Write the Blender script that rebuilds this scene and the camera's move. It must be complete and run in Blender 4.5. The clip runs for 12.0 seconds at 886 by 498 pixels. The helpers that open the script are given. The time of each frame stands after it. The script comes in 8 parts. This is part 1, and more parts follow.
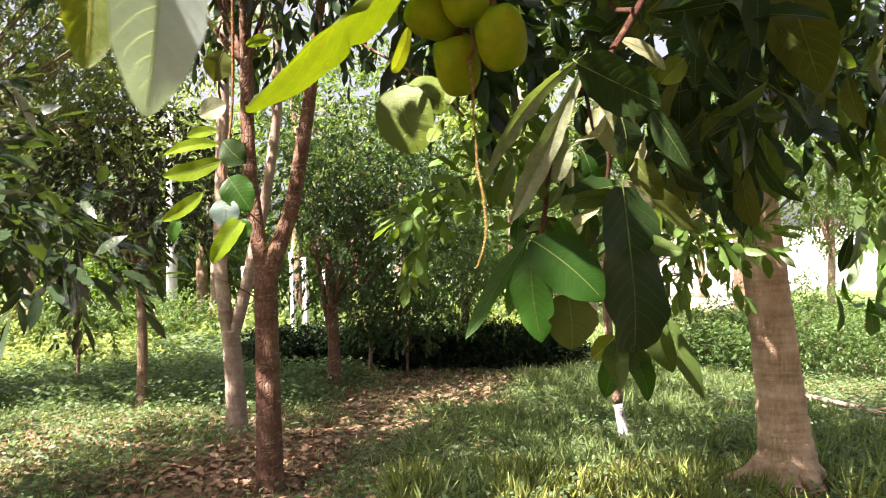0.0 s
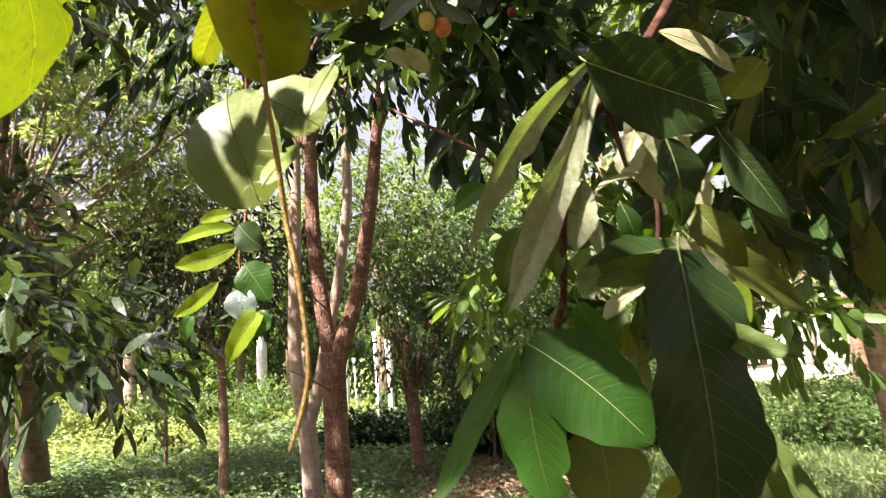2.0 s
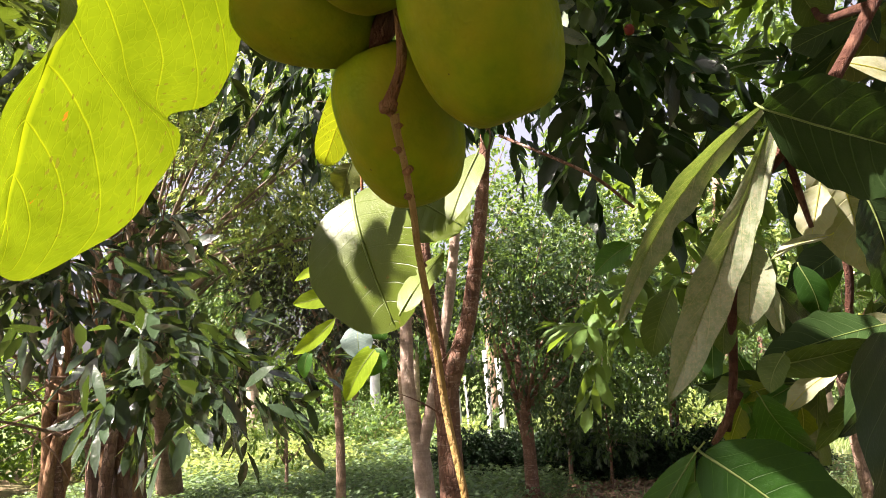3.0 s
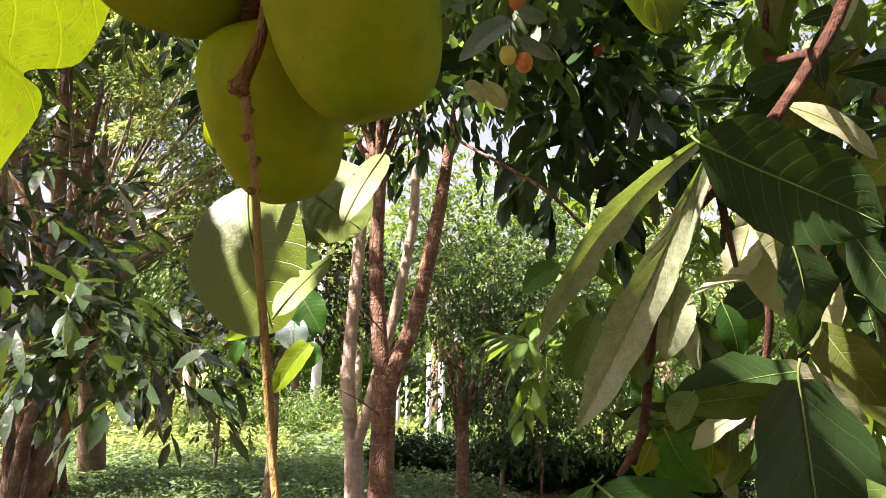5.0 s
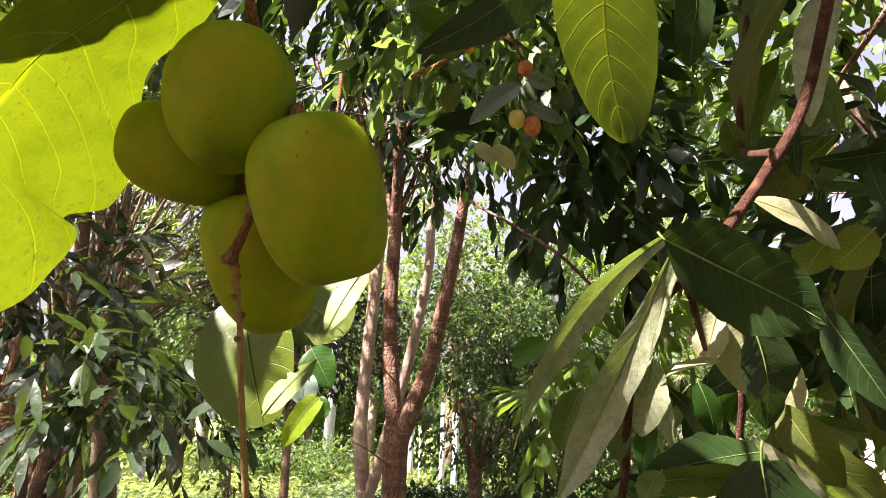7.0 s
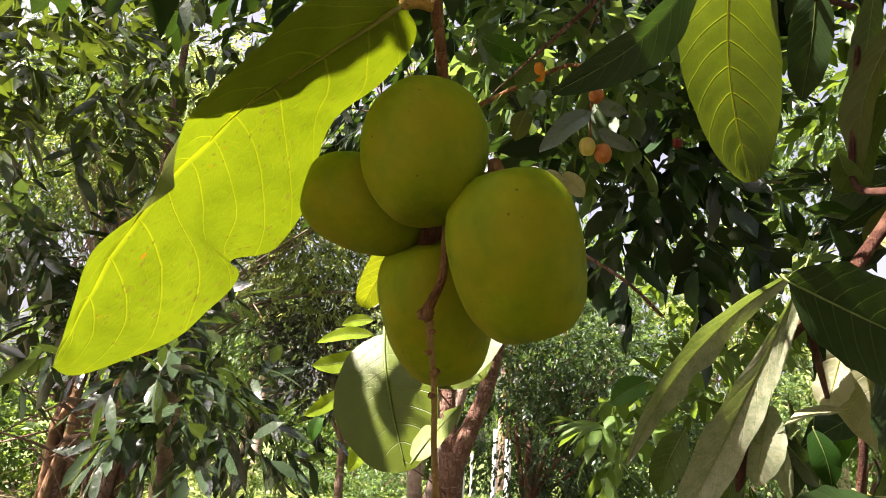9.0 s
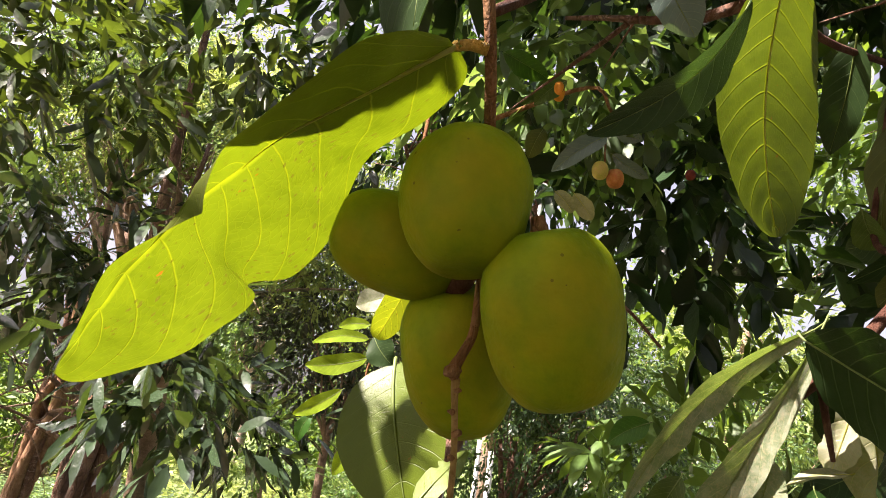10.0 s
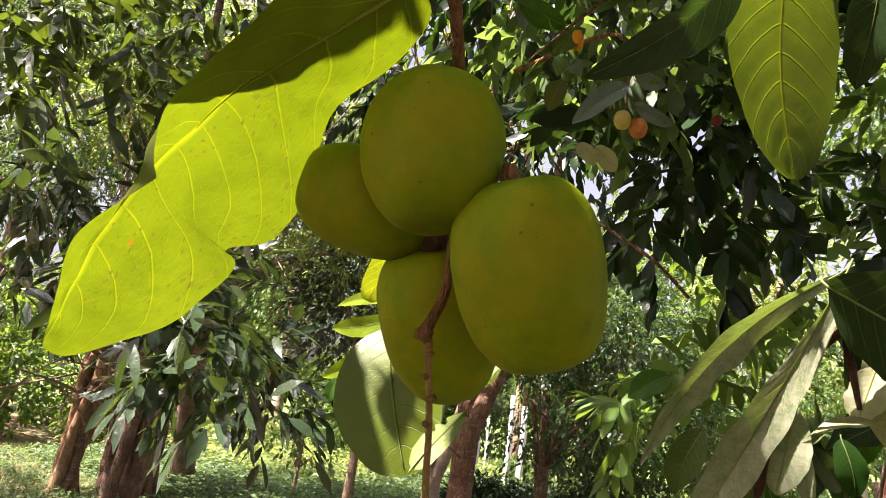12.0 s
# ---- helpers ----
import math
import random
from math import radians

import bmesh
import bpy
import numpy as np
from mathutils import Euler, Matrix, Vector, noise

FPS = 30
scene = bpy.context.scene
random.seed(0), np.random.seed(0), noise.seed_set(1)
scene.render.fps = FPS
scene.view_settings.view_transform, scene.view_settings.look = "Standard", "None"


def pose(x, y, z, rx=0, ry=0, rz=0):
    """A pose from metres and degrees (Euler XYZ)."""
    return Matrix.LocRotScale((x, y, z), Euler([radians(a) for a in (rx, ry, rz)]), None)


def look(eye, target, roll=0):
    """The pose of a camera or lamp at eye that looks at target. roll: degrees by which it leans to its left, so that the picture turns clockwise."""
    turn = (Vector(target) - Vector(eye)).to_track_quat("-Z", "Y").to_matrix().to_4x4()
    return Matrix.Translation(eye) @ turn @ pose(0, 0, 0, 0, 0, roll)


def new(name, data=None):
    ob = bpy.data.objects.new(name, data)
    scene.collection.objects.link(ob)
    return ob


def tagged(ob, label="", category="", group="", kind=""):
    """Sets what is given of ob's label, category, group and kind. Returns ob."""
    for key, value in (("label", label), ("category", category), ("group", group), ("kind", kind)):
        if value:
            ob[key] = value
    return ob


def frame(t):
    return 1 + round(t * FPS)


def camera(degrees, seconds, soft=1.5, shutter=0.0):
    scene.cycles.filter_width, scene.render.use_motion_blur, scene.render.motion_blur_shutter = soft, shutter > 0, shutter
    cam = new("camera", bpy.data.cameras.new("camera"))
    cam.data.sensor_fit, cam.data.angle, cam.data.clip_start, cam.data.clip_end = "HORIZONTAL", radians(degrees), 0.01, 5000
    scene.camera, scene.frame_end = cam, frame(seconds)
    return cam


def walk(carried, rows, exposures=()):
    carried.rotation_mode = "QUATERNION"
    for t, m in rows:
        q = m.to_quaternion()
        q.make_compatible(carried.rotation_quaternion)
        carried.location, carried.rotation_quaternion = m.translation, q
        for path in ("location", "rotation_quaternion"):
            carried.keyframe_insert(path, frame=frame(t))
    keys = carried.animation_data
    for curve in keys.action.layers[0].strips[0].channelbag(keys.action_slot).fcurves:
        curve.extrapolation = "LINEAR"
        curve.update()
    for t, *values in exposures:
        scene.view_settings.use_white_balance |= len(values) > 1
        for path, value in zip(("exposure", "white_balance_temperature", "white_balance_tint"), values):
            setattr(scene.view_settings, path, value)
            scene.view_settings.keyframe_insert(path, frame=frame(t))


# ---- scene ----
cam = camera(65.0, 12.0, 0.75, 0.25)
PATH = [
    (0, (0.1144, 0.0242, 1.7348), (0.099, 2.2231, 1.8019), -0.9),
    (0.5, (0.1881, 0.0792, 1.7315), (0.2464, 2.2748, 1.8635), -2.3),
    (1, (0.2673, 0.1551, 1.7315), (0.2365, 2.3518, 1.858), -2.6),
    (1.5, (0.2684, 0.2431, 1.7392), (0.0605, 2.4299, 1.8558), -3.7),
    (2, (0.2244, 0.3399, 1.7678), (-0.055, 2.4992, 2.0846), -3.1),
    (2.5, (0.1947, 0.3773, 1.8052), (-0.3091, 2.4827, 2.1968), -4.1),
    (2.7, (0.1903, 0.3949, 1.8217), (-0.3806, 2.4838, 2.2067), -4.1),
    (4.3, (0.208, 0.394, 1.833), (-0.266, 2.303, 2.195), 2.9),
    (4.5, (0.206, 0.402, 1.83), (-0.224, 2.324, 2.178), 3.0),
    (5, (0.212, 0.419, 1.833), (-0.218, 2.34, 2.185), 2.5),
    (5.5, (0.213, 0.423, 1.839), (-0.277, 2.323, 2.228), 2.3),
    (6, (0.214, 0.412, 1.842), (-0.252, 2.306, 2.282), 5.0),
    (6.5, (0.229, 0.392, 1.846), (-0.262, 2.276, 2.302), 3.3),
    (7, (0.242, 0.376, 1.852), (-0.235, 2.257, 2.335), 3.5),
    (7.5, (0.234, 0.371, 1.856), (-0.343, 2.220, 2.355), 3.9),
    (7.7, (0.232, 0.375, 1.860), (-0.372, 2.209, 2.380), 4.1),
    (9.3, (0.194, 0.365, 1.859), (-0.452, 2.182, 2.39), 6.4),
    (9.5, (0.191, 0.37, 1.86), (-0.498, 2.176, 2.373), 7.2),
    (10, (0.188, 0.367, 1.873), (-0.439, 2.185, 2.425), 10.9),
    (10.5, (0.185, 0.389, 1.866), (-0.447, 2.221, 2.358), 11.3),
    (11, (0.185, 0.4, 1.878), (-0.535, 2.21, 2.333), 10.5),
    (11.5, (0.193, 0.39, 1.875), (-0.541, 2.2, 2.303), 9.2),
    (12, (0.199, 0.384, 1.878), (-0.494, 2.211, 2.305), 9.0),
]
walk(cam, [(t, look(eye, target, roll)) for t, eye, target, roll in PATH], [(0.0, 2.70, 6600, 24), (2.5, 2.72, 6500, 27), (4.5, 2.80, 6500, 28), (12.0, 2.66, 6500, 29)])

# ---- world and sun
SUN = Vector((-0.50, -0.42, 0.757)).normalized()
world = bpy.data.worlds.new("sky")
scene.world = world
world.use_nodes = True
wn, wl = world.node_tree.nodes, world.node_tree.links
sky = wn.new("ShaderNodeTexSky")
sky.sky_type, sky.sun_disc = "NISHITA", False
sky.sun_elevation, sky.sun_rotation = math.asin(SUN.z), math.atan2(SUN.x, SUN.y)
sky.air_density, sky.dust_density, sky.ozone_density = 1.0, 6.0, 0.3
haze = wn.new("ShaderNodeHueSaturation")
haze.inputs["Saturation"].default_value = 0.45
wl.new(sky.outputs[0], haze.inputs["Color"])
wl.new(haze.outputs[0], wn["Background"].inputs[0])
wn["Background"].inputs[1].default_value = 0.052
lamp = bpy.data.lights.new("sun", "SUN")
lamp.energy, lamp.angle, lamp.color = 5.0, radians(0.55), (1.0, 0.93, 0.80)
sun = new("sun", lamp)
sun.matrix_world = look(SUN * 40, (0, 0, 0))


# ---- materials
def material(name, build):
    m = bpy.data.materials.new(name)
    m.use_nodes = True
    nt = m.node_tree
    for n in list(nt.nodes):
        nt.nodes.remove(n)
    out = nt.nodes.new("ShaderNodeOutputMaterial")
    nt.links.new(build(Nodes(nt)), out.inputs[0])
    return m


class Nodes:
    """A short way to write node trees."""

    def __init__(self, nt):
        self.nt = nt

    def node(self, kind, ins=None, **props):
        n = self.nt.nodes.new(kind)
        for k, v in props.items():
            setattr(n, k, v)
        for k, v in (ins or {}).items():
            if hasattr(v, "links"):
                self.nt.links.new(v, n.inputs[k])
            else:
                n.inputs[k].default_value = v
        return n

    def math(self, op, a, b=0.0, c=0.0, clamp=False):
        return self.node("ShaderNodeMath", {0: a, 1: b, 2: c}, operation=op, use_clamp=clamp).outputs[0]

    def noise(self, scale, detail=3.0, vector=None, rough=0.55):
        ins = {"Scale": scale, "Detail": detail, "Roughness": rough}
        if vector is not None:
            ins["Vector"] = vector
        return self.node("ShaderNodeTexNoise", ins).outputs[0]

    def ramp(self, fac, stops):
        n = self.node("ShaderNodeValToRGB", {0: fac})
        while len(n.color_ramp.elements) < len(stops):
            n.color_ramp.elements.new(0.5)
        for e, (at, col) in zip(n.color_ramp.elements, stops):
            e.position, e.color = at, (*col, 1)
        return n.outputs[0]

    def mix(self, fac, a, b, blend="MIX"):
        n = self.node("ShaderNodeMix", {0: fac}, data_type="RGBA", blend_type=blend)
        for i, v in ((6, a), (7, b)):
            if hasattr(v, "links"):
                self.nt.links.new(v, n.inputs[i])
            else:
                n.inputs[i].default_value = (*v, 1)
        return n.outputs[2]

    def coords(self):
        return self.node("ShaderNodeTexCoord").outputs["Object"]

    def bump(self, height, strength, distance):
        return self.node("ShaderNodeBump", {"Height": height, "Strength": strength, "Distance": distance}).outputs[0]

    def surface(self, colour, rough, normal=None, spec=0.5, metal=0.0, sub=0.0):
        ins = {"Base Color": colour if hasattr(colour, "links") else (*colour, 1), "Roughness": rough,
               "Specular IOR Level": spec, "Metallic": metal}
        if sub:
            ins.update({"Subsurface Weight": sub, "Subsurface Radius": (0.01, 0.012, 0.003), "Subsurface Scale": 0.5})
        if normal is not None:
            ins["Normal"] = normal
        return self.node("ShaderNodeBsdfPrincipled", ins).outputs[0]


def leaf_material(name, colour, glow, vein, share=0.35, rough=0.42, spec=0.45, spots=0.0, dust=0.0, veins=10.0, thin=18.0, dots=26.0):
    """A leaf blade: skin colour, colour of the light it lets through, pale veins, specks and dust."""

    def build(n):
        uv = n.node("ShaderNodeUVMap").outputs[0]
        xyz = n.node("ShaderNodeSeparateXYZ", {0: uv})
        u = xyz.outputs[0]
        v = n.math("MULTIPLY", n.math("ABSOLUTE", n.math("SUBTRACT", xyz.outputs[1], 0.5)), 2.0)
        place = n.coords()
        wob = n.math("MULTIPLY", n.math("SUBTRACT", n.noise(6.0, 2.0, uv), 0.5), 0.014)
        reach = n.math("MULTIPLY", n.math("POWER", v, 1.35), 0.20)
        phase = n.math("MULTIPLY", n.math("ADD", n.math("SUBTRACT", u, reach), wob), veins)
        off = n.math("ABSOLUTE", n.math("SUBTRACT", n.math("FRACT", phase), 0.5))
        side = n.math("SUBTRACT", 1.0, n.math("MULTIPLY", off, thin), clamp=True)
        side = n.math("MULTIPLY", side, n.math("SUBTRACT", 1.0, n.math("MULTIPLY", v, 0.6), clamp=True))
        mid = n.math("SUBTRACT", 1.0, n.math("MULTIPLY", v, 26.0), clamp=True)
        net = n.node("ShaderNodeTexVoronoi", {"Vector": uv, "Scale": 38.0}, feature="DISTANCE_TO_EDGE").outputs[0]
        fine = n.math("MULTIPLY", n.math("SUBTRACT", 1.0, n.math("MULTIPLY", net, 14.0), clamp=True), 0.10)
        ribs = n.math("MAXIMUM", n.math("MAXIMUM", side, mid), fine)
        rnd = n.node("ShaderNodeObjectInfo").outputs["Random"]
        isl = n.node("ShaderNodeNewGeometry").outputs["Random Per Island"]
        tone = n.math("ADD", n.math("ADD", n.math("MULTIPLY", n.noise(9.0, 4.0, place), 0.35), n.math("MULTIPLY", n.noise(42.0, 4.0, place, 0.65), 0.35)), n.math("MULTIPLY", n.math("ADD", rnd, isl), 0.3))
        dark = tuple(c * 0.55 for c in colour)
        lite = tuple(min(1, c * 1.45) for c in colour)
        skin = n.ramp(tone, [(0.25, dark), (0.6, colour), (0.95, lite)])
        through_col = n.ramp(tone, [(0.25, tuple(c * 0.7 for c in glow)), (0.6, glow), (0.95, tuple(min(1, c * 1.25) for c in glow))])
        skin = n.mix(n.math("MULTIPLY", ribs, 0.75), skin, vein)
        through_col = n.mix(n.math("MULTIPLY", ribs, 0.75), through_col, (glow[0] * 2.2 + 0.03, glow[1] * 1.9 + 0.03, glow[2]))
        quilt = n.ramp(n.noise(55.0, 4.0, place, 0.7), [(0.30, (0.72, 0.76, 0.6)), (0.58, (1, 1, 1))])
        through_col = n.mix(1.0, through_col, quilt, "MULTIPLY")
        if spots:
            sp = n.node("ShaderNodeTexVoronoi", {"Vector": uv, "Scale": dots, "Randomness": 1.0}).outputs[0]
            big = n.noise(5.0, 2.0, uv)
            hit = n.math("MULTIPLY", n.math("LESS_THAN", sp, n.math("MULTIPLY", n.math("SUBTRACT", big, 0.30, clamp=True), 0.75)), spots)
            skin = n.mix(hit, skin, (0.07, 0.06, 0.01))
            through_col = n.mix(hit, through_col, (0.07, 0.07, 0.005))
            rust = n.math("MULTIPLY", n.math("GREATER_THAN", n.noise(17.0, 4.0, uv, 0.6), 0.70), n.math("LESS_THAN", v, 0.35))
            skin = n.mix(rust, skin, (0.16, 0.07, 0.01))
            through_col = n.mix(rust, through_col, (0.20, 0.07, 0.004))
        if dust:
            dn = n.math("MULTIPLY", n.ramp(n.noise(90.0, 6.0, place, 0.75), [(0.40, (0, 0, 0)), (0.62, (1, 1, 1))]), dust)
            skin = n.mix(dn, skin, (0.36, 0.37, 0.27))
            speck = n.ramp(n.noise(520.0, 3.0, place, 0.7), [(0.50, (0, 0, 0)), (0.62, (1, 1, 1))])
            speck = n.math("MULTIPLY", n.math("MULTIPLY", speck, n.noise(30.0, 3.0, place)), min(1.0, dust * 2.2))
            skin = n.mix(speck, skin, (0.37, 0.31, 0.19))
        rel = n.math("ADD", n.math("MULTIPLY", ribs, -1.0), n.math("MULTIPLY", n.noise(60.0, 3.0, place), 0.35))
        nrm = n.bump(rel, 0.38, 0.0016)
        rg = n.math("ADD", n.math("MULTIPLY", n.noise(22.0, 3.0, place), 0.25), rough - 0.12)
        face = n.surface(skin, rg, nrm, spec)
        trans = n.node("ShaderNodeBsdfTranslucent", {"Color": through_col, "Normal": nrm}).outputs[0]
        return n.node("ShaderNodeMixShader", {0: share, 1: face, 2: trans}).outputs[0]

    return material(name, build)


def simple_leaf(name, colour, glow, share=0.35, rough=0.5, spec=0.4):
    """Foliage of trees further off, with a tone for each leaf."""

    def build(n):
        isl = n.node("ShaderNodeNewGeometry").outputs["Random Per Island"]
        tone = n.math("ADD", n.math("MULTIPLY", isl, 0.6), n.math("MULTIPLY", n.noise(1.1, 3.0, n.coords()), 0.45))
        skin = n.ramp(tone, [(0.15, tuple(c * 0.45 for c in colour)), (0.5, colour), (0.9, tuple(min(1, c * 1.7) for c in colour))])
        gl = n.ramp(tone, [(0.15, tuple(c * 0.6 for c in glow)), (0.55, glow), (0.95, tuple(min(1, c * 1.4) for c in glow))])
        nrm = n.bump(n.noise(45.0, 2.0, n.coords()), 0.25, 0.01)
        face = n.surface(skin, rough, nrm, spec)
        trans = n.node("ShaderNodeBsdfTranslucent", {"Color": gl}).outputs[0]
        return n.node("ShaderNodeMixShader", {0: share, 1: face, 2: trans}).outputs[0]

    return material(name, build)


def bark_material(name, dark, mid, lite, ring=9.0, scale=6.0, rough=0.85, lichen=0.0, crackle=0.4):
    """Bark: blotches, fine cracks along the trunk and rings across it."""

    def build(n):
        c = n.coords()
        stretch = n.node("ShaderNodeMapping", {0: c, 3: (1.0, 1.0, 0.25)}).outputs[0]
        flat = n.node("ShaderNodeMapping", {0: c, 3: (0.6, 0.6, ring)}).outputs[0]
        blot = n.noise(scale, 5.0, c)
        crack = n.noise(scale * 9.0, 5.0, stretch, 0.7)
        band = n.noise(scale * 0.7, 4.0, flat, 0.6)
        tone = n.math("ADD", n.math("MULTIPLY", blot, 0.5), n.math("ADD", n.math("MULTIPLY", crack, 0.25), n.math("MULTIPLY", band, 0.3)))
        col = n.ramp(tone, [(0.34, dark), (0.52, mid), (0.72, lite)])
        flake = n.node("ShaderNodeTexVoronoi", {"Vector": n.node("ShaderNodeMapping", {0: c, 3: (1.0, 1.0, 0.45)}).outputs[0], "Scale": scale * 5.0, "Randomness": 1.0}, feature="DISTANCE_TO_EDGE").outputs[0]
        rim = n.math("SUBTRACT", 1.0, n.math("MULTIPLY", flake, 9.0), clamp=True)
        col = n.mix(n.math("MULTIPLY", rim, crackle), col, dark)
        h = n.math("ADD", n.math("MULTIPLY", crack, 0.6), n.math("SUBTRACT", n.math("MULTIPLY", band, 0.6), n.math("MULTIPLY", rim, crackle)))
        if lichen:
            spot = n.ramp(n.noise(34.0, 5.0, c, 0.7), [(0.58, (0, 0, 0)), (0.66, (1, 1, 1))])
            scar = n.ramp(n.noise(7.0, 5.0, n.node("ShaderNodeMapping", {0: c, 3: (1.0, 1.0, 5.0)}).outputs[0], 0.7), [(0.57, (0, 0, 0)), (0.66, (1, 1, 1))])
            col = n.mix(n.math("MULTIPLY", n.math("MAXIMUM", spot, scar), lichen), col, (0.42, 0.33, 0.27))
        return n.surface(col, rough, n.bump(h, 0.8, 0.02), 0.25)

    return material(name, build)


leaf_bright = leaf_material("leaf_bright", (0.10, 0.15, 0.02), (0.235, 0.29, 0.005), (0.55, 0.55, 0.12), 0.62, 0.45, 0.35, spots=0.8)
leaf_big = leaf_material("leaf_big", (0.075, 0.10, 0.008), (0.064, 0.092, 0.001), (0.30, 0.32, 0.05), 0.64, 0.45, 0.35, spots=0.85, veins=12.0, thin=26.0, dots=44.0)
leaf_bright2 = leaf_material("leaf_bright2", (0.06, 0.105, 0.010), (0.085, 0.125, 0.003), (0.26, 0.30, 0.05), 0.56, 0.4, 0.4, spots=0.2)
leaf_green = leaf_material("leaf_green", (0.020, 0.074, 0.008), (0.09, 0.23, 0.009), (0.10, 0.20, 0.04), 0.40, 0.40, 0.3)
# Shaded copy of leaf_green, with the shade put into the colour.
leaf_deep = leaf_material("leaf_deep", (0.010, 0.036, 0.004), (0.05, 0.13, 0.004), (0.06, 0.13, 0.03), 0.32, 0.46, 0.12, thin=40.0)
leaf_mid = leaf_material("leaf_mid", (0.040, 0.078, 0.012), (0.13, 0.21, 0.013), (0.15, 0.20, 0.06), 0.36, 0.42, 0.3, dust=0.06)
leaf_olive = leaf_material("leaf_olive", (0.06, 0.08, 0.012), (0.13, 0.15, 0.007), (0.17, 0.18, 0.05), 0.34, 0.45, 0.35)
# Near-black leaf colour; part of the darkness is shade put into it.
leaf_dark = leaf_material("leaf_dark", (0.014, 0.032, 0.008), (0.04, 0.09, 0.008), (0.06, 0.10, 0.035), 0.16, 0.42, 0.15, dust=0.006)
leaf_under = leaf_material("leaf_under", (0.085, 0.125, 0.060), (0.20, 0.30, 0.04), (0.27, 0.30, 0.15), 0.26, 0.33, 0.7, dust=0.55)
leaf_pale = leaf_material("leaf_pale", (0.20, 0.225, 0.10), (0.32, 0.37, 0.05), (0.34, 0.36, 0.19), 0.28, 0.42, 0.5, dust=0.7)
leaf_gloss = leaf_material("leaf_gloss", (0.066, 0.102, 0.004), (0.06, 0.10, 0.003), (0.072, 0.110, 0.008), 0.14, 0.44, 0.30, spots=0.2, veins=8.0, thin=36.0)
# Pale bluish skin: the sky's reflection on this leaf is put into its colour.
leaf_skylit = leaf_material("leaf_skylit", (0.46, 0.55, 0.52), (0.34, 0.48, 0.22), (0.46, 0.54, 0.50), 0.34, 0.30, 0.7, dust=0.15)
leaf_blue = leaf_material("leaf_blue", (0.10, 0.15, 0.13), (0.10, 0.18, 0.04), (0.22, 0.27, 0.22), 0.2, 0.3, 0.6)
# Lime skin colour takes the place of light shining through the sprig's leaves.
leaf_lit_lime = leaf_material("leaf_lit_lime", (0.15, 0.235, 0.012), (0.30, 0.42, 0.010), (0.30, 0.36, 0.05), 0.45, 0.5, 0.1)
leaf_brown = leaf_material("leaf_brown", (0.42, 0.24, 0.05), (0.60, 0.30, 0.04), (0.4, 0.28, 0.1), 0.4)
# Near-black foliage colour, with the canopy's own shade put into it.
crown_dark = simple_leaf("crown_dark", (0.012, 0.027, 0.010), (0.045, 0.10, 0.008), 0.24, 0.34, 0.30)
# Hedge leaves, darkened so that the shade they stand in is in the colour.
crown_hedge = simple_leaf("crown_hedge", (0.012, 0.028, 0.010), (0.03, 0.06, 0.006), 0.12, 0.5, 0.2)
crown_blue = simple_leaf("crown_blue", (0.024, 0.043, 0.020), (0.07, 0.12, 0.012), 0.22, 0.22, 1.0)
crown_side = simple_leaf("crown_side", (0.030, 0.051, 0.013), (0.10, 0.15, 0.009), 0.30, 0.32, 0.6)
crown_mid = simple_leaf("crown_mid", (0.055, 0.105, 0.022), (0.20, 0.32, 0.025), 0.4)
crown_fine = simple_leaf("crown_fine", (0.058, 0.110, 0.034), (0.20, 0.31, 0.05), 0.40)
crown_bush = simple_leaf("crown_bush", (0.029, 0.060, 0.022), (0.10, 0.17, 0.023), 0.36, 0.40, 0.5)
crown_fern = simple_leaf("crown_fern", (0.085, 0.140, 0.062), (0.22, 0.33, 0.085), 0.38)
# Lighter, yellower leaves: sunlight on far foliage is put into this colour.
crown_sunlit = simple_leaf("crown_sunlit", (0.14, 0.195, 0.06), (0.38, 0.46, 0.10), 0.45)
crown_purple = simple_leaf("crown_purple", (0.04, 0.05, 0.03), (0.07, 0.08, 0.03), 0.25)
grass_green = simple_leaf("grass_green", (0.23, 0.30, 0.13), (0.46, 0.58, 0.20), 0.52, 0.6, 0.25)
grass_dry = simple_leaf("grass_dry", (0.22, 0.25, 0.07), (0.40, 0.45, 0.10), 0.4, 0.6, 0.3)
litter_brown = simple_leaf("litter_brown", (0.25, 0.160, 0.105), (0.20, 0.11, 0.05), 0.15, 0.75, 0.25)
bark_red = bark_material("bark_red", (0.05, 0.027, 0.018), (0.145, 0.075, 0.047), (0.28, 0.185, 0.13), ring=3.0, lichen=0.45)
bark_twig = bark_material("bark_twig", (0.09, 0.04, 0.015), (0.24, 0.11, 0.038), (0.44, 0.27, 0.12), 2.0, 60.0, crackle=0.12)
bark_stem = bark_material("bark_stem", (0.035, 0.014, 0.009), (0.095, 0.036, 0.02), (0.24, 0.13, 0.08), 2.0, 60.0, crackle=0.08)
twig_tan = bark_material("twig_tan", (0.22, 0.13, 0.034), (0.37, 0.24, 0.07), (0.52, 0.37, 0.14), 2.0, 90.0, crackle=0.05)
petiole = bark_material("petiole", (0.40, 0.22, 0.03), (0.60, 0.36, 0.05), (0.70, 0.46, 0.10), 2.0, 90.0, rough=0.5, crackle=0.0)
bark_pale = bark_material("bark_pale", (0.12, 0.09, 0.065), (0.27, 0.20, 0.15), (0.46, 0.38, 0.30), 4.0, lichen=0.3, crackle=0.12)
bark_ringed = bark_material("bark_ringed", (0.12, 0.076, 0.048), (0.35, 0.24, 0.16), (0.56, 0.44, 0.33), 7.0, 5.0, lichen=0.35, crackle=0.0)
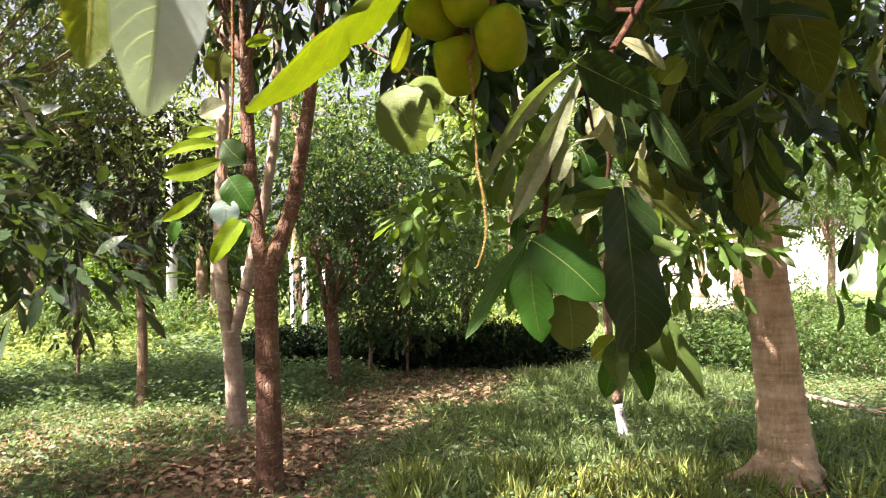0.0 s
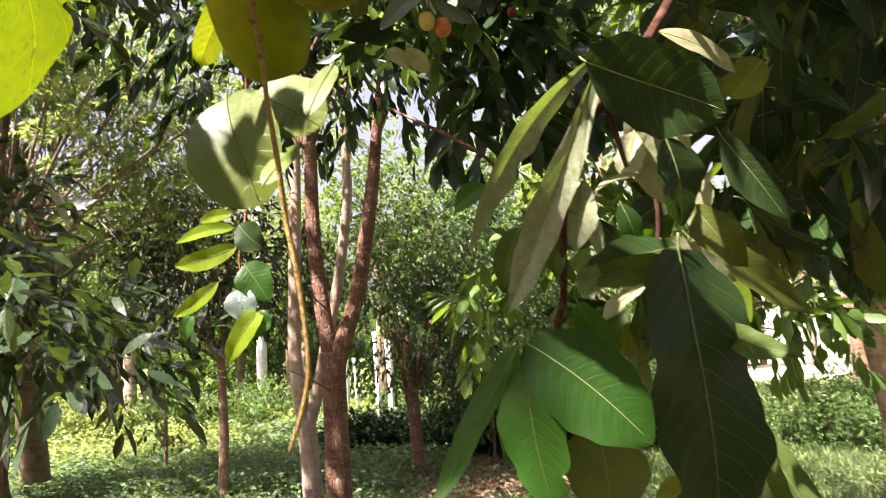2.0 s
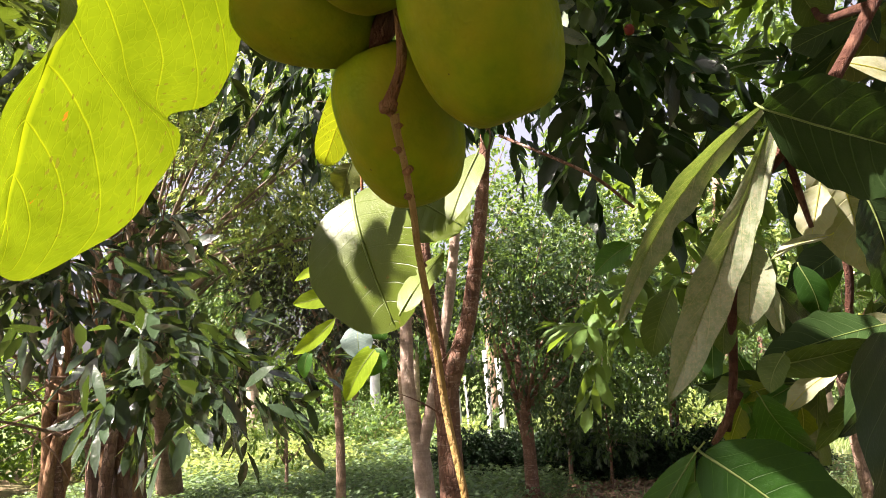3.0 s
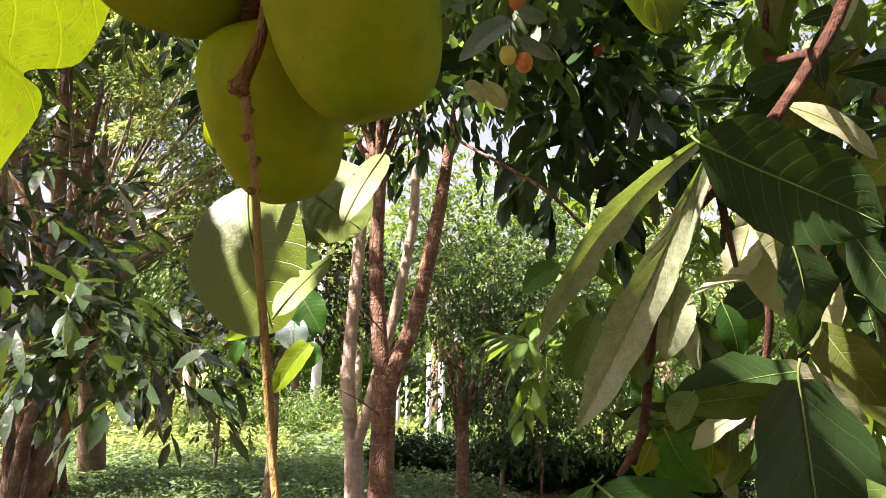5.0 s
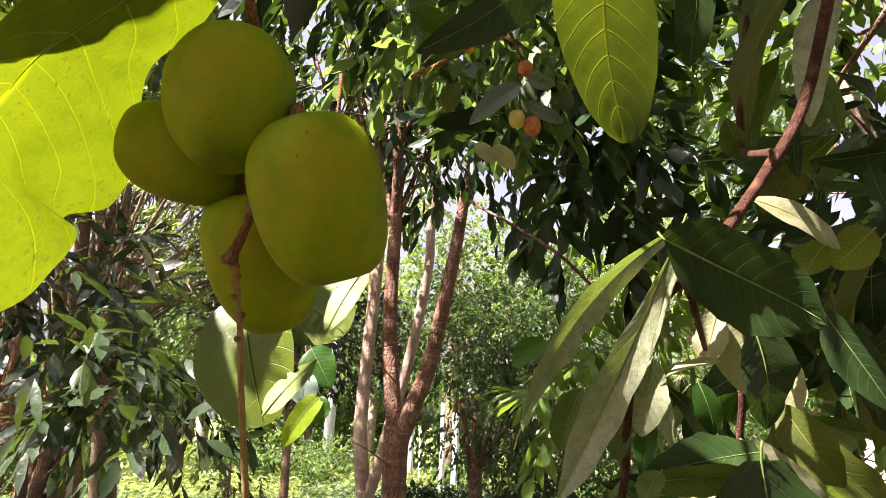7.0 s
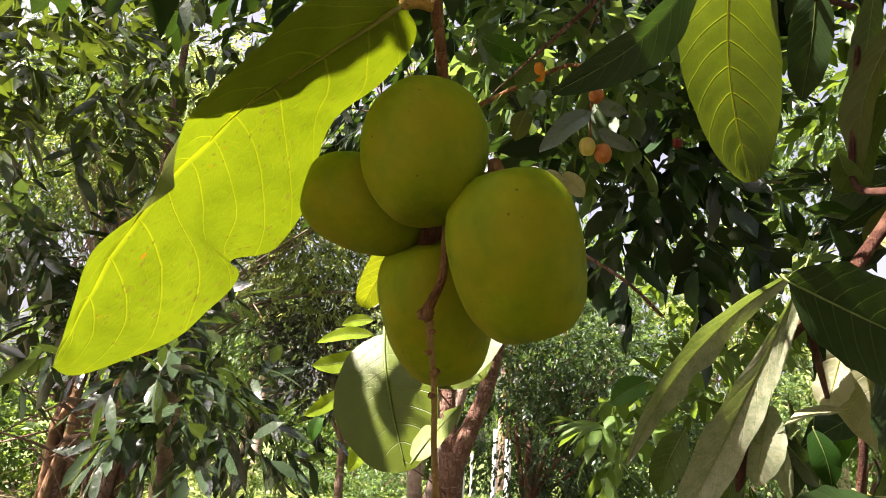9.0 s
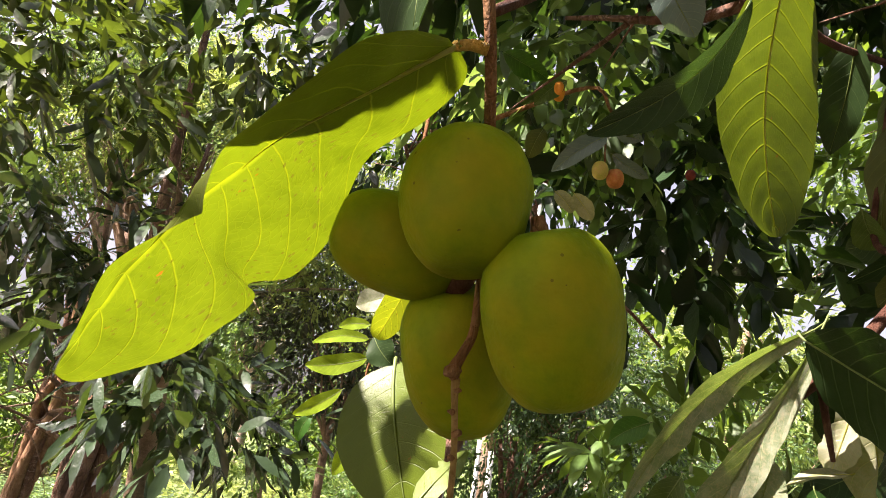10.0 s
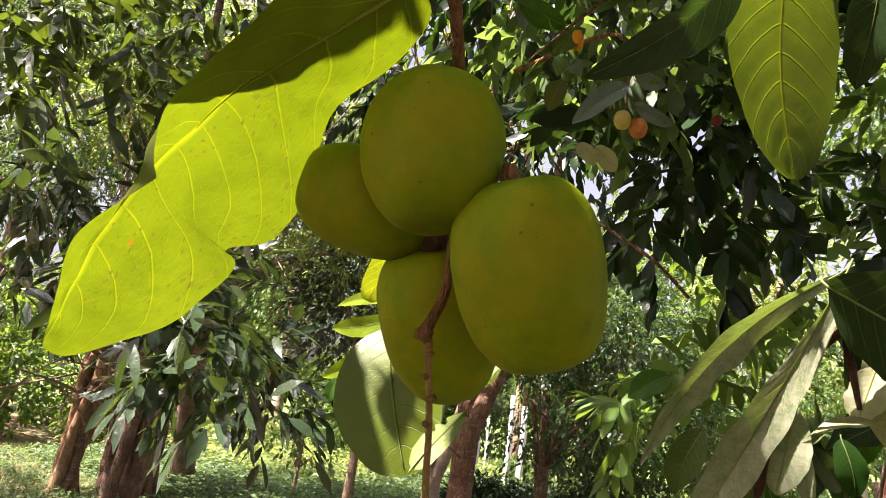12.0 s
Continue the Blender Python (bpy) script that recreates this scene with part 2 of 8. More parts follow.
bark_dark = bark_material("bark_dark", (0.04, 0.024, 0.017), (0.12, 0.075, 0.05), (0.26, 0.19, 0.14), 4.0)
bark_grey = bark_material("bark_grey", (0.07, 0.055, 0.042), (0.18, 0.14, 0.105), (0.32, 0.27, 0.21), 4.0)
bark_ochre = bark_material("bark_ochre", (0.07, 0.035, 0.018), (0.23, 0.13, 0.065), (0.42, 0.29, 0.18), 1.2, 8.0, crackle=0.25)
bark_brown = bark_material("bark_brown", (0.09, 0.06, 0.04), (0.24, 0.16, 0.11), (0.40, 0.29, 0.21), 7.0)
white_worn = bark_material("white_worn", (0.16, 0.13, 0.11), (0.52, 0.50, 0.48), (0.74, 0.73, 0.72), 3.0, 9.0)
white_paint = bark_material("white_paint", (0.34, 0.33, 0.32), (0.52, 0.51, 0.50), (0.64, 0.63, 0.62), 1.0, crackle=0.0)


def fruit_build(col_a, col_b, col_c):
    def build(n):
        c = n.coords()
        wide = n.math("ADD", n.math("MULTIPLY", n.noise(26.0, 4.0, c, 0.6), 0.75), n.math("MULTIPLY", n.noise(110.0, 4.0, c, 0.7), 0.25))
        col = n.ramp(wide, [(0.36, col_a), (0.52, col_b), (0.68, col_c)])
        blush = n.ramp(n.noise(19.0, 4.0, c, 0.6), [(0.48, (0, 0, 0)), (0.66, (1, 1, 1))])
        col = n.mix(n.math("MULTIPLY", blush, 0.55), col, tuple(v * k for v, k in zip(col_b, (1.12, 0.72, 2.0))))
        spk = n.node("ShaderNodeTexVoronoi", {"Vector": c, "Scale": 240.0}).outputs[0]
        few = n.math("MULTIPLY", n.math("LESS_THAN", spk, 0.13), n.math("GREATER_THAN", n.noise(120.0, 1.0, c), 0.60))
        col = n.mix(n.math("MULTIPLY", few, 0.6), col, (0.07, 0.05, 0.015))
        scuff = n.ramp(n.noise(70.0, 6.0, n.node("ShaderNodeMapping", {0: c, 3: (1.0, 1.0, 0.35)}).outputs[0], 0.75), [(0.60, (0, 0, 0)), (0.70, (1, 1, 1))])
        col = n.mix(n.math("MULTIPLY", scuff, 0.30), col, tuple(v * 0.55 for v in col_b))
        h = n.math("ADD", n.noise(38.0, 5.0, c, 0.6), n.math("MULTIPLY", n.noise(600.0, 2.0, c), 0.12))
        rough = n.math("ADD", n.math("MULTIPLY", n.noise(45.0, 3.0, c), 0.3), 0.42)
        return n.surface(col, rough, n.bump(h, 0.45, 0.003), 0.07, sub=0.06)
    return build


fruit_skin = material("fruit_skin", fruit_build((0.085, 0.165, 0.003), (0.17, 0.235, 0.003), (0.26, 0.275, 0.004)))
fruit_brown = material("fruit_brown", fruit_build((0.26, 0.09, 0.025), (0.40, 0.17, 0.04), (0.50, 0.33, 0.08)))
fruit_yellow = material("fruit_yellow", fruit_build((0.34, 0.36, 0.06), (0.46, 0.45, 0.09), (0.55, 0.48, 0.12)))
fruit_red = material("fruit_red", fruit_build((0.06, 0.015, 0.01), (0.11, 0.028, 0.015), (0.17, 0.05, 0.02)))
fruit_orange = material("fruit_orange", fruit_build((0.5, 0.18, 0.02), (0.7, 0.30, 0.02), (0.75, 0.45, 0.05)))


def soil_build(n):
    c = n.coords()
    wide = n.noise(0.35, 4.0, c)
    fine = n.noise(7.0, 6.0, c, 0.7)
    tiny = n.noise(60.0, 4.0, c, 0.7)
    tone = n.math("ADD", n.math("MULTIPLY", wide, 0.5), n.math("ADD", n.math("MULTIPLY", fine, 0.35), n.math("MULTIPLY", tiny, 0.2)))
    col = n.ramp(tone, [(0.36, (0.11, 0.125, 0.045)), (0.50, (0.14, 0.12, 0.06)), (0.58, (0.22, 0.14, 0.085)), (0.70, (0.30, 0.21, 0.14))])
    y = n.node("ShaderNodeSeparateXYZ", {0: n.node("ShaderNodeNewGeometry").outputs["Position"]}).outputs[1]
    far = n.math("MULTIPLY", n.math("SUBTRACT", y, 14.0), 0.3, clamp=True)
    meadow = n.ramp(fine, [(0.3, (0.07, 0.12, 0.03)), (0.7, (0.20, 0.27, 0.08))])
    col = n.mix(far, col, meadow)
    return n.surface(col, 0.9, n.bump(n.math("ADD", fine, tiny), 0.7, 0.05), 0.2)


soil = material("soil", soil_build)


def sand_build(n):
    c = n.coords()
    t = n.math("ADD", n.math("MULTIPLY", n.noise(0.8, 4.0, c), 0.6), n.math("MULTIPLY", n.noise(18.0, 5.0, c), 0.4))
    return n.surface(n.ramp(t, [(0.3, (0.42, 0.36, 0.27)), (0.7, (0.62, 0.56, 0.45))]), 0.9, None, 0.2)


sand = material("sand", sand_build)

# ---- builders
PLACE = {}


def thing(name, at, label, category, group="", kind=""):
    """An empty at the thing's base, which carries its parts."""
    ob = tagged(new(name), label, category, group, kind)
    ob.location, ob.empty_display_size = at, 0.1
    PLACE[ob.name] = Vector(at)
    return ob


def part(name, shape, mat, parent=None, label="", smooth=True):
    """One mesh object of the shape (verts, faces, uv or None) under a thing or a part."""
    verts, faces, uv = shape
    verts = np.asarray(verts, dtype=float)
    mid = verts.mean(axis=0)
    me = bpy.data.meshes.new(name)
    me.from_pydata((verts - mid).tolist(), [], [tuple(f) for f in faces])
    if uv is not None:
        layer = me.uv_layers.new(name="UVMap")
        idx = np.zeros(len(me.loops), dtype=np.int32)
        me.loops.foreach_get("vertex_index", idx)
        layer.data.foreach_set("uv", np.asarray(uv, dtype=np.float32)[idx].ravel())
    if smooth:
        me.polygons.foreach_set("use_smooth", [True] * len(me.polygons))
    me.materials.append(mat)
    me.update()
    ob = new(name, me)
    mid = Vector(mid.tolist())
    PLACE[ob.name] = mid
    ob.location = mid - (PLACE[parent.name] if parent else Vector())
    ob.parent = parent
    return tagged(ob, label)


def spline(pts, steps=5):
    """A smooth line through the points (Catmull-Rom)."""
    p = np.asarray(pts, dtype=float)
    p = np.vstack([2 * p[0] - p[1], p, 2 * p[-1] - p[-2]])
    out = []
    for i in range(1, len(p) - 2):
        for k in range(steps):
            t = k / steps
            a, b, c, d = p[i - 1], p[i], p[i + 1], p[i + 2]
            out.append(0.5 * (2 * b + (c - a) * t + (2 * a - 5 * b + 4 * c - d) * t * t + (3 * b - a - 3 * c + d) * t ** 3))
    out.append(p[-2])
    return np.array(out)


def tube(pts, radii, sides=9, steps=5, rough=0.045, seed=0):
    """A tapered, slightly uneven round limb through the points."""
    rng = np.random.RandomState(seed + len(pts) * 7 + int(abs(pts[0][0]) * 991))
    line = spline(pts, steps)
    rad = np.interp(np.linspace(0, 1, len(line)), np.linspace(0, 1, len(radii)), radii)
    verts, faces = [], []
    tang = np.gradient(line, axis=0)
    tang /= np.linalg.norm(tang, axis=1)[:, None] + 1e-9
    ref = np.array((0.31, 0.95, 0.02)) if abs(tang[0][1]) < 0.9 else np.array((1.0, 0.0, 0.1))
    lob = rng.rand(sides) * 0.16
    for i, (c, t) in enumerate(zip(line, tang)):
        a = np.cross(t, ref)
        a /= np.linalg.norm(a)
        b = np.cross(t, a)
        for k in range(sides):
            th = 2 * math.pi * k / sides
            r = rad[i] * (0.94 + lob[k] + rough * (rng.rand() - 0.5))
            verts.append(c + a * r * math.cos(th) + b * r * math.sin(th))
        if i:
            o = (i - 1) * sides
            for k in range(sides):
                faces.append((o + k, o + (k + 1) % sides, o + sides + (k + 1) % sides, o + sides + k))
    faces.append(tuple(range(sides))[::-1])
    faces.append(tuple(range(len(verts) - sides, len(verts))))
    return verts, faces, None


def joined(shapes):
    verts, faces, uv, o = [], [], [], 0
    has = all(s[2] is not None for s in shapes)
    for v, f, t in shapes:
        verts.extend(v)
        faces.extend(tuple(i + o for i in q) for q in f)
        if has:
            uv.extend(t)
        o += len(v)
    return verts, faces, uv if has else None


leaf_count = [0]


def leaf(parent, base, tip, width, facing, mat, bend=0.0, fold=0.15, bites=(), detail=1, wave=0.8, lop=(1.0, 1.0), quilt=1.0, form=None, arc=None):
    """One leaf: a curved blade with waved edges, quilted between its veins, and a raised midrib with its stalk."""
    leaf_count[0] += 1
    rng = np.random.RandomState(leaf_count[0])
    nu, nv = (34, 16) if detail > 1 else (16, 8)
    base, tip, n = np.array(base), np.array(tip), np.array(facing, dtype=float)
    axis = tip - base
    length = np.linalg.norm(axis)
    a = axis / length
    n -= a * (n @ a)
    n /= np.linalg.norm(n)
    s = np.cross(a, n)
    ph = rng.rand(4) * 6.28
    skew = (rng.rand() - 0.5) * 0.14
    curl = (rng.rand() - 0.5) * 1.1 * wave
    pexp, qexp, taper = 0.74 + 0.28 * rng.rand(), 0.50 + 0.20 * rng.rand(), 0.35 * rng.rand()

    if form:
        pexp, qexp, taper = form
    if arc is not None:
        skew, curl = arc, curl * 0.4

    def spot(u, v):
        half = 0.5 * width * (math.sin(math.pi * min(1, max(0, u)) ** pexp) ** qexp) if 0 < u < 1 else 0.0
        half *= 1 + 0.05 * wave * math.sin(9 * u + ph[0] + 2 * np.sign(v))
        half *= 1 - taper * max(0.0, (u - 0.72) / 0.28) ** 2
        half *= lop[0] if v < 0 else lop[1]
        half *= 1 + 0.035 * wave * math.sin(31 * u + ph[3] + np.sign(v)) 
        cut = 1.0
        for bu, bs, depth, span in bites:
            if bs * v > 0:
                cut = min(cut, 1 - depth * math.exp(-((u - bu) / span) ** 4))
        x = v * half * cut
        av = abs(v)
        lift = fold * abs(x) + bend * length * 4 * u * (1 - u)
        lift += wave * 0.035 * width * av ** 2 * math.sin(13 * u + ph[1] + 2.2 * np.sign(v))
        lift += 0.010 * quilt * width * math.sin(2 * math.pi * 10 * (u - 0.20 * av ** 1.35)) * min(1, av * 4) * (1 - av * 0.5)
        lift += 0.02 * length * math.sin(4 * u + ph[2])
        side = skew * length * math.sin(math.pi * u)
        turn = curl * (u - 0.3)
        return base + a * (u * length) + s * (x * math.cos(turn) + side) + n * (lift + x * math.sin(turn))

    verts, uv, faces = [], [], []
    for i in range(nu + 1):
        u = i / nu
        u = 0.004 + 0.992 * u
        for j in range(nv + 1):
            v = 2 * j / nv - 1
            verts.append(spot(u, v))
            uv.append((u, 0.5 + 0.5 * v))
    for i in range(nu):
        for j in range(nv):
            o = i * (nv + 1) + j
            faces.append((o, o + 1, o + nv + 2, o + nv + 1))
    blade = part("leaf", (verts, faces, uv), mat, parent)
    rib = [spot(u, 0.0) + n * 0.0004 for u in np.linspace(0.0, 0.96, 9)]
    stalk = [base - a * length * 0.06, *rib]
    part("midrib", tube(stalk, [min(0.012 * width + 0.0004, 0.0010), min(0.009 * width, 0.0003 if mat is leaf_big else 0.0007), 0.0002], 5, 2), rib_pale if mat in PALE else rib_dark, blade)
    return blade


def margin_leaf(parent, base, tip, facing, mat, midline, left, right, wave=0.010):
    """A broad leaf with torn and bitten margins. Its midline and both margins are smooth lines in units of its length, along and across."""
    nt, nv = 64, 14
    base, n = np.array(base), np.array(facing, dtype=float)
    a = np.array(tip) - base
    length = np.linalg.norm(a)
    a /= length
    n -= a * (n @ a)
    n /= np.linalg.norm(n)
    s = np.cross(a, n)

    def line(pts):
        fine = spline([(u, x, 0.0) for u, x in pts], 12)
        at = np.linspace(0, len(fine) - 1, nt + 1)
        return np.column_stack([np.interp(at, np.arange(len(fine)), fine[:, k]) for k in range(2)])

    m, lo, hi = line(midline), line(left), line(right)
    verts, uv, faces = [], [], []
    for i in range(nt + 1):
        t = i / nt
        for j in range(-nv, nv + 1):
            v = abs(j) / nv
            edge = lo if j < 0 else hi
            u, x = m[i] + (edge[i] - m[i]) * v
            lift = 0.010 * math.sin(math.pi * min(1.0, max(0.0, u))) + wave * v * v * math.sin(9 * t + (1.5 if j < 0 else 0.0))
            lift += 0.0055 * abs(math.sin(math.pi * 9 * t)) * min(1.0, 5 * v) * (1 - 0.6 * v) - 0.10 * v * (hi[i][1] - lo[i][1]) * 0.2
            lift += 0.006 * noise.noise(Vector((u * 9.0, x * 9.0, 2.0)))
            if j > 0:
                lift -= 0.34 * (x - m[i][1])
            if j < 0:
                lift -= 0.05 * max(0.0, v - 0.7) ** 2 * math.exp(-((t - 0.55) / 0.10) ** 2) * 8
            verts.append(base + a * (u * length) + s * (x * length) + n * (lift * length))
            uv.append((t, 0.5 + 0.5 * j / nv))
    w = 2 * nv + 1
    for i in range(nt):
        for j in range(2 * nv):
            o = i * w + j
            faces.append((o, o + 1, o + w + 1, o + w))
    blade = part("leaf", (verts, faces, uv), mat, parent, "large backlit yellow-green leaf with bitten edges")
    rib = [np.array(verts[i * w + nv]) - n * 0.0003 for i in range(0, 26, 5)]
    part("midrib", tube([base - a * 0.001, *rib], [0.0016, 0.0007, 0.0004, 0.0002, 0.0001], 6, 2), rib_pale, blade)
    return blade


rib_pale = simple_leaf("rib_pale", (0.34, 0.34, 0.11), (0.55, 0.55, 0.06), 0.6, 0.55)
rib_dark = simple_leaf("rib_dark", (0.15, 0.20, 0.06), (0.25, 0.32, 0.06), 0.35, 0.5)
PALE = (leaf_big, leaf_bright, leaf_bright2, leaf_pale)


def fruit_shape(centre, axis, rx, ry, seed, rings=30, sides=44, ribs=0.032):
    """A blunt egg with uneven lengthwise ridges, slight dents, a flattened stalk end and a dimple at the far end."""
    rng = np.random.RandomState(seed)
    a = np.array(axis, dtype=float)
    a /= np.linalg.norm(a)
    r = np.cross(a, (0.3, 0.2, 1.0) if abs(a[2]) < 0.9 else (1.0, 0.2, 0.1))
    r /= np.linalg.norm(r)
    s = np.cross(a, r)
    ph = rng.rand(4) * 6.28
    shift = Vector((rng.rand(3) * 9).tolist())
    verts, faces = [], []
    for i in range(rings + 1):
        th = math.pi * i / rings
        z = -math.cos(th)
        w = max(0.0, math.sin(th)) ** 0.74 * (1 - 0.05 * z)
        z2 = z - 0.07 * math.exp(-((1 - z) / 0.04)) + 0.07 * math.exp(-((1 + z) / 0.05))
        for k in range(sides):
            f = 2 * math.pi * k / sides
            ridge = abs(math.sin(2.5 * f + ph[0] + 0.25 * math.sin(2 * z + ph[3]))) ** 0.7 - 0.7
            q = 1 - ribs * ridge * (1.0 + 0.7 * max(0.0, -z)) + 0.022 * math.sin(2 * f + 3 * z + ph[2]) + 0.012 * math.sin(3 * f - 4 * z + ph[1])
            d = Vector((math.cos(f) * w * 1.5, math.sin(f) * w * 1.5, z * 1.5)) + shift
            q *= 1 + 0.030 * noise.noise(d) + 0.008 * noise.noise(d * 3.1)
            verts.append(np.array(centre) + a * (z2 * ry) + (r * math.cos(f) + s * math.sin(f)) * (w * rx * q))
        if i:
            o = (i - 1) * sides
            for k in range(sides):
                faces.append((o + k, o + (k + 1) % sides, o + sides + (k + 1) % sides, o + sides + k))
    return verts, faces, None


fruit_count = [0]


def fruit(centre, axis, rx, ry):
    fruit_count[0] += 1
    ob = part("fruit", fruit_shape(centre, axis, rx, ry, fruit_count[0]), fruit_skin, fruiting_branch, "smooth olive-green fruit")
    a = np.array(axis) / np.linalg.norm(axis)
    c = np.array(centre)
    part("fruit_stalk", tube([c - a * ry * 1.10, c - a * ry * 0.99, c - a * ry * 0.9], [0.0018, 0.0026, 0.0030], 8, 3), bark_twig, ob)


def small_fruit(centre, rx, ry, mat):
    part("fruit", fruit_shape(centre, (0.1, 0.1, -1), rx, ry, 11, 12, 14), mat, berry_twig)


# ---- foliage
def unit(v):
    return v / (np.linalg.norm(v, axis=1)[:, None] + 1e-9)


def blades(p, a, n, length, width, fine=False, fold=0.2, bend=0.15):
    """Many leaves at once: places, axes, normals, lengths and widths."""
    a = unit(a)
    n = unit(n - a * np.sum(n * a, axis=1)[:, None])
    s = np.cross(a, n)
    L, W = length[:, None], width[:, None]
    if fine:
        rows = [(0.0, 0.0), (0.45, -0.5), (1.0, 0.0), (0.45, 0.5)]
        faces = [(0, 1, 2), (0, 2, 3)]
    else:
        rows = [(0, 0), (0.30, -0.42), (0.30, 0), (0.30, 0.42), (0.68, -0.44), (0.68, 0), (0.68, 0.44), (1.0, 0)]
        faces = [(0, 2, 1), (0, 3, 2), (1, 2, 5, 4), (2, 3, 6, 5), (4, 5, 7), (5, 6, 7)]
    k = len(rows)
    v = np.stack([p + a * L * u + s * W * x + n * (abs(x) * fold * W - bend * L * u * u) for u, x in rows], axis=1).reshape(-1, 3)
    o = np.arange(len(p)) * k
    fs = [tuple(int(i) + b for i in f) for b in o.tolist() for f in faces]
    uv = np.tile(np.array([(u, 0.5 + x) for u, x in rows]), (len(p), 1))
    return v.tolist(), fs, uv.tolist()


def crown(centre, radii, sprigs, per, length, width, droop=0.5, seed=1, fine=False, gaps=0.35, spread=1.5, clear=()):
    """Leaves in sprigs through an uneven body with gaps. clear: (place, radius) of sunbeams that pass between the leaves."""
    rng = np.random.RandomState(seed)
    c, r = np.array(centre), np.array(radii)
    q = rng.normal(size=(sprigs * 4, 3))
    q = unit(q) * (rng.rand(len(q), 1) ** 0.45)
    keep = [noise.noise(Vector((v * 2.3 + seed * 3.7).tolist())) > -0.28 + gaps * 0.6 * (rng.rand() - 0.3) for v in q]
    q = q[np.array(keep)][:sprigs]
    at = c + q * r
    way = unit(q * r + rng.normal(size=q.shape) * 0.6 * r.mean() + np.array((0, 0, -droop * r.mean())))
    size = length * per * 0.22
    P_, A_, N_ = [], [], []
    for i in range(per):
        f = i / max(1, per - 1)
        P_.append(at + way * size * f + np.array((0, 0, -0.25 * droop)) * size * f * f)
        side = unit(np.cross(way, rng.normal(size=way.shape)))
        A_.append(unit(way * (0.4 + 0.6 * f) + side * spread * (1 - 0.6 * f) * 0.6 + np.array((0, 0, -droop * 0.8))))
        N_.append(rng.normal(size=way.shape) * 0.55 + np.array((0, 0, 1.0)))
    p, a, n = np.vstack(P_), np.vstack(A_), np.vstack(N_)
    L = length * (0.6 + 0.7 * rng.rand(len(p)))
    W = width * (0.7 + 0.5 * rng.rand(len(p)))
    sv = np.array(SUN)
    free = np.ones(len(p), dtype=bool)
    for pt, rad in clear:
        d = p + a * L[:, None] * 0.5 - np.array(pt)
        d -= np.outer(d @ sv, sv)
        free &= np.linalg.norm(d, axis=1) > rad
    p, a, n, L, W = p[free], a[free], n[free], L[free], W[free]
    return blades(p, a, n, L, W, fine)


def branch_net(root, centre, radii, count, r0, seed, sub=4):
    """Limbs that reach from a root into a crown, each with smaller boughs."""
    rng = np.random.RandomState(seed)
    shapes = []
    root, c, r = np.array(root, dtype=float), np.array(centre), np.array(radii)
    for i in range(count):
        end = c + unit(rng.normal(size=(1, 3)))[0] * r * (0.55 + 0.4 * rng.rand())
        if end[2] < root[2]:
            end[2] = root[2] + 0.2 * rng.rand() * r[2]
        m1 = root + (end - root) * 0.35 + rng.normal(size=3) * 0.07 * np.linalg.norm(end - root) + np.array((0, 0, 0.12)) * r[2]
        m2 = root + (end - root) * 0.7 + rng.normal(size=3) * 0.07 * np.linalg.norm(end - root)
        shapes.append(tube([root, m1, m2, end], [r0, r0 * 0.65, r0 * 0.4, r0 * 0.15], 7, 4, 0.12, seed + i))
        for k in range(sub):
            st = m1 + (end - m1) * rng.rand() * 0.8
            e2 = st + rng.normal(size=3) * r * 0.35 + (end - root) * 0.2
            shapes.append(tube([st, (st + e2) / 2 + rng.normal(size=3) * 0.05 * r, e2], [r0 * 0.32, r0 * 0.2, r0 * 0.06], 5, 3, 0.1, seed + i * 9 + k))
    return joined(shapes)


# ---- ground
def height(x, y):
    return 0.05 * noise.noise(Vector((x * 0.35, y * 0.35, 0.0))) + 0.02 * noise.noise(Vector((x * 1.6, y * 1.6, 3.0)))


def ground_shape():
    xs = np.concatenate([np.linspace(-300, -16, 14), np.linspace(-15, 15, 90), np.linspace(16, 300, 14)])
    ys = np.concatenate([np.linspace(-200, -4, 10), np.linspace(-3, 20, 80), np.linspace(21, 400, 20)])
    verts = [(x, y, height(x, y) if abs(x) < 40 and abs(y) < 40 else 0.0) for y in ys for x in xs]
    w = len(xs)
    faces = [(j * w + i, j * w + i + 1, (j + 1) * w + i + 1, (j + 1) * w + i) for j in range(len(ys) - 1) for i in range(w - 1)]
    return verts, faces, None


tagged(part("ground", ground_shape(), soil), "reddish soil under grass and fallen leaves", "ground", kind="structure")


def scatter(count, x0, x1, y0, y1, seed, keep=None):
    rng = np.random.RandomState(seed)
    xy = np.stack([x0 + (x1 - x0) * rng.rand(count), y0 + (y1 - y0) * rng.rand(count)], axis=1)
    if keep:
        xy = np.array([p for p in xy if keep(p[0], p[1], rng)])
    z = np.array([height(x, y) for x, y in xy])
    return np.column_stack([xy, z]), rng


def bare(x, y):
    """How bare the ground is: the leaf-strewn track between the trees."""
    t = (y - 5.0) / 8.0
    mid = -1.9 + 2.6 * t
    d = abs(x - mid) / (0.9 + 0.7 * t)
    n = noise.noise(Vector((x * 0.9, y * 0.9, 7.0)))
    return max(0.0, min(1.0, 1.50 - d + 0.8 * n))


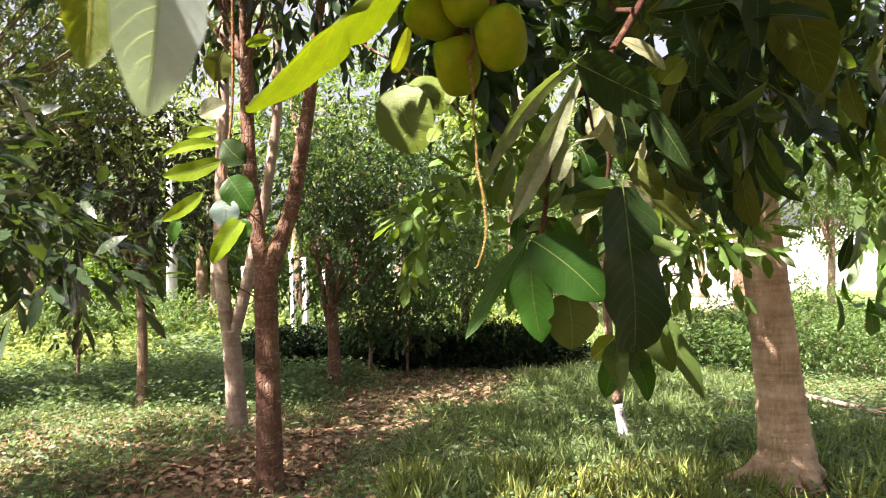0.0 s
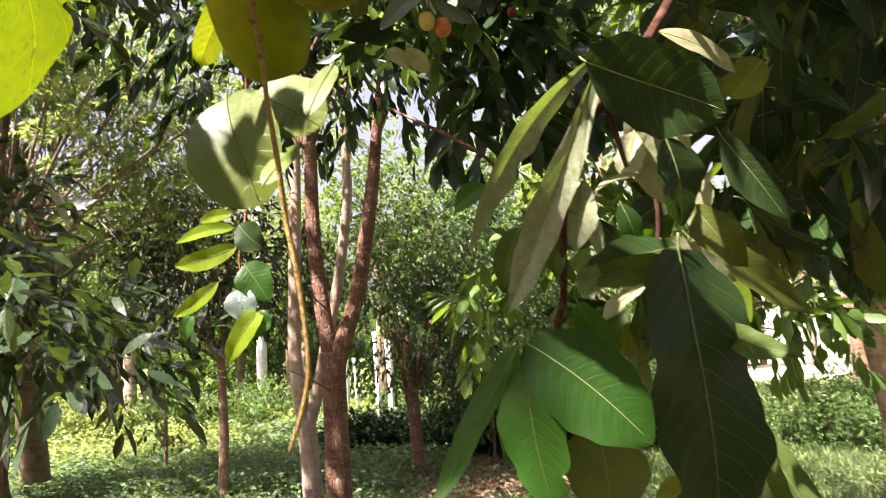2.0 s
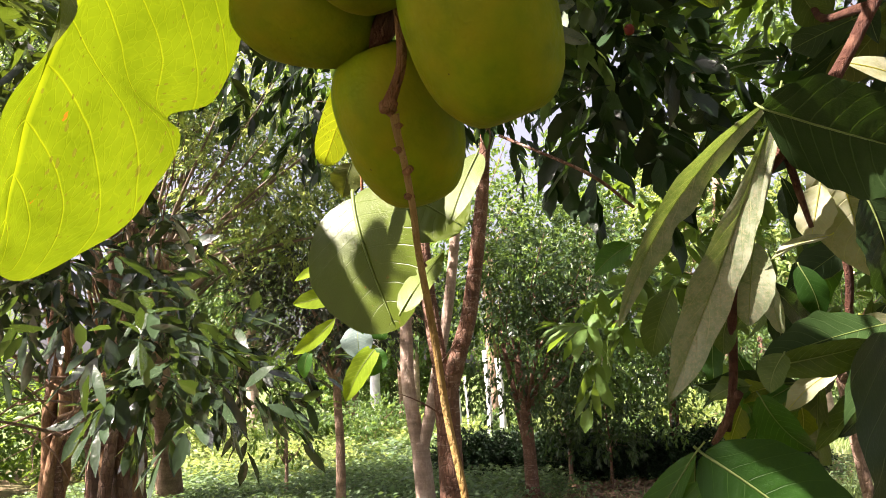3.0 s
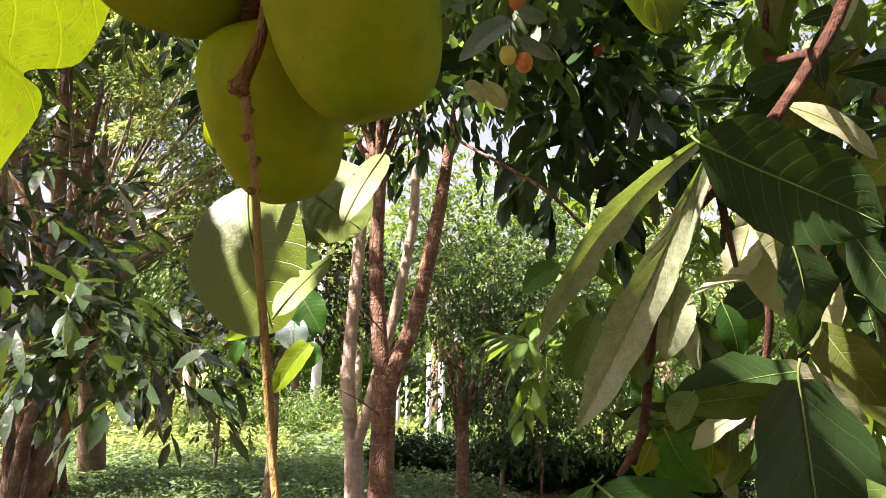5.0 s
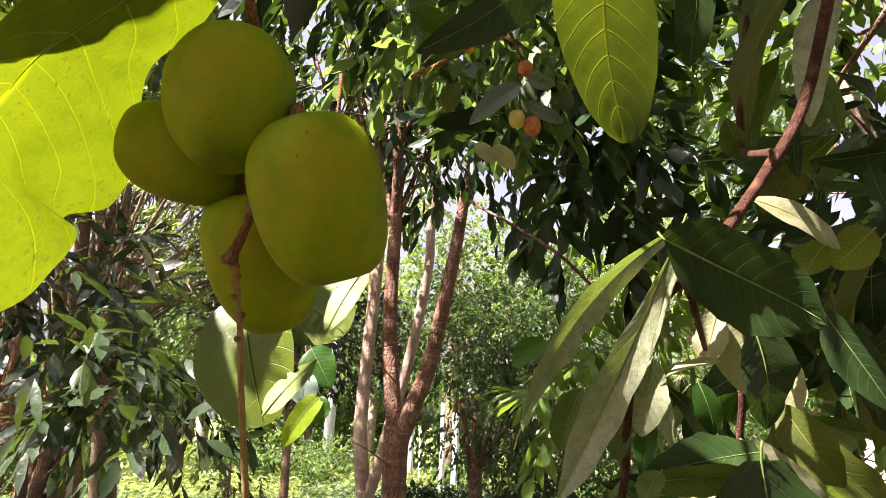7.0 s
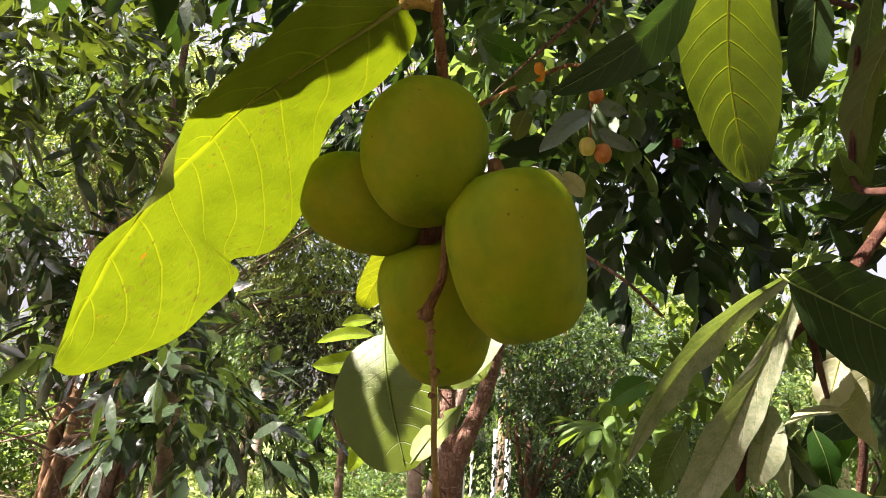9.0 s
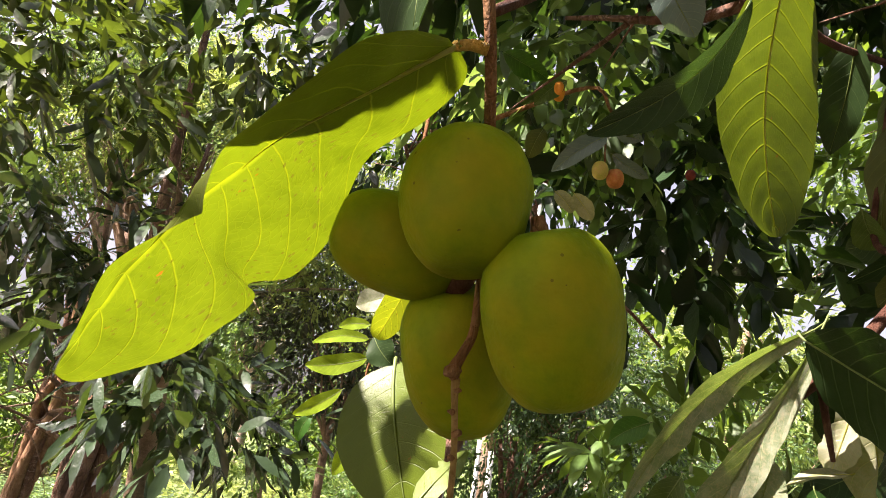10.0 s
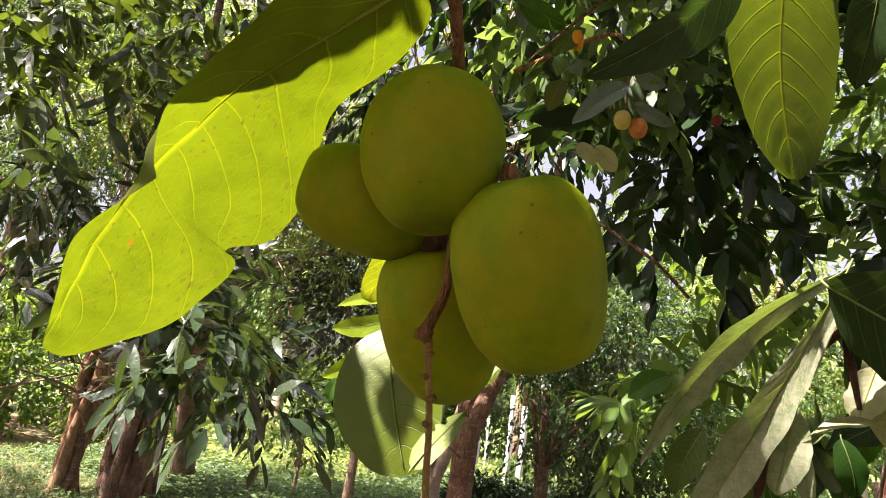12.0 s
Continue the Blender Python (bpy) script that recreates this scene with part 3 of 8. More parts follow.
def grass_patch(count, box, seed, tall, wide, keep, mat, name, label, lean=0.35):
    p, rng = scatter(count, *box, seed, keep)
    m = len(p)
    a = np.column_stack([rng.normal(size=(m, 2)) * lean, np.ones(m)])
    n = np.column_stack([rng.normal(size=(m, 2)), 0.3 * np.ones(m)])
    L = tall * (0.4 + 0.9 * rng.rand(m))
    tagged(part(name, blades(p - np.array((0, 0, 0.01)), a, n, L, wide * (0.6 + 0.8 * rng.rand(m)), True, 0.1, 0.35), mat), label, "grass", kind="stuff")


grass_patch(80000, (-11, 9, 4.0, 15.5), 3, 0.11, 0.006, lambda x, y, r: r.rand() > bare(x, y) * 0.85, grass_green, "grass", "low green grass and weeds between the trees", 0.6)
grass_patch(34000, (-0.3, 4.4, 5.0, 11.5), 4, 0.22, 0.0045, lambda x, y, r: r.rand() > bare(x, y) and noise.noise(Vector((x * 1.3, y * 1.3, 2.0))) > -0.15, grass_green, "tall_grass", "tall fine green grass in the clearing", 0.75)
grass_patch(5000, (-0.4, 3.2, 4.3, 5.9), 5, 0.22, 0.012, lambda x, y, r: noise.noise(Vector((x * 2.3, y * 2.3, 5.0))) > 0.0, grass_dry, "tall_grass", "sunlit yellowish grass tufts")
grass_patch(26000, (-16, 12, 14.5, 26), 6, 0.30, 0.03, lambda x, y, r: r.rand() > 0.2, grass_green, "grass", "rough grass further back")


def ground_cover(count, box, seed, size, keep, mat, name, label, category, lift=0.05):
    p, rng = scatter(count, *box, seed, keep)
    m = len(p)
    p = p + np.column_stack([np.zeros((m, 2)), lift * rng.rand(m)])
    th = rng.rand(m) * 6.28
    a = np.column_stack([np.cos(th), np.sin(th), 0.3 * rng.normal(size=m)])
    n = np.column_stack([0.55 * rng.normal(size=(m, 2)), np.ones(m)])
    L = size * (0.5 + 0.9 * rng.rand(m))
    tagged(part(name, blades(p, a, n, L, L * 0.55, True, 0.25, 0.15), mat), label, category, kind="stuff")


ground_cover(110000, (-10, 7, 4.0, 14.5), 7, 0.060, lambda x, y, r: r.rand() > bare(x, y) * 0.9, crown_fern, "weeds", "small broad-leaved weeds covering the ground", "weeds", 0.14)
ground_cover(26000, (-4.5, 4.5, 4.0, 14.0), 8, 0.085, lambda x, y, r: r.rand() < bare(x, y) ** 1.3 + 0.06, litter_brown, "leaf_litter", "dry brown fallen leaves on the soil", "leaf litter", 0.025)
# The sun patch among the weeds comes from this lighter leaf colour.
ground_cover(7000, (-12, -5.2, 11.5, 17), 9, 0.13, lambda x, y, r: noise.noise(Vector((x * 0.7, y * 0.7, 9.0))) > -0.15, crown_sunlit, "weeds", "knee-high weeds in a sunlit leaf colour", "weeds", 0.5)
ground_cover(9000, (-5.8, 0.5, 13.0, 18), 19, 0.13, lambda x, y, r: r.rand() > 0.1, crown_fern, "weeds", "fresh green knee-high weeds behind the hedge", "weeds", 0.5)
ground_cover(14000, (-5.6, -0.9, 4.2, 7.6), 12, 0.09, lambda x, y, r: noise.noise(Vector((x * 1.1, y * 1.6, 4.0))) > -0.10, litter_brown, "leaf_litter", "reddish fallen leaves among the weeds", "leaf litter", 0.05)
ground_cover(4200, (-0.3, 2.3, 4.4, 6.2), 13, 0.08, lambda x, y, r: noise.noise(Vector((x * 1.5, y * 1.5, 6.0))) > -0.1, litter_brown, "leaf_litter", "yellowish fallen leaves before the grass", "leaf litter", 0.05)
ground_cover(26000, (-9.5, -0.5, 9.0, 13.2), 14, 0.085, lambda x, y, r: r.rand() > bare(x, y), crown_fern, "weeds", "ankle-high fresh green weeds", "weeds", 0.28)
grass_patch(22000, (-9, 9, -5.0, 4.2), 15, 0.10, 0.012, lambda x, y, r: noise.noise(Vector((x * 0.7, y * 0.7, 8.0))) > -0.2, grass_green, "grass", "low grass under the near trees")
ground_cover(20000, (-9, 9, -5.0, 4.2), 16, 0.09, lambda x, y, r: noise.noise(Vector((x * 0.6, y * 0.6, 1.0))) > -0.1, crown_fern, "weeds", "small weeds under the near trees", "weeds", 0.12)
ground_cover(7000, (-7, 7, -4.0, 4.2), 17, 0.09, lambda x, y, r: noise.noise(Vector((x * 0.8, y * 0.8, 3.0))) > 0.0, litter_brown, "leaf_litter", "dry fallen leaves under the near trees", "leaf litter", 0.03)



# ---- trees
def tree(name, base, label, group=""):
    return thing(name, base, label, "tree", group)


def roots(base, r, count, seed):
    rng = np.random.RandomState(seed)
    b = np.array(base)
    shapes = []
    for i in range(count):
        th = 6.28 * i / count + rng.rand()
        d = np.array((math.cos(th), math.sin(th), 0))
        shapes.append(tube([b + np.array((0, 0, r * 2.0)), b + d * r * 1.2 + np.array((0, 0, r * 0.5)), b + d * r * 2.2 + np.array((0, 0, -0.03))], [r * 0.5, r * 0.4, r * 0.15], 7, 4, 0.15, seed + i))
    return joined(shapes)


forked = tree("forked_tree", (-1.336, 5.6, 0), "slender reddish-barked tree forking at chest height")
part("trunk", tube([(-1.345, 5.6, -0.1), (-1.335, 5.6, 0.1), (-1.34, 5.59, 0.9), (-1.345, 5.57, 1.55), (-1.345, 5.57, 1.80)], [0.125, 0.105, 0.092, 0.088, 0.10], 14, 8), bark_red, forked)
part("limb", tube([(-1.345, 5.57, 1.68), (-1.40, 5.57, 2.0), (-1.473, 5.57, 2.66), (-1.49, 5.57, 3.58), (-1.52, 5.5, 4.6)], [0.07, 0.066, 0.06, 0.05, 0.03], 12, 8), bark_red, forked)
part("limb", tube([(-1.335, 5.57, 1.66), (-1.23, 5.57, 1.98), (-1.125, 5.57, 2.3), (-0.992, 5.57, 3.06), (-0.92, 5.55, 3.6), (-0.8, 5.5, 4.4)], [0.07, 0.066, 0.06, 0.052, 0.042, 0.025], 12, 8), bark_red, forked)
part("limb", branch_net((-1.49, 5.57, 3.4), (-1.2, 5.4, 4.7), (1.3, 1.1, 0.9), 7, 0.03, 31), bark_red, forked)
part("crown", crown((-1.2, 5.4, 4.75), (2.3, 2.0, 1.15), 430, 9, 0.17, 0.065, 0.6, 32), crown_dark, forked)
for z, dx in ((1.5, -0.16), (1.9, 0.12), (2.1, -0.1)):
    part("shoot", tube([(-1.34, 5.5, z), (-1.34 + dx, 5.4, z + 0.12), (-1.34 + 2 * dx, 5.32, z + 0.2)], [0.008, 0.005, 0.002], 5, 3), bark_red, forked)

pale = tree("pale_tree", (-2.19, 7.54, 0), "pale grey-barked tree with two upright limbs")
part("trunk", tube([(-2.19, 7.54, -0.1), (-2.20, 7.55, 0.3), (-2.242, 7.56, 0.91), (-2.26, 7.56, 1.12)], [0.125, 0.105, 0.095, 0.09], 12, 7), bark_pale, pale)
part("limb", tube([(-2.25, 7.56, 1.0), (-2.312, 7.56, 1.40), (-2.358, 7.56, 1.95), (-2.318, 7.56, 3.49), (-2.311, 7.56, 4.62), (-2.3, 7.5, 6.0)], [0.075, 0.075, 0.07, 0.065, 0.055, 0.03], 10, 7), bark_pale, pale)
part("limb", tube([(-2.25, 7.56, 0.98), (-2.128, 7.56, 1.39), (-1.99, 7.56, 2.0), (-1.861, 7.56, 2.56), (-1.73, 7.56, 3.48), (-1.725, 7.56, 4.1), (-1.6, 7.5, 6.0)], [0.07, 0.068, 0.065, 0.06, 0.055, 0.05, 0.03], 10, 7), bark_pale, pale)
part("limb", branch_net((-2.3, 7.5, 4.6), (-2.0, 7.5, 6.0), (1.8, 1.5, 1.3), 7, 0.035, 41), bark_pale, pale)
part("crown", crown((-2.0, 7.5, 6.2), (2.6, 2.3, 1.5), 440, 9, 0.13, 0.05, 0.4, 42), crown_mid, pale)

sapling = tree("dark_sapling", (-3.89, 9.06, 0), "thin tree with a dark purplish crown")
part("trunk", tube([(-3.89, 9.06, -0.1), (-3.87, 9.06, 0.9), (-3.9, 9.06, 1.7), (-3.85, 9.06, 2.4)], [0.075, 0.06, 0.055, 0.04], 9, 6), bark_brown, sapling)
part("limb", branch_net((-3.9, 9.06, 1.7), (-3.9, 9.0, 2.9), (1.2, 1.0, 1.0), 9, 0.022, 51), bark_brown, sapling)
part("crown", crown((-3.85, 9.0, 2.95), (1.45, 1.2, 1.0), 560, 9, 0.10, 0.045, 0.3, 52), crown_purple, sapling)

small = tree("small_sapling", (-5.57, 10.65, 0), "knee-high thin sapling with sparse leaves")
part("trunk", tube([(-5.57, 10.65, -0.1), (-5.55, 10.65, 0.7), (-5.6, 10.65, 1.5)], [0.03, 0.025, 0.012], 7, 5), bark_brown, small)
part("limb", branch_net((-5.57, 10.65, 0.5), (-5.57, 10.65, 1.1), (0.6, 0.6, 0.5), 8, 0.010, 61, 3), bark_brown, small)
part("crown", crown((-5.57, 10.65, 1.1), (0.7, 0.6, 0.6), 70, 8, 0.10, 0.045, 0.3, 62), crown_mid, small)

round_tree = tree("bushy_tree", (-1.6, 10.42, 0), "bushy small-leaved tree with reddish stems")
part("trunk", tube([(-1.6, 10.42, -0.1), (-1.6, 10.42, 0.5), (-1.63, 10.42, 1.3), (-1.7, 10.42, 2.2)], [0.11, 0.09, 0.08, 0.05], 10, 6), bark_red, round_tree)
part("limb", tube([(-1.61, 10.42, 0.55), (-1.72, 10.45, 1.2), (-1.9, 10.45, 2.2)], [0.06, 0.05, 0.03], 8, 5), bark_red, round_tree)
part("limb", branch_net((-1.62, 10.42, 1.2), (-1.3, 10.5, 2.8), (1.5, 1.2, 1.3), 10, 0.03, 71), bark_red, round_tree)
part("crown", crown((-1.25, 10.6, 2.75), (1.9, 1.4, 1.75), 2000, 9, 0.085, 0.04, 0.3, 72, True), crown_bush, round_tree)
part("crown", crown((1.98, 9.81, 6.07), (1.3, 1.2, 1.5), 800, 9, 0.10, 0.05, 0.3, 74, True), crown_fine, round_tree)
part("crown", crown((0.6, 11.6, 2.3), (1.9, 1.2, 1.6), 1100, 9, 0.085, 0.04, 0.3, 73, True), crown_fine, round_tree)

for i, (x, y, r, h) in enumerate(((-0.59, 11.41, 0.02, 1.3), (-1.24, 11.85, 0.03, 1.5), (0.39, 12.87, 0.07, 2.4), (1.93, 13.1, 0.08, 2.2))):
    s = tree("young_tree", (x, y, 0), "young thin-stemmed tree with small leaves", "young trees in the clearing")
    part("trunk", tube([(x, y, -0.1), (x + 0.03, y, h * 0.5), (x - 0.02, y, h)], [r * 1.3, r, r * 0.5], 8, 5), bark_red if i != 1 else bark_brown, s)
    part("limb", branch_net((x, y, h * 0.4), (x, y, h * 0.85), (0.6, 0.5, 0.5), 7, r * 0.4, 80 + i), bark_brown, s)
    part("crown", crown((x, y, h * 0.75), (0.75, 0.65, h * 0.42), 220, 8, 0.09, 0.045, 0.3, 90 + i, True), crown_bush, s)

big = tree("thick_tree", (2.72, 5.55, 0), "thick pale brown tree trunk with spreading roots")
part("trunk", tube([(2.78, 5.56, -0.15), (2.765, 5.56, 0.12), (2.745, 5.58, 0.5), (2.70, 5.6, 1.15), (2.60, 5.6, 2.18), (2.55, 5.6, 3.0)], [0.27, 0.215, 0.178, 0.160, 0.150, 0.14], 20, 10, 0.08), bark_ringed, big)
part("root", tube([(2.70, 5.55, 0.28), (2.48, 5.52, 0.10), (2.22, 5.42, 0.05), (1.93, 5.33, -0.03)], [0.13, 0.10, 0.07, 0.03], 10, 6), bark_ringed, big)
part("root", roots((2.75, 5.55, 0), 0.18, 7, 5), bark_ringed, big)
part("limb", tube([(2.66, 5.6, 2.8), (2.85, 5.6, 3.3), (3.2, 5.6, 4.2)], [0.13, 0.1, 0.06], 12, 6), bark_pale, big)
part("limb", tube([(2.66, 5.6, 2.8), (2.35, 5.4, 3.3), (1.7, 5.1, 4.2)], [0.12, 0.09, 0.05], 12, 6), bark_pale, big)
part("limb", branch_net((2.66, 5.6, 3.0), (2.3, 5.2, 4.4), (2.0, 1.4, 1.1), 9, 0.05, 101), bark_brown, big)
part("crown", crown((2.2, 5.0, 4.95), (2.4, 1.6, 1.2), 420, 9, 0.18, 0.075, 0.4, 102), crown_mid, big)
part("crown", crown((2.0, 4.8, 3.55), (0.9, 0.6, 0.40), 80, 9, 0.16, 0.065, 0.35, 103), crown_dark, big)

part("crown", crown((2.96, 5.01, 2.78), (0.55, 0.5, 0.85), 50, 9, 0.15, 0.055, 0.2, 107), crown_mid, big)
part("crown", crown((2.63, 4.00, 3.06), (0.5, 0.5, 0.5), 70, 9, 0.15, 0.06, 0.3, 108), crown_dark, big)

painted = tree("painted_sapling", (1.80, 6.8, 0), "young tree with a white-painted foot")
part("trunk", tube([(1.80, 6.8, -0.05), (1.78, 6.8, 0.15), (1.73, 6.8, 0.45)], [0.06, 0.05, 0.045], 9, 5), white_worn, painted)
part("trunk", tube([(1.73, 6.8, 0.43), (1.68, 6.8, 0.9), (1.6, 6.8, 1.8)], [0.05, 0.045, 0.03], 9, 5), bark_brown, painted)
part("crown", crown((1.56, 4.23, 2.00), (0.36, 0.4, 0.28), 44, 9, 0.14, 0.06, 0.4, 104), crown_mid, painted)
part("limb", branch_net((1.62, 6.8, 1.6), (1.77, 4.63, 1.89), (0.5, 0.5, 0.4), 6, 0.02, 105), bark_brown, painted)

right_stem = tree("far_stem", (10.23, 23.94, 0.00), "slim brown tree behind the thick one")
X_ = (10.23, 23.94, 0.00)
part("trunk", tube([(X_[0], X_[1], -0.1), (X_[0], X_[1], 2.0), (X_[0] - 0.1, X_[1], 5.0)], [0.35, 0.3, 0.25], 10, 6), bark_red, right_stem)
part("crown", crown((X_[0], X_[1], 6.5), (3.5, 2.5, 2.2), 600, 9, 0.30, 0.13, 0.5, 106, True), crown_mid, right_stem)

# the near tree: hanging boughs, an unseen trunk, and crowns added overhead for shade
near = tree("near_tree", (1.5, 0.6, 0), "leafy tree whose boughs hang over the clearing")
part("trunk", tube([(1.55, 0.3, -0.1), (1.5, 0.3, 1.2), (1.35, 0.4, 2.6), (1.1, 0.6, 3.6)], [0.16, 0.13, 0.11, 0.07], 12, 6), bark_red, near)
part("limb", branch_net((1.3, 0.5, 2.6), (0.5, 1.6, 2.95), (1.0, 1.2, 0.35), 9, 0.03, 111), bark_red, near)
part("crown", crown((0.15, 3.04, 2.99), (0.42, 0.5, 0.40), 47, 9, 0.17, 0.078, 0.28, 113), crown_dark, near)
part("crown", crown((-0.16, 2.60, 3.26), (0.55, 0.5, 0.28), 60, 9, 0.11, 0.05, 0.4, 114), crown_fine, near)
part("crown", crown((0.22, 3.32, 2.05), (0.26, 0.3, 0.26), 22, 9, 0.13, 0.055, 0.3, 115), crown_mid, near)
part("crown", crown((2.03, 3.03, 2.07), (0.12, 0.3, 0.5), 8, 9, 0.13, 0.055, 0.8, 116), crown_mid, near)
part("crown", crown((0.45, 3.89, 2.71), (0.45, 0.4, 0.45), 34, 9, 0.12, 0.055, 0.3, 117), crown_mid, near)
# Gaps kept open in the added crowns so that sun reaches chosen leaves.
BEAMS = (((0.03, 0.59, 1.93), 0.17), ((0.08, 0.66, 1.87), 0.13), ((0.37, 0.86, 1.86), 0.10), ((0.25, 0.88, 2.12), 0.16), ((0.29, 0.86, 1.70), 0.08), ((-0.00, 0.30, 1.83), 0.07), ((-0.05, 0.34, 1.85), 0.07), ((-0.66, 2.11, 2.08), 0.16), ((-0.60, 2.11, 1.90), 0.12))
# Crowns with seeds 118, 120, 129 and 119 are unseen, added to block sun.
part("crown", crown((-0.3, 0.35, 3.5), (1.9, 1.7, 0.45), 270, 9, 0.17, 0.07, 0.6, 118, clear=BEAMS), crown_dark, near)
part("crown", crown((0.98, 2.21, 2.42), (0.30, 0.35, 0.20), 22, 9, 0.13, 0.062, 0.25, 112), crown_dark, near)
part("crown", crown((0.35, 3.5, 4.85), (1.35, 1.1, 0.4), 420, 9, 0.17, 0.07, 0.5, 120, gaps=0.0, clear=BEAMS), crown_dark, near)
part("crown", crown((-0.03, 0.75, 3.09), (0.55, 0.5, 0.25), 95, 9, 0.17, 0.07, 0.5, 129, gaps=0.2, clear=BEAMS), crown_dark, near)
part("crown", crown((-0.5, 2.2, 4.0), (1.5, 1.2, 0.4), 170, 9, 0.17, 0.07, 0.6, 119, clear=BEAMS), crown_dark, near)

# unseen trees added behind and beside the lens, to shade the place and dim the sky light
grove = np.random.RandomState(21)
for i, (x, y, h, r) in enumerate(((-3.2, -2.2, 5.2, 2.2), (0.3, -3.4, 5.6, 2.3), (-6.5, 0.8, 5.6, 2.2), (3.6, -1.6, 5.4, 2.0), (4.6, 2.6, 5.6, 1.7), (-6.8, -4.6, 6.5, 2.6), (-2.6, -6.5, 6.8, 2.7), (2.2, -7.0, 6.6, 2.6), (6.8, -4.8, 6.4, 2.6), (-10.5, 3.2, 6.5, 2.6), (8.2, 1.0, 6.4, 2.4), (-5.4, 3.4, 7.6, 2.3))):
    g = tree("shade_tree", (x, y, 0), "unseen leafy tree added to shade the clearing", "trees of the grove")
    part("trunk", tube([(x, y, -0.1), (x + 0.05, y, 1.5), (x - 0.08, y + 0.1, h * 0.6)], [0.16, 0.12, 0.08], 10, 5), bark_brown, g)
    part("limb", branch_net((x, y, h * 0.45), (x, y, h * 0.85), (r * 0.8, r * 0.8, 0.8), 7, 0.045, 600 + i, 3), bark_brown, g)
    part("crown", crown((x, y, h * 0.88), (r, r, 1.15), 330, 9, 0.20, 0.085, 0.5, 620 + i, clear=BEAMS), crown_dark if i % 2 else crown_mid, g)
    part("crown", crown((x, y, h * 0.88), (r, r, 1.15), 330, 9, 0.20, 0.085, 0.5, 640 + i, clear=BEAMS), crown_mid, g)

# the leafy tree at the other side, with long grey-green leaves
leafy = tree("leafy_tree", (-3.6, 4.8, 0), "leafy tree with long glossy grey-green leaves")
part("trunk", tube([(-3.7, 4.9, -0.1), (-3.62, 4.8, 1.2), (-3.45, 4.5, 2.4), (-3.2, 4.1, 3.6), (-3.1, 3.9, 4.8)], [0.085, 0.07, 0.055, 0.04, 0.02], 10, 6), bark_dark, leafy)
for dx, dy, lean in ((-0.35, 0.2, -0.45), (-0.1, -0.2, 0.5)):
    part("stem", tube([(-3.75 + dx, 4.95 + dy, -0.1), (-3.7 + dx + lean * 0.2, 4.9 + dy, 1.0), (-3.62 + dx + lean * 0.6, 4.75 + dy, 2.2), (-3.5 + dx + lean, 4.5 + dy, 3.7)], [0.055, 0.045, 0.035, 0.015], 8, 6, 0.15, int(40 * dx)), bark_dark, leafy)
part("limb", branch_net((-3.55, 4.7, 1.6), (-2.5, 3.3, 2.4), (1.2, 1.0, 0.9), 11, 0.022, 121), bark_brown, leafy)
part("crown", crown((-1.56, 2.62, 2.00), (0.30, 0.40, 0.19), 36, 7, 0.145, 0.046, 0.45, 122, spread=2.0), crown_blue, leafy)
part("crown", crown((-2.50, 2.52, 2.42), (0.52, 0.55, 0.42), 60, 7, 0.145, 0.046, 0.4, 123, spread=2.0), crown_blue, leafy)
part("crown", crown((-2.71, 2.48, 3.36), (0.62, 0.6, 0.5), 96, 7, 0.16, 0.050, 0.35, 124, spread=2.0), crown_side, leafy)
part("crown", crown((-2.32, 3.24, 3.96), (0.6, 0.5, 0.45), 62, 9, 0.15, 0.055, 0.2, 125), crown_side, leafy)
part("crown", crown((-1.46, 2.81, 1.86), (0.36, 0.42, 0.20), 32, 7, 0.135, 0.044, 0.45, 126, spread=2.0), crown_blue, leafy)
part("crown", crown((-2.11, 2.86, 2.42), (0.38, 0.40, 0.32), 44, 7, 0.135, 0.044, 0.4, 127, spread=2.0), crown_blue, leafy)

# the old tree of many stems
clump = tree("many_stemmed_tree", (-7.1, 8.3, 0), "old tree of many twisted brown stems")
crng = np.random.RandomState(8)


def bole(x, y, count, wide, thick, top):
    """Stems that rise close together and twist round one another before they part."""
    for i in range(count):
        th = 6.28 * i / count + 0.4 * crng.rand()
        turn = 0.5 + 0.7 * crng.rand()
        r = thick * (0.7 + 0.6 * crng.rand())
        pts = []
        for k, z in enumerate((-0.1, 0.35, 0.9, 1.5, 2.1, top)):
            w = wide * (1.15, 0.95, 0.85, 0.85, 1.0, 1.9)[k]
            a = th + turn * z * 0.6
            pts.append((x + w * math.cos(a) + 0.03 * crng.normal(), y + w * math.sin(a) + 0.03 * crng.normal(), z + 0.1 * crng.rand()))
        part("stem", tube(pts, [r * 1.35, r * 1.1, r, r * 0.9, r * 0.7, r * 0.25], 9, 6, 0.25, 30 + i), (bark_ochre, bark_red, bark_ochre)[i % 3], clump)


bole(-7.32, 7.85, 8, 0.12, 0.058, 3.3)
bole(-6.95, 8.60, 13, 0.28, 0.062, 3.4)
bole(-7.25, 8.45, 2, 0.05, 0.05, 3.0)
part("limb", branch_net((-7.0, 8.4, 3.0), (-8.0, 8.6, 6.0), (2.2, 1.8, 1.5), 12, 0.08, 131), bark_brown, clump)
part("crown", crown((-8.4, 8.8, 6.2), (2.4, 2.0, 1.6), 700, 9, 0.16, 0.06, 0.5, 132), crown_mid, clump)

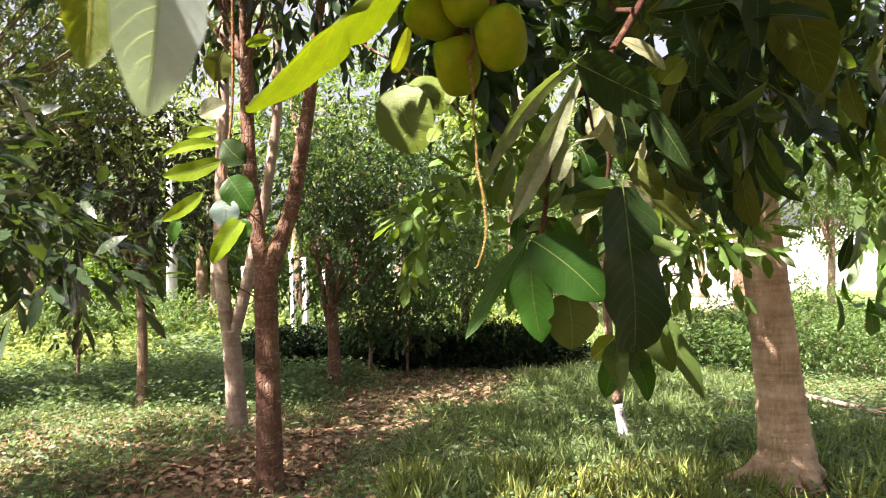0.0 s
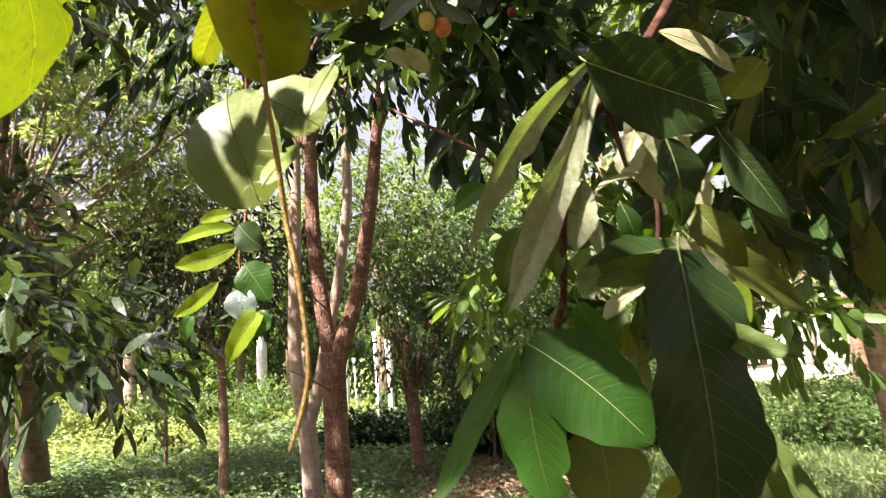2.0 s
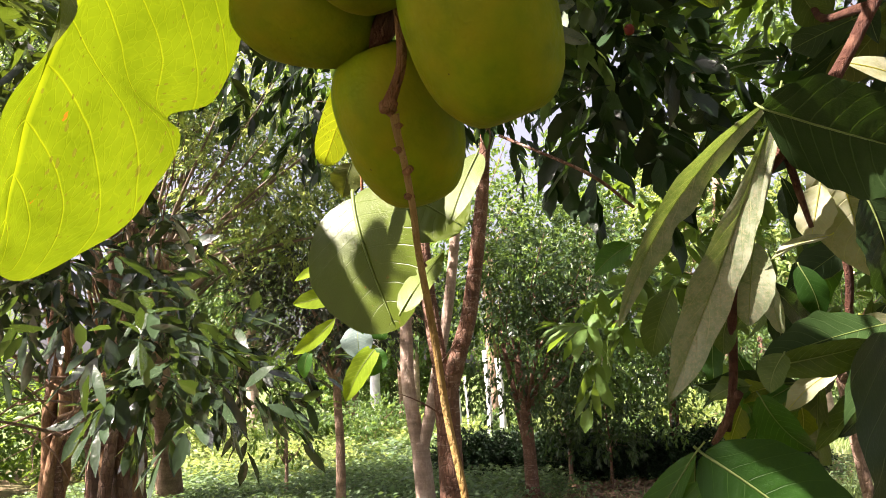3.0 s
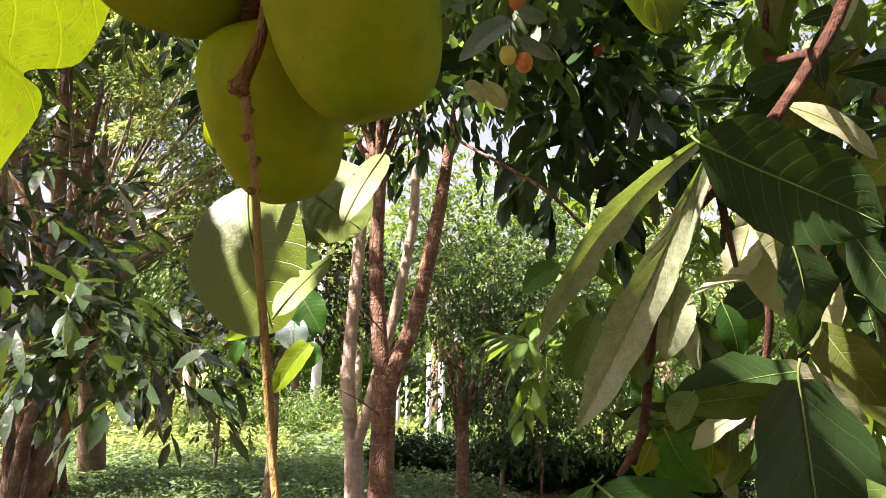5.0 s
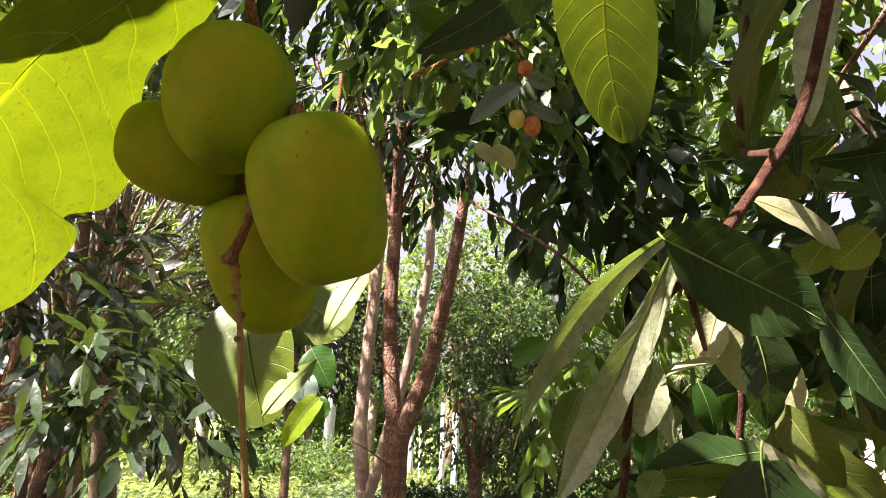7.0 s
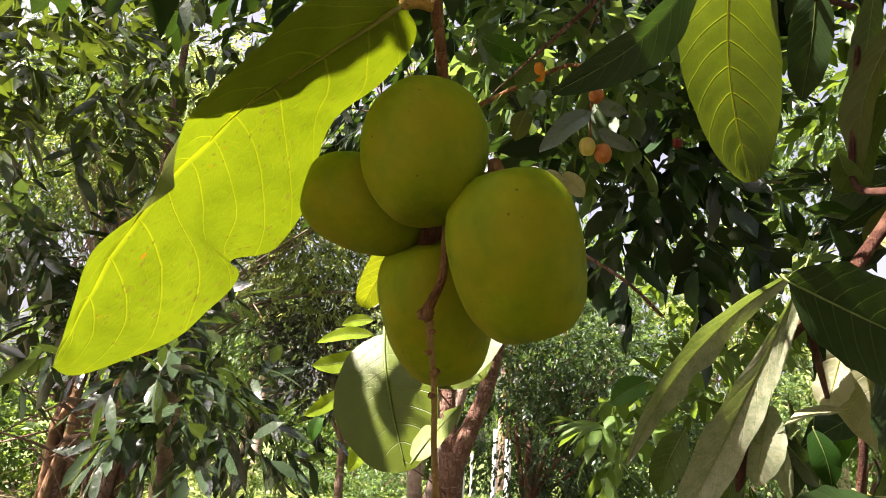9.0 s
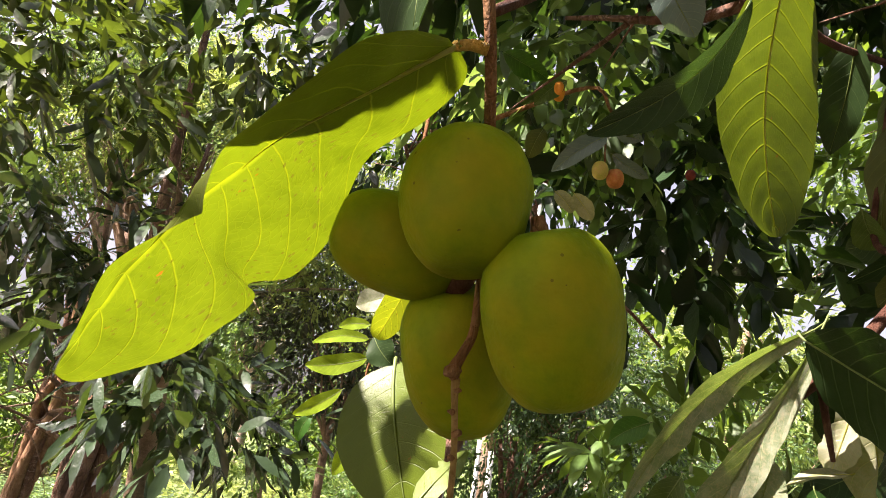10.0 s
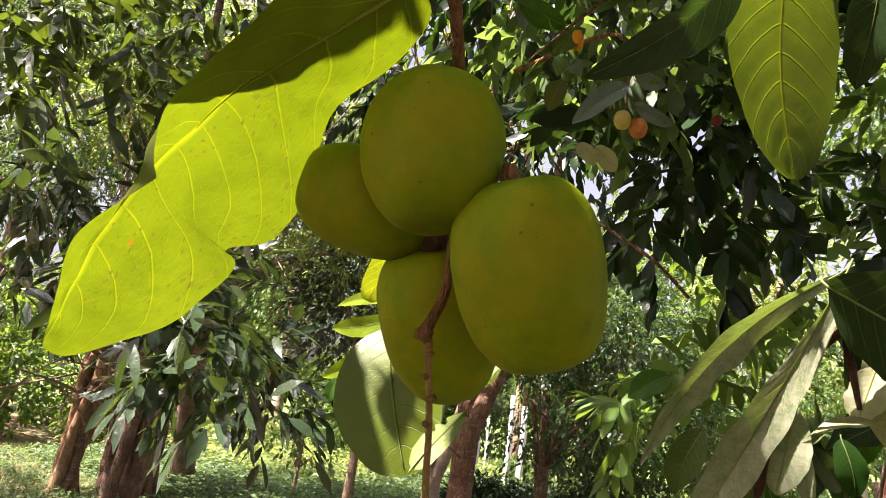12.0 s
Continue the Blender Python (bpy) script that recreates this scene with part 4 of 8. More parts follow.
# wide fine-leaved tree with arching boughs
arching = tree("arching_tree", (-7.21, 10.02, -0.00), "fine-leaved tree with long arching boughs")
A0 = (-6.51, 8.65, 2.61)
AB = (-7.21, 10.02, -0.00)
part("trunk", tube([(AB[0], AB[1], -0.1), ((A0[0] + AB[0]) / 2, (A0[1] + AB[1]) / 2, A0[2] * 0.5), A0], [0.2, 0.17, 0.14], 10, 6), bark_brown, arching)
for i, end in enumerate(((-4.54, 7.66, 4.81), (-4.00, 7.51, 4.13), (-5.25, 7.82, 5.18), (-6.46, 7.42, 5.63), (-4.18, 8.02, 3.49), (-7.10, 7.42, 4.82), (-6.08, 7.88, 5.90), (-4.62, 7.28, 5.50))):
    e = np.array(end)
    a0 = np.array(A0)
    mid = a0 + (e - a0) * 0.5 + np.array((0, 0, 0.25))
    part("limb", tube([a0, mid, e, e + (e - mid) * 0.9 + np.array((0, 0, -0.15))], [0.042, 0.030, 0.020, 0.007], 8, 6, 0.1, i), bark_grey, arching)
    part("limb", branch_net(mid.tolist(), e.tolist(), (0.9, 0.8, 0.6), 3, 0.011, 140 + i, 3), bark_grey, arching)
    part("crown", crown((e + np.array((0, 0, 0.35))).tolist(), (1.3, 1.2, 0.75), 330, 10, 0.085, 0.032, 0.3, 150 + i, True), crown_sunlit if i % 3 else crown_fern, arching)

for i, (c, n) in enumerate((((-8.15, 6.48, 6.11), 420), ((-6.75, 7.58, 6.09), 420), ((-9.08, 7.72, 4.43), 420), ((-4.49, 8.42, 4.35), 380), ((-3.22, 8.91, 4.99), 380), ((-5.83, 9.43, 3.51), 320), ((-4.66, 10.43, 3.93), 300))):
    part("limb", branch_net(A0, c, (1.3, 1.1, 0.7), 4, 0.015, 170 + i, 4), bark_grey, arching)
    # Leaf colour by side: darker left of x = -6, fern or sunlit tone elsewhere.
    part("crown", crown(c, (1.4, 1.3, 0.8), n, 10, 0.10, 0.034, 0.3, 180 + i, True), crown_bush if c[0] < -6 else (crown_fern if i % 2 else crown_sunlit), arching)

# long bare boughs that fan out under its leaves
F0 = np.array((-5.84, 7.55, 2.79))
for i, end in enumerate(((-4.04, 6.91, 4.49), (-4.16, 7.14, 4.21), (-4.31, 7.39, 3.80), (-4.33, 6.74, 4.47), (-4.86, 6.91, 4.63), (-5.33, 7.05, 4.40), (-3.90, 7.04, 3.92), (-4.66, 7.59, 3.40), (-5.72, 7.00, 4.22))):
    e = np.array(end)
    m = F0 + (e - F0) * 0.5 + np.array((0.0, 0.0, 0.10 + 0.02 * (i % 3)))
    part("bough", tube([F0, m, e, e + (e - m) * 0.7], [0.028, 0.021, 0.013, 0.005], 7, 6, 0.15, i), bark_grey, arching)
    part("bough", branch_net(m.tolist(), e.tolist(), (0.5, 0.4, 0.35), 2, 0.008, 860 + i, 2), bark_grey, arching)
part("bough", tube([A0, (np.array(A0) + F0) / 2 + np.array((0, 0, -0.1)), F0], [0.09, 0.06, 0.04], 8, 4, 0.1, 3), bark_brown, arching)

# tall trees beyond the many-stemmed one
for i, (c, n) in enumerate((((-17.78, 14.04, 7.49), 420), ((-14.88, 15.19, 11.18), 400), ((-20.59, 11.93, 11.06), 420))):
    t = tree("tall_tree", (c[0], c[1], 0), "tall leafy tree behind the twisted stems", "tall trees at the back")
    part("trunk", tube([(c[0], c[1], -0.1), (c[0] + 0.1, c[1], c[2] * 0.5), (c[0] - 0.1, c[1], c[2])], [0.22, 0.17, 0.10], 9, 5), bark_brown, t)
    part("limb", branch_net((c[0], c[1], c[2] * 0.5), c, (2.2, 2.0, 2.1), 8, 0.07, 190 + i), bark_brown, t)
    part("crown", crown(c, (3.1, 2.5, 3.0), n + 300, 9, 0.22, 0.085, 0.3, 193 + i, True), crown_bush, t)

# ---- hedge, bushes and the far wood
def bush(name, x, y, rx, ry, h, n, mat, seed, label, size=0.07):
    b = thing(name, (x, y, 0), label, "bush")
    part("stem", branch_net((x, y, -0.05), (x, y, h * 0.55), (rx * 0.7, ry * 0.7, h * 0.4), 9, 0.02, seed, 3), bark_brown, b)
    part("leaves", crown((x, y, h * 0.5), (rx, ry, h * 0.56), n, 9, size, size * 0.5, 0.1, seed + 1, True, 0.1), mat, b)


for i in range(7):
    bush("clipped_hedge", -3.0 + i * 0.82, 12.6 + 0.1 * math.sin(i * 2.1), 0.68, 0.42, 0.72, 900, crown_hedge, 200 + 3 * i, "low dark clipped hedge behind the clearing")
for i, (x, y, rx, h) in enumerate(((4.2, 11.9, 1.0, 1.0), (5.6, 11.2, 1.3, 1.25), (7.2, 10.6, 1.3, 1.2), (6.4, 13.2, 1.6, 1.5), (8.8, 11.5, 1.5, 1.4))):
    bush("round_bush", x, y, rx, rx * 0.9, h, 900, crown_fine, 230 + 3 * i, "dense green knee-high bush")
for i in range(13):
    x = -15 + i * 1.45
    bush("weedy_shrub", x, 17.0 + 1.2 * math.sin(i * 1.7), 1.2, 0.9, 0.9 + 0.35 * math.sin(i * 2.3), 420, crown_sunlit if i % 2 else crown_fine, 260 + 3 * i, "sunlit shrub at the edge of the clearing", 0.11)

for i, (x, y, h) in enumerate(((-12.2, 10.2, 3.4), (-13.6, 8.2, 3.8), (-14.2, 12.4, 3.6), (-16.0, 10.0, 4.4), (-17.5, 14.0, 4.2), (-15.5, 6.0, 4.0), (-11.6, 12.8, 2.2))):
    bush("side_thicket", x, y, 1.5, 1.3, h, 420, (crown_mid, crown_bush, crown_fine)[i % 3], 700 + 3 * i, "tall leafy thicket beside the clearing", 0.16)

wood = np.random.RandomState(77)
for i in range(24):
    x = -24 + i * 1.9 + wood.normal() * 0.6
    y = 19.0 + 7.0 * wood.rand() + 0.012 * x * x
    if 5.5 < x < 14:
        y += 13
    h = 6.5 + 3.5 * wood.rand()
    r = 0.10 + 0.08 * wood.rand()
    t = tree("wood_tree", (x, y, 0), "slim tree of the wood behind the clearing", "trees of the far wood")
    part("trunk", tube([(x, y, -0.1), (x + wood.normal() * 0.1, y, h * 0.4), (x + wood.normal() * 0.3, y, h * 0.8)], [r * 1.2, r, r * 0.5], 8, 5), bark_pale if i % 3 == 0 else bark_brown, t)
    part("limb", branch_net((x, y, h * 0.35), (x, y, h * 0.65), (1.8, 1.5, h * 0.3), 6, r * 0.4, 300 + i, 3), bark_brown, t)
    low = 0.22 + 0.15 * wood.rand()
    part("crown", crown((x, y, h * (1 + low) / 2), (2.2, 1.9, h * (1 - low) / 2), 620, 9, 0.20, 0.09, 0.3, 330 + i, True, 0.5), (crown_fine, crown_mid, crown_sunlit)[i % 3], t)

for i in range(16):
    x = -26 + i * 2.1 + wood.normal() * 0.5
    y = 27.0 + 5.0 * wood.rand()
    bush("wood_thicket", x, y, 2.2, 1.6, 3.2 + 1.5 * wood.rand(), 420, (crown_mid, crown_fine)[i % 2], 500 + 3 * i, "tall leafy thicket in the wood", 0.22)

# ---- fallen branches
for pts, r in (([(4.45, 8.75, 0.12), (4.7, 8.2, 0.10), (4.85, 7.75, 0.08), (5.1, 7.2, 0.05)], 0.035), ([(3.5, 6.9, 0.09), (3.75, 6.6, 0.07), (4.05, 6.25, 0.05), (4.4, 6.0, 0.04)], 0.03), ([(4.9, 8.0, 0.06), (5.3, 8.1, 0.08), (5.8, 8.0, 0.05)], 0.02)):
    log = thing("fallen_branch", pts[0], "bleached fallen branch lying in the weeds", "branch")
    part("wood", tube(pts, [r, r * 0.9, r * 0.8, r * 0.5][:len(pts)], 8, 5, 0.25), bark_pale, log)

# ---- white wall added in place of the overexposed brightness on the open side
wall = part("wall_far", ([(x, y, z) for z in (-0.2, 4.2) for x, y in ((14.0, 48.0), (62.0, 40.0), (62.0, 40.4), (14.0, 48.4))], [(0, 1, 5, 4), (1, 2, 6, 5), (2, 3, 7, 6), (3, 0, 4, 7), (4, 5, 6, 7)], None), white_paint, smooth=False)
tagged(wall, "white wall added for the bright distance beyond the trees", "wall", kind="structure")

# ---- white pole and posts
pole = thing("white_pole", (-8.48, 21.6, 0), "plain white concrete pole", "pole")
part("shaft", tube([(-8.48, 21.6, -0.2), (-8.48, 21.6, 3.0), (-8.5, 21.6, 7.0)], [0.17, 0.16, 0.13], 16, 4, 0.0), white_paint, pole)
for dx, r, h in ((0.0, 0.05, 1.9), (0.34, 0.07, 2.2), (0.55, 0.04, 1.7), (1.02, 0.06, 2.3), (1.30, 0.08, 2.1), (1.75, 0.04, 1.8)):
    x, y = -4.7 + dx, 16.4 + 0.5 * dx
    p = thing("fence_post", (x, y, 0), "tall weathered white-painted post", "post", "white posts behind the clearing")
    part("shaft", tube([(x, y, -0.2), (x + 0.02, y, h * 0.5), (x - 0.03, y, h)], [r * 1.1, r, r * 0.9], 9, 3, 0.06), white_paint, p)

# ---- sunlit track beyond the bushes
def strip(pts, half, z):
    line = spline(pts, 6)
    verts, faces = [], []
    for i, c in enumerate(line):
        d = line[min(i + 1, len(line) - 1)] - line[max(i - 1, 0)]
        d /= np.linalg.norm(d)
        s = np.array((-d[1], d[0], 0)) * half
        verts += [c - s + np.array((0, 0, z)), c + np.array((0, 0, z + 0.02)), c + s + np.array((0, 0, z))]
        if i:
            o = 3 * i
            faces += [(o - 3, o - 2, o + 1, o), (o - 2, o - 1, o + 2, o + 1)]
    return verts, faces, None


tagged(part("road", strip([(5.0, 21, 0), (8.0, 25, 0), (12.5, 35, 0), (19, 55, 0), (32, 95, 0)], 3.0, 0.05), sand), "pale sunlit sandy track", "track", kind="structure")

# ---- fruiting branch close to the lens
fruiting_branch = thing('fruiting_branch', (0.133, 0.565, 2.2), 'leafy branch tip bearing four large green fruits', 'branch')
part('twig', tube([(0.1236, 0.5191, 2.0418), (0.1285, 0.5303, 2.0107), (0.1319, 0.5409, 1.9831), (0.131, 0.565, 1.951), (0.135, 0.559, 1.923), (0.137, 0.554, 1.907), (0.135, 0.554, 1.900), (0.133, 0.554, 1.895), (0.134, 0.555, 1.893)], [0.0021, 0.0019, 0.0018, 0.0017, 0.0014, 0.0013, 0.0014, 0.0018, 0.0014]), bark_twig, fruiting_branch, 'reddish brown fruiting twig')
part('twig', tube([(0.134, 0.555, 1.893), (0.134, 0.557, 1.888), (0.135, 0.559, 1.880), (0.136, 0.561, 1.869), (0.136, 0.564, 1.858), (0.138, 0.568, 1.836), (0.139, 0.573, 1.815), (0.143, 0.573, 1.793), (0.145, 0.575, 1.766), (0.142, 0.576, 1.750), (0.137, 0.576, 1.736)], [0.0013, 0.0010, 0.0009, 0.0009, 0.0009, 0.0010, 0.0010, 0.0010, 0.0009, 0.0008, 0.0006]), twig_tan, fruiting_branch, 'thin straw-coloured twig')
part('knob', tube([(0.135, 0.553, 1.896), (0.133, 0.553, 1.894), (0.133, 0.553, 1.893)], [0.0013, 0.0024, 0.0011]), bark_twig, fruiting_branch)
# Dark piece added to fill the shaded crevice between the fruits.
part('fruit_stalk', tube([(0.1304, 0.5694, 1.9308), (0.1264, 0.5694, 1.9248), (0.1224, 0.5734, 1.9208)], [0.0026, 0.0040, 0.0022]), bark_stem, fruiting_branch, 'dark plug filling the shaded gap where the fruits meet')
part('bud', tube([(0.134, 0.556, 1.890), (0.135, 0.556, 1.890), (0.136, 0.556, 1.890)], [0.0010, 0.0009, 0.0003]), bark_twig, fruiting_branch)
part('bud', tube([(0.134, 0.558, 1.884), (0.134, 0.557, 1.884), (0.133, 0.556, 1.884)], [0.0010, 0.0009, 0.0003]), bark_twig, fruiting_branch)
part('bud', tube([(0.135, 0.559, 1.878), (0.137, 0.558, 1.879), (0.137, 0.558, 1.879)], [0.0010, 0.0009, 0.0003]), bark_twig, fruiting_branch)
part('bud', tube([(0.136, 0.561, 1.872), (0.135, 0.559, 1.872), (0.135, 0.559, 1.872)], [0.0010, 0.0009, 0.0003]), bark_twig, fruiting_branch)
part('leaf_stalk', tube([(0.1307, 0.5381, 1.9874), (0.1268, 0.5354, 1.9870), (0.1225, 0.5325, 1.9848)], [0.0021, 0.0018, 0.0015]), petiole, fruiting_branch, 'orange-brown leaf stalk')
fruit((0.1305, 0.5462, 1.9420), (0.16, -0.05, -0.98), 0.0192, 0.0224)
fruit((0.1042, 0.5655, 1.9336), (-0.87, -0.46, 0.17), 0.0165, 0.0225)
fruit((0.1580, 0.5569, 1.9134), (0.23, 0.32, -0.92), 0.0199, 0.0263)
fruit((0.1246, 0.5876, 1.9023), (0.14, 0.50, -0.85), 0.0190, 0.0262)
margin_leaf(fruiting_branch, (0.1228, 0.5327, 1.9849), (-0.0525, 0.605, 1.8755), (-0.582, -0.231, 0.78), leaf_big,
            [(0, 0), (0.119, -0.058), (0.231, -0.104), (0.306, -0.111), (0.386, -0.117), (0.507, -0.112), (0.677, -0.084), (0.85, -0.041), (1.0, -0.005)],
            [(0, -0.01), (0.03, -0.15), (0.14, -0.19), (0.235, -0.206), (0.33, -0.185), (0.43, -0.125), (0.60, -0.134), (0.77, -0.085), (0.99, -0.014)],
            [(0, 0.01), (0.02, 0.042), (0.099, 0.057), (0.21, 0.033), (0.382, 0.109), (0.501, 0.126), (0.547, 0.071), (0.597, 0.12), (0.793, 0.149), (0.942, 0.109), (1.032, 0.044), (0.997, -0.015)])
leaf_count[0] = 1
# Leaves added out of view towards the sun, to shade the fruits and leaves.
leaf(fruiting_branch, (-0.143, 0.538, 2.179), (-0.109, 0.513, 2.117), 0.022, (-0.50, -0.42, 0.76), leaf_dark, bend=0.02, fold=0.05, wave=0.5, arc=0.0, form=(1.0, 0.3, 0.0))
leaf_count[0] += 1
leaf(fruiting_branch, (-0.112, 0.478, 2.235), (-0.104, 0.468, 2.193), 0.018, (-0.50, -0.42, 0.76), leaf_dark, bend=0.02, fold=0.05, wave=0.5, arc=0.0, form=(1.0, 0.3, 0.0))
# Two thin strips added to cast narrow shadow bars.
leaf(fruiting_branch, (-0.162, 0.486, 2.230), (-0.134, 0.472, 2.226), 0.003, (-0.50, -0.42, 0.76), leaf_dark, bend=0.02, fold=0.05, wave=0.5, arc=0.0, form=(1.0, 0.3, 0.0))
leaf(fruiting_branch, (-0.170, 0.475, 2.238), (-0.140, 0.460, 2.234), 0.003, (-0.50, -0.42, 0.76), leaf_dark, bend=0.02, fold=0.05, wave=0.5, arc=0.0, form=(1.0, 0.3, 0.0))
leaf(fruiting_branch, (-0.045, 0.375, 2.241), (-0.057, 0.379, 2.192), 0.052, (-0.50, -0.42, 0.76), leaf_dark, bend=0.02, fold=0.05, wave=0.5, arc=0.0, form=(1.0, 0.3, 0.0))
leaf(fruiting_branch, (-0.042, 0.371, 2.238), (-0.028, 0.391, 2.186), 0.058, (-0.50, -0.42, 0.76), leaf_dark, bend=0.02, fold=0.05, wave=0.5, arc=0.0, form=(1.0, 0.3, 0.0))
leaf(fruiting_branch, (-0.055, 0.360, 2.274), (-0.041, 0.375, 2.241), 0.030, (-0.50, -0.42, 0.76), leaf_dark, bend=0.02, fold=0.05, wave=0.5, arc=0.0, form=(1.0, 0.3, 0.0))
leaf(fruiting_branch, (-0.060, 0.374, 2.262), (-0.031, 0.393, 2.229), 0.050, (-0.50, -0.42, 0.76), leaf_dark, bend=0.02, fold=0.05, wave=0.5, arc=0.0, form=(1.0, 0.3, 0.0))
leaf(fruiting_branch, (0.025, 0.471, 2.011), (0.066, 0.481, 2.048), 0.038, (-0.50, -0.42, 0.76), leaf_mid, bend=0.02, fold=0.05, wave=0.5, arc=0.0, form=(1.0, 0.3, 0.0))
leaf(fruiting_branch, (0.0665, 0.6841, 1.9085), (0.0890, 0.6717, 1.8456), 0.054, (-0.27, -0.88, 0.44), leaf_gloss, bend=0.09, fold=0.20, detail=2, wave=0.2, quilt=0.15, form=(0.95, 0.40, 0.0), arc=0.0)
leaf(fruiting_branch, (0.078, 0.694, 1.916), (0.1165, 0.690, 1.890), 0.044, (0.60, -0.80, -0.05), leaf_gloss, bend=0.03, fold=0.05, detail=2, wave=0.3, form=(0.9, 0.45, 0.1), arc=0.0)
leaf(fruiting_branch, (0.1265, 0.681, 1.921), (0.1160, 0.667, 1.887), 0.015, (-0.10, -0.88, 0.46), leaf_gloss, bend=0.01, fold=0.05, detail=2, wave=0.3, quilt=0.2, form=(0.75, 0.6, 0.3), arc=0.0)
leaf(fruiting_branch, (0.099, 0.652, 1.851), (0.1125, 0.668, 1.8765), 0.013, (-0.10, -0.88, 0.46), leaf_gloss, bend=0.01, fold=0.05, detail=2, wave=0.6, quilt=0.2, form=(0.75, 0.6, 0.3), arc=0.0, bites=((0.7, -1, 0.6, 0.05), (0.55, -1, 0.4, 0.04)))
# Four more unseen leaves added to block sun from the fruit cluster.
leaf(fruiting_branch, (-0.171, 0.515, 2.213), (-0.131, 0.544, 2.124), 0.060, (-0.50, -0.42, 0.76), leaf_dark, bend=0.02, fold=0.05, wave=0.3, arc=0.0, form=(1.0, 0.3, 0.0))
leaf(fruiting_branch, (-0.1026, 0.512, 2.1788), (-0.1067, 0.519, 2.139), 0.015, (-0.50, -0.42, 0.76), leaf_dark, bend=0.02, fold=0.05, wave=0.3, arc=0.0, form=(1.0, 0.3, 0.0))
leaf(fruiting_branch, (-0.062, 0.352, 2.262), (-0.012, 0.392, 2.198), 0.075, (-0.50, -0.42, 0.76), leaf_dark, bend=0.02, fold=0.05, wave=0.3, arc=0.0, form=(1.0, 0.3, 0.0))
leaf(fruiting_branch, (-0.124, 0.515, 2.227), (-0.096, 0.515, 2.208), 0.026, (-0.50, -0.42, 0.76), leaf_dark, bend=0.02, fold=0.05, wave=0.3, arc=0.0, form=(1.0, 0.3, 0.0))
leaf_count[0] = 13
leaf(fruiting_branch, (0.083, 0.650, 1.957), (0.067, 0.651, 1.915), 0.016, (0.50, -0.60, -0.60), leaf_bright, bend=0.02, fold=0.1, detail=2, wave=0.3, form=(1.4, 0.35, 0.0), arc=0.0)
leaf(fruiting_branch, (0.009, 0.279, 1.878), (0.007, 0.272, 1.792), 0.034, (0.63, -0.77, 0.05), leaf_skylit, bend=0.05, fold=0.15, detail=2, wave=0.5, quilt=0.3, form=(1.0, 0.55, 0.2), arc=0.0)
leaf(fruiting_branch, (-0.050, 0.338, 1.906), (-0.046, 0.330, 1.826), 0.028, (0.45, -0.62, -0.64), leaf_bright, bend=0.05, fold=0.2, detail=2)
part('twig', tube([(0.009, 0.279, 1.877), (0.016, 0.288, 1.914), (0.047, 0.316, 1.979)], [0.0010, 0.0012, 0.0015]), bark_twig, fruiting_branch)
# ---- drooping branch with grey-green and dark leaves
drooping_branch = thing('drooping_branch', (0.45, 0.85, 2.4), 'drooping reddish branch with long dusty leaves', 'branch')
part('stem', tube([(0.413, 0.906, 2.226), (0.392, 0.944, 2.120), (0.356, 0.927, 2.054), (0.339, 0.923, 2.027), (0.310, 0.919, 1.986), (0.282, 0.923, 1.957), (0.265, 0.940, 1.926), (0.254, 0.958, 1.880), (0.250, 0.992, 1.811), (0.239, 0.963, 1.775)], [0.0050, 0.0050, 0.0048, 0.0048, 0.0056, 0.0045, 0.0042, 0.0038, 0.0036, 0.0030]), bark_stem, drooping_branch, 'rough reddish brown stem')
part('stem', tube([(0.297, 0.925, 1.967), (0.304, 0.937, 1.941), (0.311, 0.949, 1.918)], [0.0030, 0.0024, 0.0016]), bark_stem, drooping_branch)
part('stem', tube([(0.334, 0.987, 1.938), (0.346, 1.011, 1.890), (0.346, 1.029, 1.852), (0.360, 1.060, 1.817), (0.358, 1.011, 1.835)], [0.0030, 0.0030, 0.0030, 0.0030, 0.0035]), bark_stem, drooping_branch)
part('stem', tube([(0.248, 0.942, 1.802), (0.236, 0.962, 1.776), (0.229, 0.972, 1.764)], [0.0030, 0.0030, 0.0020]), bark_stem, drooping_branch)
part('stem', tube([(0.365, 0.931, 2.072), (0.360, 1.040, 2.121), (0.364, 1.050, 2.185), (0.379, 1.059, 2.310)], [0.0040, 0.0030, 0.0030, 0.0030]), bark_stem, drooping_branch)
leaf(drooping_branch, (0.278, 0.875, 1.989), (0.366, 0.834, 1.922), 0.084, (-0.67, -0.43, -0.61), leaf_dark, bend=-0.05, fold=0.12, detail=2)
leaf(drooping_branch, (0.288, 0.900, 2.001), (0.167, 0.975, 1.855), 0.027, (0.25, -0.76, -0.60), leaf_under, bend=-0.1, fold=0.35, detail=2, wave=1.6, form=(1.0, 0.8, 0.1), bites=((0.55, -1, 0.3, 0.05),), arc=0.05)
leaf(drooping_branch, (0.289, 0.899, 2.000), (0.199, 0.952, 1.795), 0.033, (0.08, -0.96, -0.28), leaf_under, bend=-0.03, fold=0.38, detail=2, wave=1.6, form=(1.55, 0.85, 0.0), arc=-0.02)
leaf(drooping_branch, (0.294, 0.904, 1.998), (0.2665, 0.944, 1.905), 0.010, (-0.34, -0.89, -0.29), leaf_under, bend=0.03, fold=0.5, detail=2, wave=0.9, form=(1.0, 0.6, 0.0), arc=0.0)
leaf(drooping_branch, (0.327, 0.927, 1.984), (0.356, 0.971, 1.877), 0.056, (-0.35, -0.72, 0.55), leaf_pale, bend=-0.03, fold=0.1, detail=2, wave=0.8, form=(0.95, 0.7, 0.3), arc=0.03)
